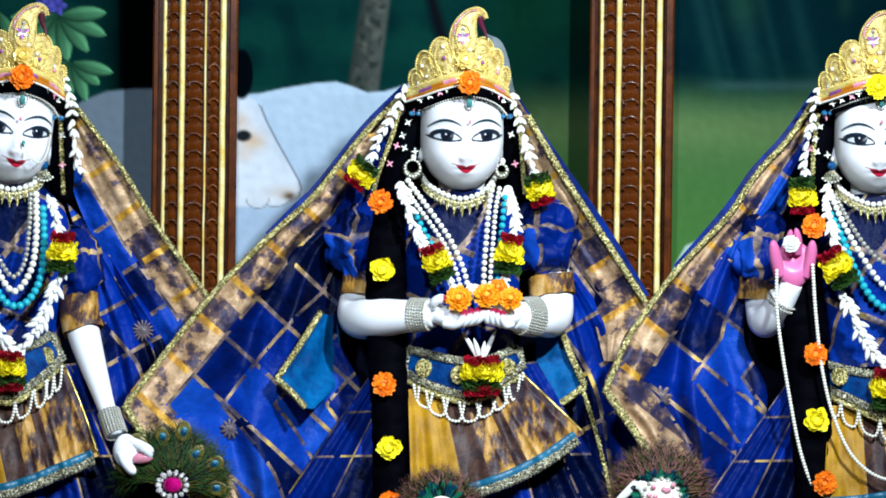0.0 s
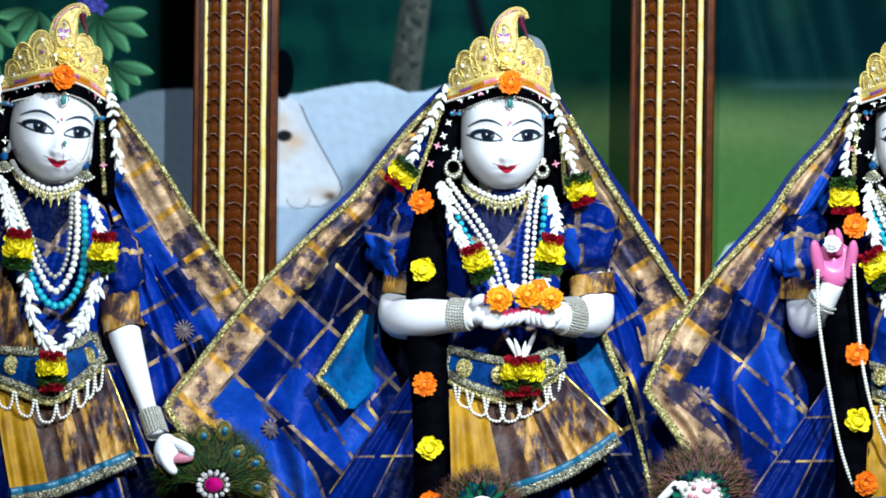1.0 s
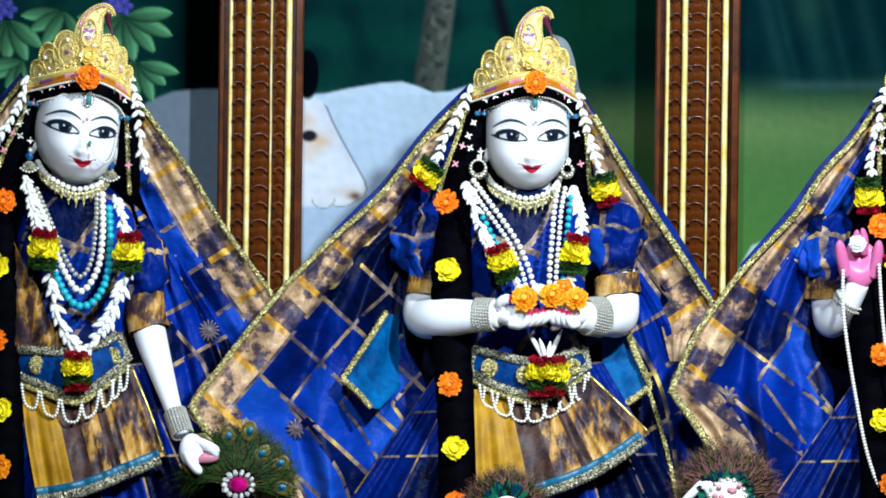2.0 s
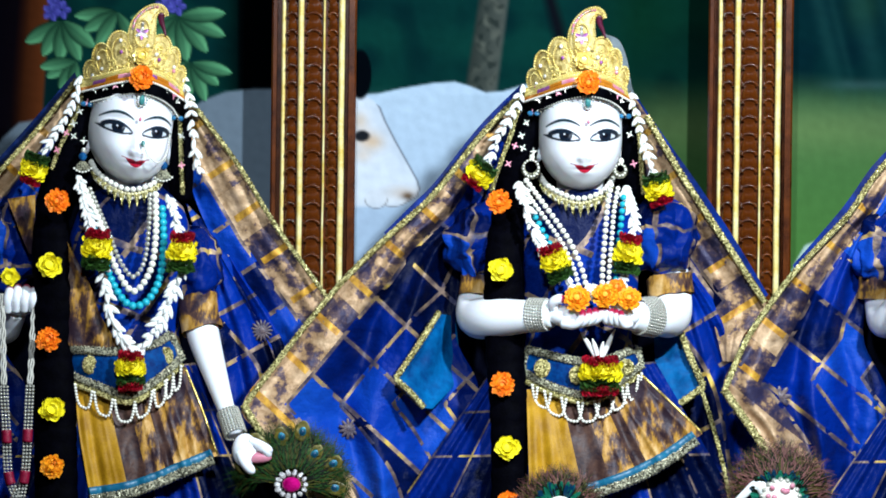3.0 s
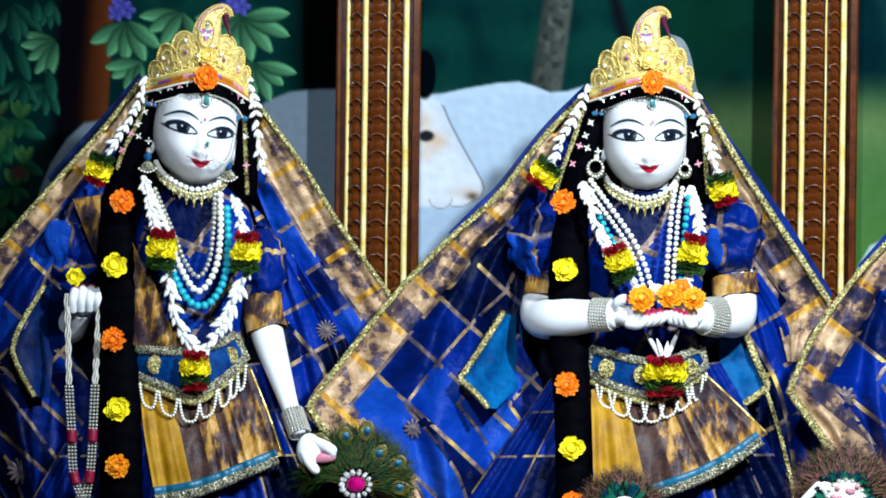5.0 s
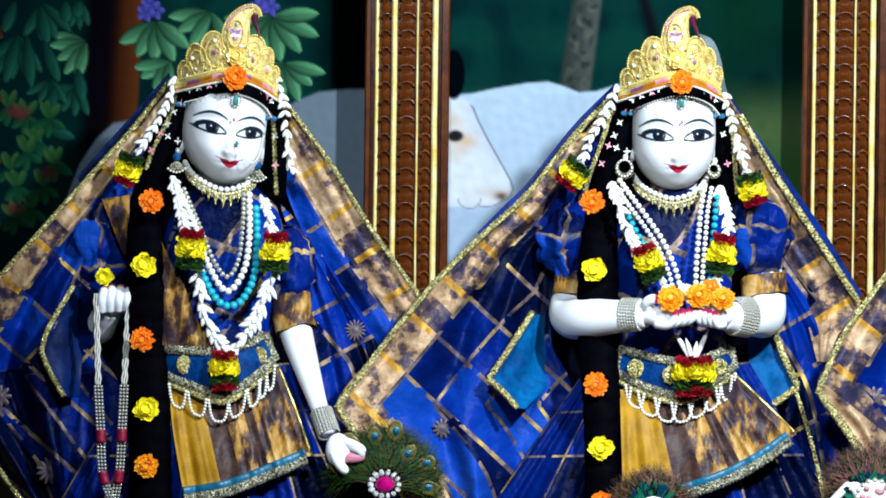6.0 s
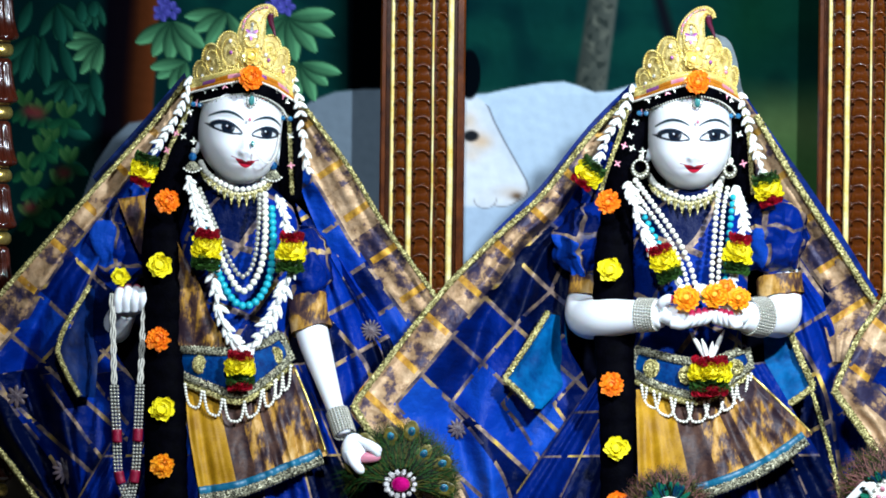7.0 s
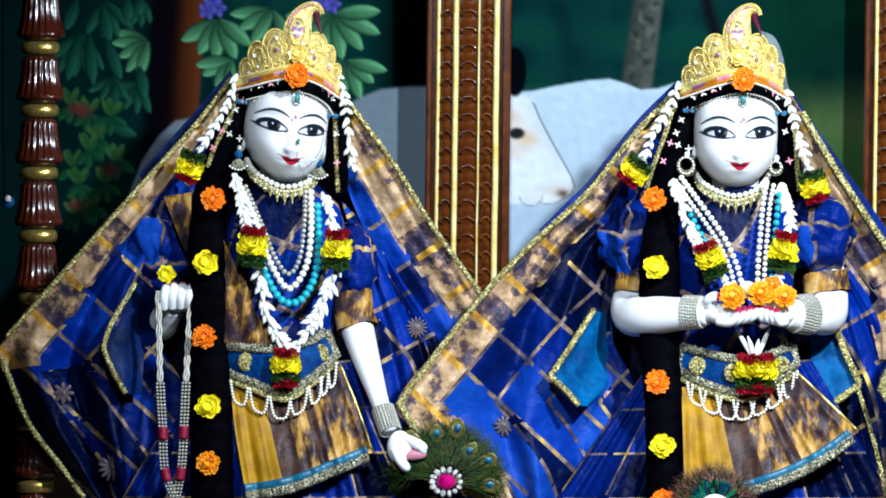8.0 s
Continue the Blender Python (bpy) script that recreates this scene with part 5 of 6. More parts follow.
flower("marigold_flower", (832, 146, -116), 23, ORANGE, "orange marigold flower on the front of a crown", seed=11)
for i, (a, bb, m, pt) in enumerate([(673, 358, ORANGE, 0), (678, 478, YELLOW, 1), (679, 681, ORANGE, 0), (688, 793, YELLOW, 1), (690, 892, ORANGE, 0)]):
    flower("marigold_flower", (a, bb, -92 - 0.07 * (bb - 358)), 23.5, m, "%s marigold flower pinned on a black plait" % ("yellow" if pt else "orange"), seed=20 + i, pointed=bool(pt), rings=4 if pt else 5)
bodice(O)
sleeve("puffed_sleeve", (640, 428, 14), (60, 66, 52), [((648, 494, 12), 42), ((644, 528, 4), 42)], seed=1.3)
sleeve("puffed_sleeve", (962, 418, 14), (60, 66, 52), [((974, 490, 12), 41), ((980, 526, 4), 40)], seed=2.1)
strand("pearl_necklace", curve([(722, 320, -50), (750, 358, -84), (775, 392, -98), (800, 430, -110), (820, 476, -116), (829, 512, -118)], 80), 5.3, PEARL, "string of round white pearls on a statue")
strand("pearl_necklace", curve([(712, 326, -46), (738, 364, -82), (763, 398, -96), (788, 436, -108), (808, 482, -114), (816, 514, -116)], 80), 4.6, PEARL, "string of small white pearls on a statue")
strand("pearl_necklace", curve([(872, 328, -60), (865, 370, -88), (861, 420, -106), (857, 470, -114), (856, 512, -118)], 80), 5.3, PEARL, "string of round white pearls on a statue")
strand("pearl_necklace", curve([(884, 334, -58), (877, 374, -86), (873, 424, -104), (869, 472, -112), (867, 512, -116)], 80), 4.6, PEARL, "string of small white pearls on a statue")
strand("turquoise_necklace", curve([(738, 385, -86), (752, 412, -96), (772, 448, -102), (794, 492, -106)], 60), 6.0, CYAN, "string of round turquoise beads on a statue")
strand("turquoise_necklace", curve([(894, 350, -70), (889, 400, -94), (884, 450, -104), (880, 508, -108)], 60), 6.0, CYAN, "string of round turquoise beads on a statue")
g = thing("flower_garland", "white petal garland with red, yellow and green knots", "garland", (850, 700, -110), "garlands")
petal_string(g, [(708, 322, -40), (722, 370, -86), (738, 412, -100), (756, 445, -106)], 17, 7)
petal_string(g, [(896, 330, -44), (908, 370, -82), (912, 405, -96), (908, 440, -104)], 17, 7, 4)
petal_string(g, [(785, 480, -104), (800, 505, -108), (812, 540, -112)], 17, 10, 5)
petal_string(g, [(896, 475, -104), (890, 510, -108), (884, 545, -112)], 17, 10, 6)
for a_, l_, d_ in ((-25, 58, -118), (-12, 42, -122), (6, 36, -124), (19, 60, -118)):
    q_ = np.linspace(0, 1, 9)[:, None]
    way_ = np.array([np.sin(radians(a_)), -np.cos(radians(a_)), 0])
    part("long_petal", *tube(np.array([852 + 0.15 * a_, 640, d_]) + way_ * l_ * q_ + np.array([0.25 * a_, 0, -6]) * q_ ** 2, 4.6 * np.array([0.5, 0.7, 0.85, 0.95, 1, 0.95, 0.8, 0.5, 0.12]), 8, 0.6), JASMINE, g)
tassel(g, (774, 465, -108), 56, 62, -24, seed=1)
tassel(g, (903, 450, -108), 54, 66, 8, seed=2)
tassel(g, (853, 667, -120), 84, 64, 0, (RED, YELLOW, LEAF, RED), seed=3)
g = thing("flower_garland", "white petal string hanging from a crown with yellow knot", "garland", (640, 330, -20), "garlands")
petal_string(g, [(716, 150, -20), (700, 195, -36), (676, 240, -40), (655, 285, -40)], 17, 14, 7)
tassel(g, (638, 308, -48), 56, 48, 38, (LEAF, YELLOW, RED), seed=4)
g = thing("flower_garland", "white petal string hanging from a crown with yellow knot", "garland", (955, 360, -20), "garlands")
petal_string(g, [(906, 165, -20), (918, 205, -36), (930, 250, -40), (942, 300, -40)], 17, 14, 8)
tassel(g, (956, 335, -46), 54, 56, -14, (LEAF, YELLOW, RED), seed=5)

veil([
    dict(edge=[(716, 160, 20), (640, 238, 0), (560, 338, -30), (480, 412, -45), (420, 470, -55), (370, 525, -62), (300, 612, -70), (219, 718, -80), (262, 778, -84), (350, 882, -90), (372, 930, -90)],
         inner=[(735, 200, 30), (705, 300, 50), (660, 400, 60), (612, 450, 60), (602, 520, 50), (598, 600, 45), (636, 680, 36), (632, 760, 30), (606, 830, 20), (580, 882, 10), (560, 930, 0)],
         material=SILK_WIDE, gather=2.6, folds=((26, 2.4, 0.6, 0.3), (11, 5.5, 1.0, -0.4)), nu=70, nv=150, seed=1.0, crumple=9),
    dict(edge=[(905, 160, 20), (936, 205, 10), (1005, 318, 20), (1080, 432, 35), (1146, 535, 50), (1108, 592, 50), (1090, 640, 50)],
         inner=[(895, 200, 30), (915, 290, 40), (950, 370, 50), (1000, 440, 60), (1040, 520, 70), (1060, 600, 70), (1070, 640, 70)],
         material=SILK_WIDE, folds=((8, 2.2, 0.6, 0.2), (3.5, 5.2, 0.3, 0.3)), nu=50, nv=120, seed=3.0, crumple=8),
    dict(edge=[(985, 420, 60), (1040, 500, 66), (1110, 600, 80), (1150, 700, 84), (1180, 882, 80), (1185, 930, 80)],
         inner=[(940, 430, 60), (980, 520, 50), (1000, 600, 45), (1010, 700, 40), (1020, 882, 20), (1020, 930, 20)],
         material=SILK_BODY, folds=((20, 2.6, 0.2, 0.1), (8, 6.0, 0.9, 0.2)), nu=50, nv=110, seed=4.0, crumple=8),
    dict(edge=[(712, 150, 34), (640, 222, 26), (560, 322, 6), (520, 362, -14), (470, 412, -26)],
         inner=[(722, 172, 36), (652, 244, 24), (572, 345, 4), (530, 385, -14), (480, 425, -26)],
         material=REVERSE, nu=8, nv=60, seed=5.0, crumple=2),
    dict(edge=[(920, 175, 34), (965, 240, 36), (1025, 325, 46), (1090, 422, 60), (1150, 522, 70)],
         inner=[(905, 180, 36), (945, 242, 36), (1005, 330, 44), (1070, 430, 60), (1135, 535, 70)],
         material=REVERSE, nu=8, nv=60, seed=6.0, crumple=2),
    # backing sheet added behind, black for the shade under the arms
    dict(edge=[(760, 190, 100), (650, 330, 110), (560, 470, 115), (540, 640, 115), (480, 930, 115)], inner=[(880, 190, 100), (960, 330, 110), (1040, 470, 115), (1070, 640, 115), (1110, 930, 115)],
         material=NEAR_BLACK, nu=40, nv=60, folds=((14, 5, 0, 0),), seed=15.0, crumple=8),
], [
    (curve([(716, 164, 12), (640, 242, -8), (560, 342, -38), (480, 416, -53), (420, 474, -63), (370, 529, -70), (300, 616, -78), (223, 718, -90)], 60), 5.4),
    (curve([(221, 716, -90), (262, 780, -94), (345, 882, -100)], 30), 7),
    (curve([(934, 205, 2), (1003, 320, 10), (1078, 434, 24), (1144, 536, 40)], 50), 6.2),
    (curve([(708, 190, -14), (694, 240, -16), (672, 300, -14), (660, 340, -10)], 30), 4.4),
    (curve([(912, 190, -14), (922, 240, -16), (926, 300, -14), (930, 345, -10)], 30), 4.4),
], "blue silk veil with copper border and sequined edge, spread wide", (650, 930, 0))
tagged(cloth("gauze_frill", [(862, 60, 24), (886, 72, 24), (900, 104, 26), (908, 150, 28), (916, 176, 30)], [(846, 80, 24), (864, 98, 24), (878, 122, 26), (888, 150, 28), (896, 176, 30)], GAUZE, nu=12, nv=40, crumple=3), "pale grey gauze frill behind a crown", "veil", "statue dress")
g = thing("inner_shawl", "turquoise satin shawl with sequined edge beside the skirt", "shawl", (540, 730, 20), "statue dress")
cloth("cloth", [(566, 555, 10), (530, 612, -30), (492, 672, -60), (540, 722, -62)], [(596, 560, 58), (602, 620, 52), (600, 672, 40), (556, 724, -30)], TURQ_CLOTH, g, nu=24, nv=50, folds=((9, 1.4, 0.4, 0.5),), crumple=9)
for p in ([(568, 552, 2), (530, 612, -38), (490, 671, -68)], [(490, 671, -68), (516, 694, -70), (541, 722, -70)]):
    part("sequined_braid", *braid(curve(p, 20), 5.6), SEQUIN, g)
g = thing("inner_shawl", "turquoise satin shawl with sequined edge beside the skirt", "shawl", (1000, 730, 20), "statue dress")
cloth("cloth", [(998, 580, 20), (1012, 630, 10), (1034, 686, 0), (988, 722, -10)], [(948, 590, 30), (950, 640, 20), (960, 690, 0), (975, 725, -10)], TURQ_CLOTH, g, nu=24, nv=50, folds=((9, 1.4, 0.4, 0.5),), crumple=9)
for p in ([(996, 590, 12), (1012, 632, 2), (1036, 684, -8)], [(1036, 684, -8), (1012, 702, -14), (985, 720, -18)]):
    part("sequined_braid", *braid(curve(p, 20), 6.4), SEQUIN, g)
skirt(O, [(664, 650, -10), (740, 645, -40), (820, 650, -50), (900, 645, -40), (950, 640, -20)], [(470, 930, -20), (600, 930, -70), (780, 930, -90), (960, 930, -70), (1120, 930, -10)], 1.0)
part_line = curve([(1032, 690, -14), (1048, 740, -20), (1062, 790, -26), (1078, 860, -30), (1090, 930, -30)], 30)
tagged(part("sequined_edging", *braid(part_line, 4), SEQUIN), "gold sequined edging hanging down a blue skirt", "trim", "statue dress")
belt(O, [(722, 618, -52), (770, 630, -88), (820, 640, -100), (870, 634, -92), (918, 616, -56)], [(717, 666, -56), (765, 690, -94), (826, 706, -108), (880, 686, -98), (926, 654, -60)],
     [(0.0, 0.14, 34), (0.10, 0.26, 30), (0.22, 0.38, 34), (0.34, 0.50, 36), (0.46, 0.62, 36), (0.58, 0.74, 34), (0.70, 0.86, 34), (0.80, 0.97, 34), (0.86, 1.0, 34)],
     [(750, 652, 15, 17, -86), (812, 664, 15, 17, -110), (898, 650, 15, 15, -90)])
apron(O, [(722, 690, -70), (724, 760, -110), (728, 890, -128)], [(922, 660, -64), (975, 710, -86), (1034, 768, -96)], [(728, 890, -128), (850, 868, -140), (950, 826, -124), (1034, 768, -96)])

# ---- statue with one arm lowered, a rosary in the other hand ----
O = (-793, -8, 0)
b = Body()
b.add(*head_form((20, 228, 0), 9, 8.5, jaw=13))
b.arm([(20, 300, 30), (22, 350, 25), (22, 400, 25)], [44, 42, 60])
for x_, v_ in ((-58, 250), (92, 270)):
    b.add(*blob((x_, v_, 14), (10, 24, 12), 10, 12))
b.arm([(132, 480, 26), (142, 550, 8), (152, 600, -24), (172, 665, -70), (193, 730, -116), (208, 768, -136)], [27, 29, 28.5, 21.5, 15, 15])
b.add(*blob((224, 797, -148), (23, 30, 16), 12, 18))
for k in range(4):
    b.finger([(232 + 4 * k, 780 + 3 * k, -154), (252 + 3 * k, 788 + 3 * k, -158), (272 - 2 * k, 800 + 3 * k, -156 + 3 * k)], 8.0, nail=False)
b.finger([(214, 800, -154), (224, 820, -160), (240, 838, -160)], 9, nail=False)
b.add(*blob((248, 810, -152), (24, 10, 9), 8, 12), (0.55, 0.20, 0.26))
# raised hand of the other arm
b.arm([(-188, 530, 80), (-198, 572, 66), (-200, 580, 30), (-190, 562, -4), (-180, 546, -30)], [24, 27, 28, 25, 21])
b.add(*blob((-172, 535, -40), (30, 24, 18), 12, 18))
for k in range(4):
    b.finger([(-196 + 14.5 * k, 552 - k, -52), (-196 + 15 * k, 530 + 1.5 * abs(k - 1), -64), (-192 + 14.5 * k, 512 + 3 * abs(k - 1.4), -60), (-190 + 14.5 * k, 503 + 4 * abs(k - 1.4), -50)], 8.2)
b.make("white marble statue with painted features, one arm lowered")
bangle([(194, 730, -114), (207, 768, -135)], (18.5, 18.5))
flower("marigold_flower", (-192, 490, -60), 18, YELLOW, "yellow marigold flower held between the fingers of a statue", seed=31, pointed=True, rings=4)
hair(O, 7, [((-115, 360, -10), 26), ((-118, 430, -50), 33), ((-112, 520, -60), 36), ((-116, 600, -66), 34), ((-112, 720, -84), 36), ((-110, 830, -96), 36), ((-108, 930, -105), 36)])
crown(O, 5)
face_jewels((-796, -6, 0), 7)
earring((-63, 284, -24), 13, True), earring((80, 300, -24), 13, True)
g = thing("nose_chain", "pearl nose chain with a teal stud on a statue", "jewellery", (70, 270, -70), "statue jewels")
beads(curve([(46, 258, -108), (54, 276, -102), (68, 288, -92), (80, 282, -78), (88, 264, -62), (91, 240, -52)], 60), 1.9, 4.6, 6, 5).part("pearl_chain", PEARL, g)
V_, F_ = blob((44, 255, -104), (4, 6, 3), 6, 10)
part("stud", V_, F_, TEAL_GLASS, g)
choker((-797, -16, 0), 6)
flower("marigold_flower", (41, 138, -116), 24, ORANGE, "orange marigold flower on the front of a crown", seed=33)
for i, (a, bb, m, pt) in enumerate([(-108, 356, ORANGE, 0), (-121, 469, YELLOW, 1), (-124, 602, ORANGE, 0), (-117, 725, YELLOW, 1), (-117, 826, AMBER, 0)]):
    flower("marigold_flower", (a, bb, -96 - 0.07 * (bb - 358)), 23.5, m, "%s marigold flower pinned on a black plait" % ("yellow" if pt else "orange"), seed=40 + i, pointed=bool(pt), rings=4 if pt else 5)
bodice((-790, -6, 0), slant=-10)
sleeve("puffed_sleeve", (128, 478, 14), (52, 78, 46), [((136, 528, 2), 37), ((149, 586, -20), 36)], seed=4.3)
sleeve("puffed_sleeve", (-190, 430, 40), (62, 80, 50), [((-200, 500, 50), 36), ((-202, 568, 50), 35)], seed=5.1)
strand("pearl_necklace", curve([(-62, 330, -40), (-30, 400, -84), (-6, 470, -100), (26, 516, -106), (56, 480, -104), (66, 420, -98), (66, 345, -66)], 120), 6.4, PEARL, "long string of round white pearls on a statue", 11.5)
strand("silver_necklace", curve([(-50, 335, -44), (-18, 410, -88), (2, 460, -104), (26, 490, -110), (46, 462, -106), (54, 400, -98), (56, 345, -70)], 120), 4.6, SILVER, "string of silver filigree beads on a statue")
strand("turquoise_necklace", curve([(-52, 378, -72), (-32, 430, -84), (-14, 490, -94), (8, 530, -98), (30, 542, -100), (54, 530, -98), (74, 490, -94), (80, 430, -86), (78, 370, -70)], 120), 7.4, CYAN, "string of round turquoise beads on a statue", 12.0)
g = thing("flower_garland", "white petal garland with red, yellow and green knots", "garland", (25, 690, -110), "garlands")
petal_string(g, [(-72, 312, -30), (-62, 350, -70), (-48, 395, -88), (-38, 415, -96)], 17, 8, 9)
petal_string(g, [(86, 345, -50), (100, 380, -80), (106, 415, -92)], 17, 8, 10)
petal_string(g, [(-28, 470, -96), (-20, 520, -100), (-8, 570, -104), (26, 624, -108)], 20, 11, 11)
petal_string(g, [(112, 470, -96), (100, 510, -100), (80, 560, -104), (40, 620, -108)], 20, 11, 12)
tassel(g, (-38, 442, -108), 58, 66, 4, seed=6)
tassel(g, (112, 447, -108), 56, 66, 4, seed=7)
tassel(g, (22, 658, -118), 58, 66, 0, (RED, YELLOW, LEAF, RED), seed=8)
g = thing("flower_garland", "white petal string hanging from a crown with yellow knot", "garland", (-150, 320, -20), "garlands")
petal_string(g, [(-66, 135, -20), (-84, 190, -36), (-106, 230, -40), (-132, 275, -40)], 17, 14, 13)
tassel(g, (-150, 300, -46), 52, 54, 20, (LEAF, YELLOW, RED), seed=9)
g = thing("flower_garland", "white petal string hanging from a crown", "garland", (137, 300, -20), "garlands")
petal_string(g, [(112, 135, -20), (126, 180, -36), (132, 230, -40), (140, 296, -40)], 17, 14, 14)
veil([
    dict(edge=[(-74, 138, 20), (-140, 222, 8), (-234, 326, -8), (-334, 438, -10), (-474, 598, 10), (-487, 650, 22), (-438, 752, 40), (-384, 824, 44), (-338, 886, 44), (-310, 930, 40)],
         inner=[(-55, 190, 30), (-85, 300, 40), (-130, 400, 36), (-180, 470, 20), (-204, 540, 6), (-200, 620, -6), (-162, 690, -16), (-166, 790, -26), (-190, 860, -32), (-205, 930, -36)],
         material=SILK_WIDE, gather=2.6, folds=((26, 2.6, 0.2, 0.3), (12, 5.5, 1.0, -0.4)), nu=70, nv=150, seed=7.0, crumple=9, bare=652),
    dict(edge=[(105, 140, 20), (150, 205, 10), (217, 297, 20), (277, 395, 35), (367, 522, 50), (400, 570, 50), (420, 640, 50)],
         inner=[(100, 180, 30), (118, 270, 40), (135, 350, 50), (180, 450, 60), (230, 540, 70), (270, 620, 70), (290, 700, 70)],
         material=SILK_WIDE, folds=((8, 2.2, 0.6, 0.2), (3.5, 5.2, 0.3, 0.3)), nu=60, nv=120, seed=8.0, crumple=8),
    dict(edge=[(190, 430, 60), (240, 500, 66), (320, 600, 80), (350, 700, 84), (370, 882, 80), (375, 930, 80)],
         inner=[(120, 360, 60), (150, 460, 50), (180, 600, 45), (200, 700, 40), (240, 882, 20), (250, 930, 20)],
         material=SILK_BODY, folds=((20, 2.6, 0.2, 0.1), (8, 6.0, 0.9, 0.2)), nu=50, nv=110, seed=9.0, crumple=8),
    dict(edge=[(-77, 128, 34), (-147, 209, 36), (-241, 313, 42)], inner=[(-70, 146, 36), (-138, 230, 36), (-230, 330, 42)],
         material=DEEP_BLUE, nu=8, nv=60, seed=5.0, crumple=2),
    # added backing sheet; the shade between veil and skirt is in its black
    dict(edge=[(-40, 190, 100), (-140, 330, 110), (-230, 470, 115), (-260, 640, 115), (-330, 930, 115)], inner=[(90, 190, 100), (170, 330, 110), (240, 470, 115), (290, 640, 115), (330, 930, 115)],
         material=NEAR_BLACK, nu=40, nv=60, folds=((14, 5, 0, 0),), seed=16.0, crumple=8),
], [
    (curve([(-74, 142, 12), (-140, 226, 0), (-234, 330, -16), (-334, 442, -18), (-476, 602, 2)], 60), 4.8),
    (curve([(-486, 640, 12), (-438, 754, 32), (-384, 826, 42), (-338, 888, 36)], 40), 5.2),
    (curve([(118, 170, 2), (150, 208, 2), (217, 300, 12), (277, 398, 26), (367, 524, 40)], 50), 4.6),
    (curve([(-62, 160, -14), (-78, 210, -16), (-104, 262, -14), (-118, 300, -10)], 30), 4.2),
    (curve([(107, 170, -14), (110, 240, -16), (112, 300, -14), (114, 345, -10)], 30), 4),
], "blue silk veil with copper border and sequined edge, spread wide", (-150, 930, 0))
g = thing("inner_shawl", "dark blue silk shawl with sequined edge beside the skirt", "shawl", (-270, 700, 20), "statue dress")
cloth("cloth", [(-246, 508, 10), (-290, 580, -30), (-302, 625, -50), (-266, 702, -56)], [(-225, 520, 40), (-230, 600, 20), (-232, 650, -10), (-236, 705, -20)], DEEP_BLUE, g, nu=24, nv=50, folds=((4, 1.2, 0, 0.3),), crumple=4)
for p in ([(-246, 505, 2), (-290, 580, -38), (-304, 622, -58)], [(-304, 622, -58), (-288, 660, -64), (-264, 702, -64)]):
    part("sequined_braid", *braid(curve(p, 20), 5), SEQUIN, g)
skirt((-795, 0, 0), [(664, 650, -10), (740, 645, -40), (820, 650, -50), (900, 645, -40), (950, 640, -20)], [(500, 930, -20), (600, 930, -70), (780, 930, -90), (960, 930, -70), (1110, 930, -10)], 2.0)
belt((0, 0, 0), [(-100, 618, -60), (-60, 620, -90), (0, 622, -102), (60, 610, -92), (92, 592, -64)], [(-102, 662, -60), (-40, 688, -96), (20, 706, -112), (70, 678, -98), (114, 638, -64)],
     [(0.0, 0.10, 28), (0.12, 0.26, 34), (0.28, 0.42, 34), (0.44, 0.56, 36), (0.57, 0.70, 34), (0.72, 0.84, 36), (0.82, 0.91, 34), (0.9, 0.99, 34)],
     [(-50, 646, 14, 17, -92), (84, 630, 14, 16, -78)])
apron((0, 0, 0), [(-76, 684, -70), (-70, 760, -106), (-50, 880, -124)], [(118, 650, -60), (150, 730, -84), (176, 806, -96)], [(-50, 880, -124), (30, 866, -132), (110, 834, -120), (176, 806, -96)])
g = thing("shoulder_sash", "copper brocade sash over a shoulder of a statue", "sash", (-60, 612, -70), "statue dress")
cloth("cloth", [(-106, 425, -52), (-104, 480, -66), (-102, 540, -74), (-98, 612, -78)], [(-92, 425, -60), (-52, 500, -82), (-30, 560, -88), (6, 616, -92)], COPPER, g, nu=30, nv=60, folds=((6, 2.2, 0.4, 0.2),), crumple=5, seed=21.0)
cloth("cloth", [(-196, 352, -20), (-178, 400, -30), (-158, 450, -30)], [(-146, 345, -30), (-148, 400, -36), (-150, 450, -34)], COPPER, g, nu=16, nv=40, folds=((3, 1.5, 0.4, 0.2),), crumple=4, seed=22.0)
# rosary over the raised hand: two cords that turn into beads with red knots
g = thing("rosary", "long rosary of silver and red beads over a hand", "rosary", (-176, 882, -120), "statue jewels")
for path in ([(-206, 520, -62), (-204, 600, -78), (-202, 690, -115), (-198, 760, -120), (-194, 840, -120), (-176, 890, -120)], [(-146, 520, -62), (-152, 600, -78), (-156, 680, -111), (-160, 760, -120), (-164, 830, -120), (-174, 890, -120)]):
    P_ = curve(path, 120)
    for off in (-5, 0, 5):
        part("cord", *tube(P_[:54] + np.stack([off * 0.7 + 0.9 * np.sin(np.arange(54) * 0.7 + off), np.zeros(54), np.full(54, abs(off) * 0.5)], 1), 1.8, 6), CORD, g)
        bead_parts(g, "bead", P_[54:] + np.array([off * 1.15, 0, 0]), 2.7, SILVER, 6.0)
    for k in (78, 101):
        part("red_knot", *tube(P_[k:k + 8], 9, 10), RED_CORD, g)

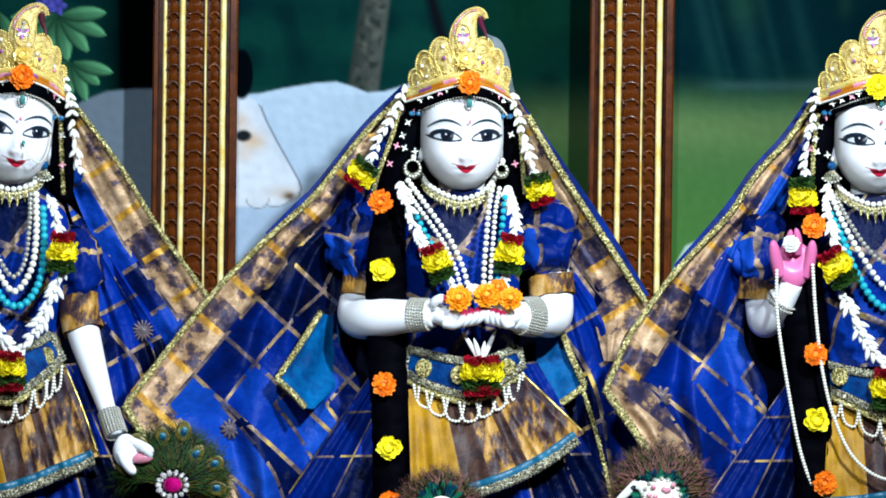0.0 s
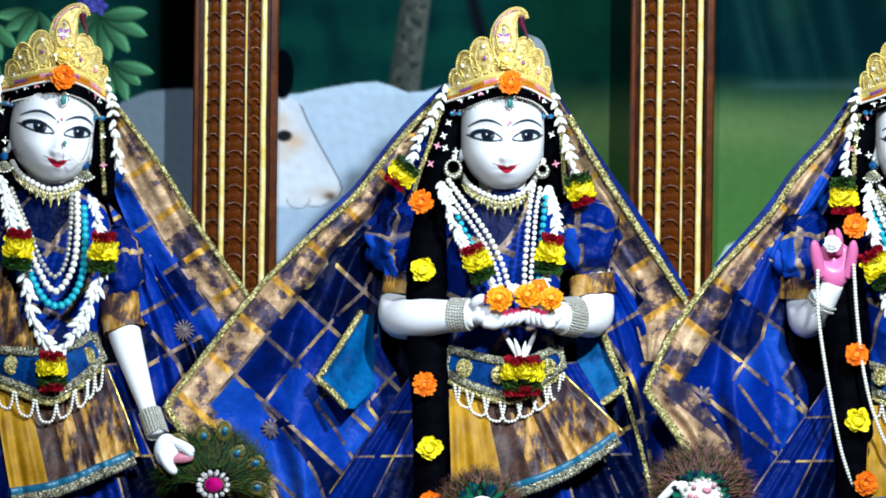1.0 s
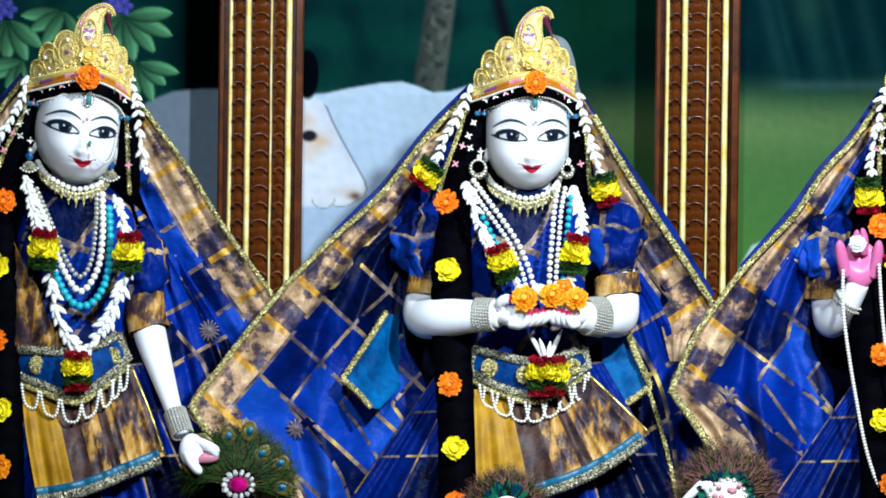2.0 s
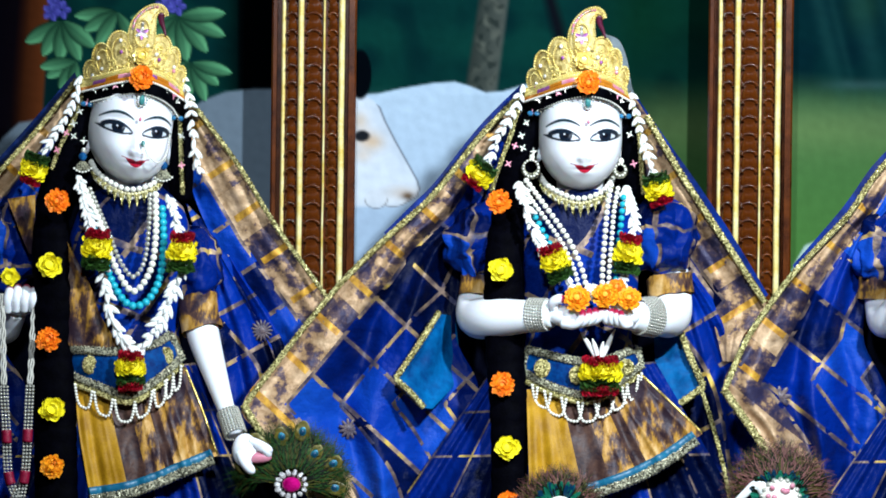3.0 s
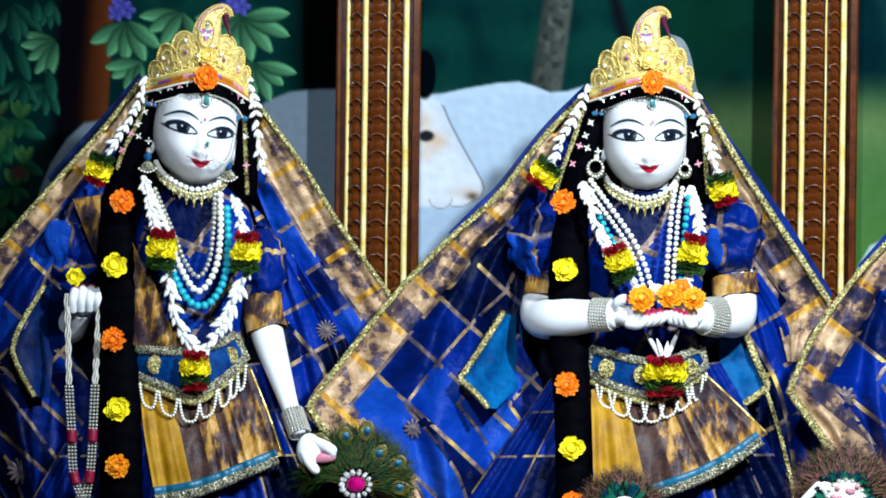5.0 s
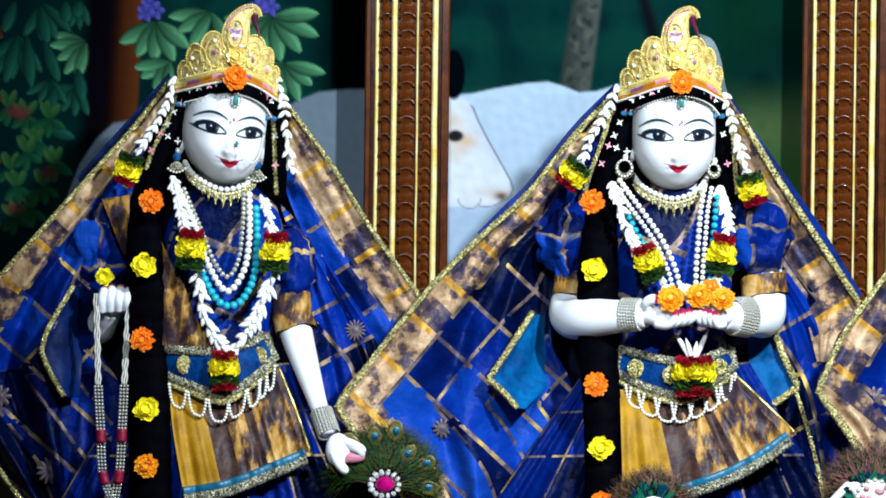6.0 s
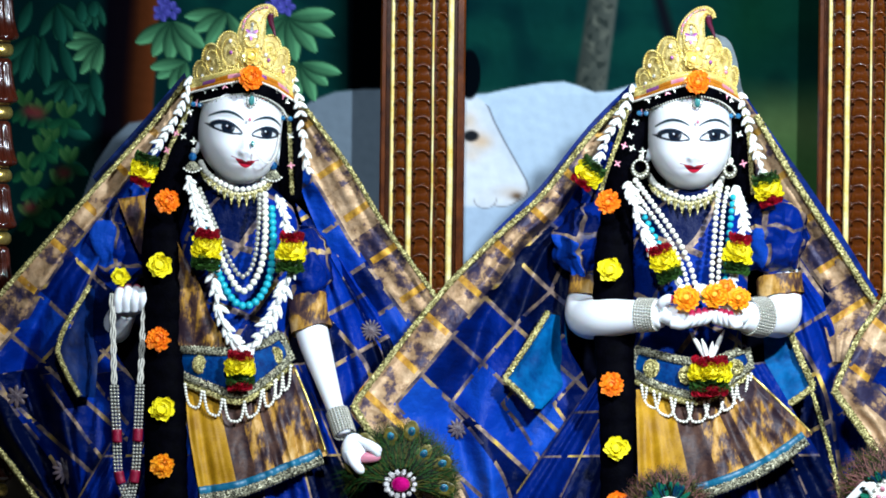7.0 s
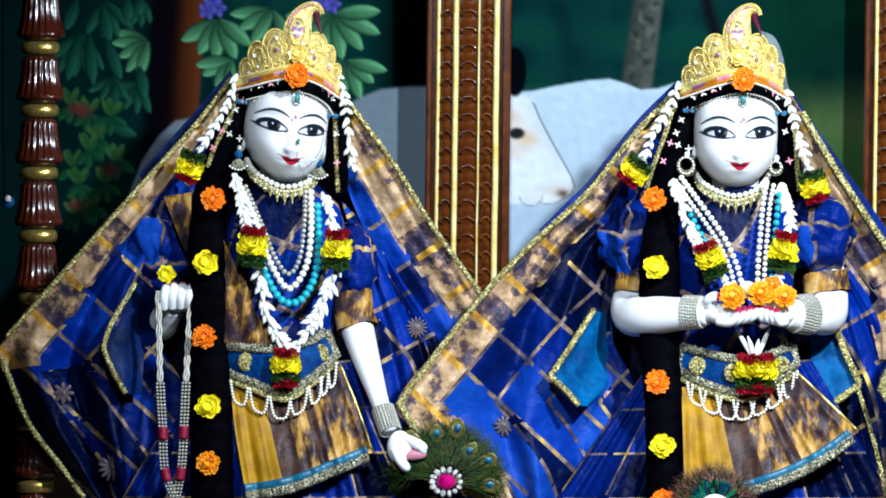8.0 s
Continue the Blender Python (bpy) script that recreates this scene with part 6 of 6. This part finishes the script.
# ---- statue with a raised painted palm ----
before = set(bpy.data.objects)
O = (730, 6, 0)
b = Body()
b.add(*head_form((1550, 246, 0), 5, 0))
b.arm([(1548, 300, 30), (1546, 350, 25), (1542, 400, 25)], [44, 42, 60])
b.add(*blob((1476, 276, 12), (10, 26, 12), 10, 12))
b.arm([(1338, 470, 50), (1344, 540, 40), (1354, 570, -10), (1376, 545, -56), (1395, 515, -78), (1402, 500, -84)], [24, 26, 29, 26, 21, 19])
PALM = (0.64, 0.15, 0.33)
V_, F_ = blob((1404, 470, -90), (36, 43, 18), 20, 26)
V_[:, 0] = 1404 + (V_[:, 0] - 1404) * np.interp(V_[:, 1], [430, 470, 515], [1.0, 1.0, 0.72])
V_[:, 2] += 16 * np.exp(-((V_[:, 0] - 1404) / 17) ** 2 - ((V_[:, 1] - 455) / 22) ** 2) * (V_[:, 2] < -90)
b.add(V_, F_, PALM)
for way, r_ in (([(1380, 488, -92), (1372, 456, -104), (1367, 426, -116)], 11), ([(1426, 490, -92), (1435, 456, -104), (1438, 426, -114)], 10.5), ([(1397, 450, -96), (1397, 425, -106), (1399, 407, -112)], 7), ([(1411, 450, -96), (1412, 424, -106), (1408, 404, -112)], 7)):
    b.add(*tube(curve(way, 18), r_ * np.array([1.05] * 9 + [1.02, 1, 0.97, 0.93, 0.88, 0.8, 0.7, 0.55, 0.25]), 12), PALM)
b.make("white marble statue with painted features and a pink raised palm")
flower("white_flower", (1400, 432, -120), 17, JASMINE, "white flower resting on a pink palm", seed=51)
bangle([(1382, 537, -67), (1386, 531, -70)], (28, 27), label="beaded silver bangle on a raised wrist")
hair(O, 0, [((1420, 370, -10), 26), ((1418, 460, -50), 33), ((1424, 560, -60), 36), ((1432, 660, -66), 34), ((1436, 760, -84), 36), ((1444, 850, -96), 36), ((1448, 930, -105), 36)])
crown((726, 4, 0), 0)
face_jewels((730, -2, 0), 0)
earring((1472, 300, -24), 14, True)
choker((733, 10, 0))
flower("marigold_flower", (1556, 152, -116), 24, YELLOW, "yellow marigold flower on the front of a crown", seed=52)
for i, (a, bb, m, pt) in enumerate([(1441, 400, ORANGE, 0), (1444, 628, ORANGE, 0), (1446, 746, YELLOW, 1), (1460, 858, ORANGE, 0)]):
    flower("marigold_flower", (a, bb, -96 - 0.07 * (bb - 358)), 23.5, m, "%s marigold flower pinned on a black plait" % ("yellow" if pt else "orange"), seed=60 + i, pointed=bool(pt), rings=4 if pt else 5)
bodice((740, 10, 0))
sleeve("puffed_sleeve", (1350, 440, 40), (62, 70, 50), [((1344, 490, 40), 36), ((1340, 530, 40), 35)], seed=7.1)
strand("pearl_necklace", curve([(1466, 330, -40), (1490, 390, -82), (1530, 460, -100), (1570, 510, -106), (1620, 520, -106)], 90), 6.0, PEARL, "long string of round white pearls on a statue")
strand("silver_necklace", curve([(1478, 345, -44), (1505, 395, -88), (1545, 450, -104), (1590, 480, -108)], 90), 4.6, SILVER, "string of silver filigree beads on a statue")
strand("turquoise_necklace", curve([(1470, 380, -72), (1490, 420, -84), (1515, 480, -94), (1550, 535, -98), (1600, 560, -98)], 90), 7.4, CYAN, "string of round turquoise beads on a statue", 12.0)
g = thing("flower_garland", "white petal garland with red, yellow and green knots", "garland", (1560, 680, -110), "garlands")
petal_string(g, [(1468, 325, -30), (1462, 370, -70), (1472, 410, -88), (1484, 438, -96)], 17, 8, 15)
petal_string(g, [(1490, 515, -96), (1506, 550, -100), (1530, 600, -104), (1566, 650, -108)], 20, 11, 16)
tassel(g, (1484, 474, -108), 62, 66, -30, seed=10)
tassel(g, (1570, 690, -118), 60, 66, 0, (RED, YELLOW, LEAF), seed=11)
g = thing("flower_garland", "white petal string hanging from a crown with yellow knot", "garland", (1420, 380, -20), "garlands")
petal_string(g, [(1450, 155, -20), (1440, 200, -36), (1430, 250, -40), (1424, 315, -40)], 17, 14, 17)
tassel(g, (1420, 346, -46), 54, 64, 0, (LEAF, YELLOW, RED), seed=12)
veil([
    dict(edge=[(1446, 166, 20), (1396, 240, 0), (1340, 302, -30), (1290, 375, -45), (1240, 428, -55), (1190, 482, -62), (1150, 535, -68), (1106, 602, -76), (1066, 692, -84), (1120, 762, -86), (1190, 860, -90), (1230, 930, -90)],
         inner=[(1465, 200, 30), (1430, 300, 50), (1385, 380, 60), (1340, 420, 60), (1325, 480, 56), (1318, 540, 50), (1318, 610, 45), (1356, 690, 36), (1348, 760, 30), (1322, 830, 20), (1292, 882, 10), (1270, 930, 0)],
         material=SILK_WIDE, gather=2.6, folds=((26, 2.4, 0.9, 0.3), (11, 5.5, 1.0, -0.4)), nu=70, nv=150, seed=11.0, crumple=9),
    dict(edge=[(1440, 156, 34), (1385, 235, 26), (1328, 298, 6), (1278, 368, -14), (1190, 470, -26)],
         inner=[(1450, 180, 36), (1398, 255, 24), (1340, 316, 4), (1292, 385, -14), (1200, 482, -26)],
         material=REVERSE, nu=8, nv=60, seed=5.0, crumple=2),
    # backing sheet added, its colour holding the shade beside the plait
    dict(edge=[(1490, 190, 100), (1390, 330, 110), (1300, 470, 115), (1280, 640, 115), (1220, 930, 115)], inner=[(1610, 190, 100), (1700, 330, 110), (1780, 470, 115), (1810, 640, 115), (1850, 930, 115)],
         material=NEAR_BLACK, nu=40, nv=60, folds=((14, 5, 0, 0),), seed=17.0, crumple=8),
], [
    (curve([(1446, 170, 12), (1396, 244, -8), (1340, 306, -38), (1290, 379, -53), (1240, 432, -63), (1190, 486, -70), (1150, 539, -76), (1106, 606, -84), (1069, 692, -94)], 70), 5.6),
    (curve([(1068, 690, -94), (1120, 764, -96), (1180, 850, -100)], 30), 7.5),
    (curve([(1448, 200, -14), (1440, 260, -16), (1438, 310, -14)], 30), 4.4),
], "blue silk veil with copper border and sequined edge, spread wide", (1400, 930, 0))
skirt((740, 10, 0), [(664, 650, -10), (740, 645, -40), (820, 650, -50), (900, 645, -40), (950, 640, -20)], [(470, 930, -20), (600, 930, -70), (780, 930, -90), (960, 930, -70), (1110, 930, -10)], 3.0)
belt((0, 0, 0), [(1464, 646, -60), (1500, 656, -88), (1560, 664, -102), (1620, 650, -92), (1660, 630, -64)], [(1462, 694, -60), (1510, 716, -94), (1570, 740, -112), (1630, 712, -98), (1668, 680, -64)],
     [(0.0, 0.14, 30), (0.14, 0.30, 34), (0.30, 0.46, 34), (0.46, 0.62, 36), (0.62, 0.78, 34), (0.8, 0.96, 34)],
     [(1486, 668, 16, 16, -90), (1552, 684, 15, 16, -108)])
apron((0, 0, 0), [(1470, 720, -70), (1462, 800, -106), (1458, 900, -124)], [(1672, 690, -60), (1700, 770, -84), (1730, 840, -96)], [(1458, 900, -124), (1560, 890, -132), (1660, 868, -120), (1730, 840, -96)])
strand("bead_rope", curve([(1374, 480, -116), (1374, 540, -112), (1380, 600, -112), (1396, 700, -112), (1416, 800, -112), (1446, 890, -114)], 160), 3.5, PEARL, "long twisted rope of white beads hanging from a palm", 5.8)
strand("bead_rope", curve([(1438, 470, -116), (1444, 560, -112), (1456, 660, -122), (1476, 740, -132), (1510, 810, -146), (1560, 848, -152), (1620, 850, -150)], 160), 3.5, PEARL, "long twisted rope of white beads hanging from a palm", 5.8)


for ob in bpy.data.objects:
    if ob not in before and ob.parent is None:
        ob.location.x += 0.0035


# ---- woven flower motifs on the veils ----
def motif(parent, u, v, r, petals=9, turned=0.0):
    """A small flower or leaf woven in copper thread, lying on the cloth."""
    best = None
    for V in SHEETS:
        gap = np.hypot(V[:, 0] - u, V[:, 1] - v)
        i = gap.argmin()
        if gap[i] < 14 and (best is None or V[i, 2] < best):
            best = V[i, 2]
    if best is None:
        return
    a = np.linspace(0, 2 * np.pi, 16 * petals, endpoint=False)
    lobe = 0.42 + 0.58 * np.abs(np.cos(petals * a / 2 + turned)) ** 0.8
    rows = [np.stack([u + r * q * (lobe if q > 0.3 else 1) * np.cos(a), v + r * q * (lobe if q > 0.3 else 1) * np.sin(a), np.full(len(a), best - 9 - lift)], 1) for q, lift in ((0.02, 2.0), (0.14, 2.4), (0.26, 0.6), (0.6, 1.8), (0.9, 1.2), (1.0, 0.0))]
    part("woven_motif", np.vstack(rows), grid_faces(len(rows), len(a), True), MOTIF, parent)


veils = [ob for ob in bpy.data.objects if ob.name.split(".")[0] == "veil"]
for u, v, r, k in [(254, 585, 20, 15), (-376, 702, 20, 8), (-288, 834, 25, 13)]:
    motif(veils[1], u, v, r, k)
motif(veils[0], 408, 759, 19, 11)
for u, v, r, k in [(1172, 702, 20, 7), (1312, 862, 22, 8)]:
    motif(veils[2], u, v, r, k)


# ---- peacock feather fans before the altar ----
def feather_fan(c, r, barb, label, span=(200, 340), eyes=6, jewel=True, density=900, seed=1):
    """A round fan: fine barbs, feather eyes and a jewelled boss."""
    ob = thing("feather_fan", label, "fan", (c[0], c[1] + r, c[2]), "feather fans")
    rs = np.random.RandomState(seed)
    for tone, share in zip(barb, (0.45, 0.3, 0.25)):
        V, F = [], []
        for i in range(int(density * share)):
            a = radians(rs.uniform(*span))
            r0, r1 = r * rs.uniform(0.25, 0.8), r * (0.62 + 0.52 * rs.beta(2, 2.4))
            bend = rs.uniform(-0.5, 0.5)
            w = rs.uniform(0.4, 1.1)
            d = rs.uniform(-10, 8)
            n = len(V)
            for q, ww in ((0, 1.0), (0.5, 0.8), (1.0, 0.15)):
                rr, aa = r0 + (r1 - r0) * q, a + bend * q * q
                p = np.array([c[0] + rr * np.cos(aa), c[1] + rr * np.sin(aa), c[2] + d + 12 * q * q])
                s = np.array([-np.sin(aa), np.cos(aa), 0]) * w * ww
                V += [p - s, p + s]
            F += [(n, n + 1, n + 3, n + 2), (n + 2, n + 3, n + 5, n + 4)]
        part("feather_fringe", V, F, tone, ob)["kind"] = "stuff"
    for k in range(eyes):
        a = radians(span[0] + (span[1] - span[0]) * (k + 0.5) / eyes)
        a += rs.uniform(-0.12, 0.12)
        k2 = rs.uniform(0.58, 0.9)
        p = np.array([c[0] + r * k2 * np.cos(a), c[1] + r * k2 * np.sin(a), c[2] - 6])
        size = rs.uniform(0.85, 1.15)
        tilt = np.degrees(a)
        e = part("feather_eye", turn(wobble(blob((0, 0, 0), (20 * size, 14 * size, 1.2), 8, 22)[0], 9, 2.5, k), (0, 0, 0), tilt) + p, blob(p, (1, 1, 1), 8, 22)[1], EYE_BRONZE, ob)
        part("teal_spot", turn(blob((0, 0, 0), (8.5 * size, 7 * size, 1.0), 6, 16)[0], (0, 0, 0), tilt) + p + np.array([0, 0, -1.4]), blob(p, (1, 1, 1), 6, 16)[1], EYE_TEAL, e)
        part("dark_spot", turn(blob((0, 0, 0), (5 * size, 4.6 * size, 1.0), 6, 14)[0], (0, 0, 0), tilt) + p + np.array([-1.5 * np.cos(a), -1.5 * np.sin(a), -2.4]), blob(p, (1, 1, 1), 6, 14)[1], EYE_BLUE, e)
    return ob


def collar(fan, c, r0, r1, seed):
    """A spiky ring of short emerald and blue feathers round the boss."""
    rs = np.random.RandomState(seed)
    for tone in (EYE_GREEN, EYE_BLUE, BARB_DARK):
        s = Soup()
        for i in range(46):
            a = radians(rs.uniform(150, 390))
            way = np.array([np.cos(a), np.sin(a), -0.15])
            way /= np.linalg.norm(way)
            p = np.array(c, float) + np.array([np.cos(a), np.sin(a), 0]) * r0 * rs.uniform(0.8, 1.0)
            out = np.array([0, 0, -1.0]) - way * np.dot(way, (0, 0, -1.0))
            s.add(*petal(p, way, out / np.linalg.norm(out), (r1 - r0) * rs.uniform(0.6, 1.2), 7, 0.2))
        s.part("feather_collar", tone, fan)


fan = feather_fan((306, 858, -135), 112, (BARB_GREEN, BARB_DARK, BARB_OLIVE), "green peacock feather fan with a pink jewelled boss", (185, 375), 7, seed=2, density=3000)
part("gem", *blob((306, 858, -158), (17, 14, 9), 9, 12), PINK_GLASS, fan, "cut pink glass stone", smooth=False)
rs_ = np.random.RandomState(9)
for k_ in range(14):
    a_ = 2 * np.pi * k_ / 14
    V_, F_ = blob((0, 0, 0), (6.4 * rs_.uniform(0.8, 1.2), 5.2 * rs_.uniform(0.8, 1.2), 5), 4, 6)
    part("cut_stone", turn(V_, (0, 0, 0), np.degrees(a_) + rs_.uniform(-25, 25), rs_.uniform(-20, 20)) + np.array([306 + 25 * np.cos(a_), 858 + 21 * np.sin(a_), -154]), F_, CRYSTAL, fan, smooth=False)
fan = feather_fan((779, 905, -165), 82, (BARB_BROWN, BARB_OLIVE, BARB_DARK), "reddish brown feather fan with a white boss", (190, 350), 0, seed=3, density=1300)
collar(fan, (779, 903, -176), 30, 52, 5)
part("boss", *blob((781, 906, -182), (30, 28, 10), 10, 20), PEARL, fan)
fan = feather_fan((1170, 882, -150), 104, (BARB_BROWN, BARB_OLIVE, BARB_DARK), "reddish brown feather fan with a white jewelled boss", (180, 360), 0, seed=4, density=1700)
collar(fan, (1168, 886, -164), 36, 58, 6)
part("boss", *blob((1172, 890, -170), (36, 42, 10), 10, 20), PEARL, fan)
bead_parts(fan, "bead", oval((1172, 890, -170), 34, 40, 0, 60), 5.5, SILVER, 11)
rs_ = np.random.RandomState(4)
for k in range(14):
    part("stone", *blob((1172 + rs_.uniform(-22, 22), 884 + rs_.uniform(-24, 24), -180), (5, 5, 4), 5, 8), ROSE, fan)
part("white_bow", *tube(curve([(1090, 892, -160), (1112, 872, -164), (1132, 858, -166), (1146, 872, -166)], 20), np.linspace(5, 12, 20), 12, 0.5), JASMINE, fan)

# ---- hanging ornament beside the lacquered column ----
g = thing("hanging_ornament", "blue glass drop with a white stone on a dark cord", "ornament", (-482, 400, 60))
part("blue_drop", *blob((-474, 362, 58), (12, 12, 9), 10, 16), BLUE_GLASS, g)
part("white_stone", *blob((-474, 356, 46), (6, 7, 5), 5, 8), CRYSTAL, g, smooth=False)
part("cord", *tube(curve([(-483, -240, 64), (-483, 160, 64), (-480, 356, 62)], 30), 1.6, 6), NEAR_BLACK, g)
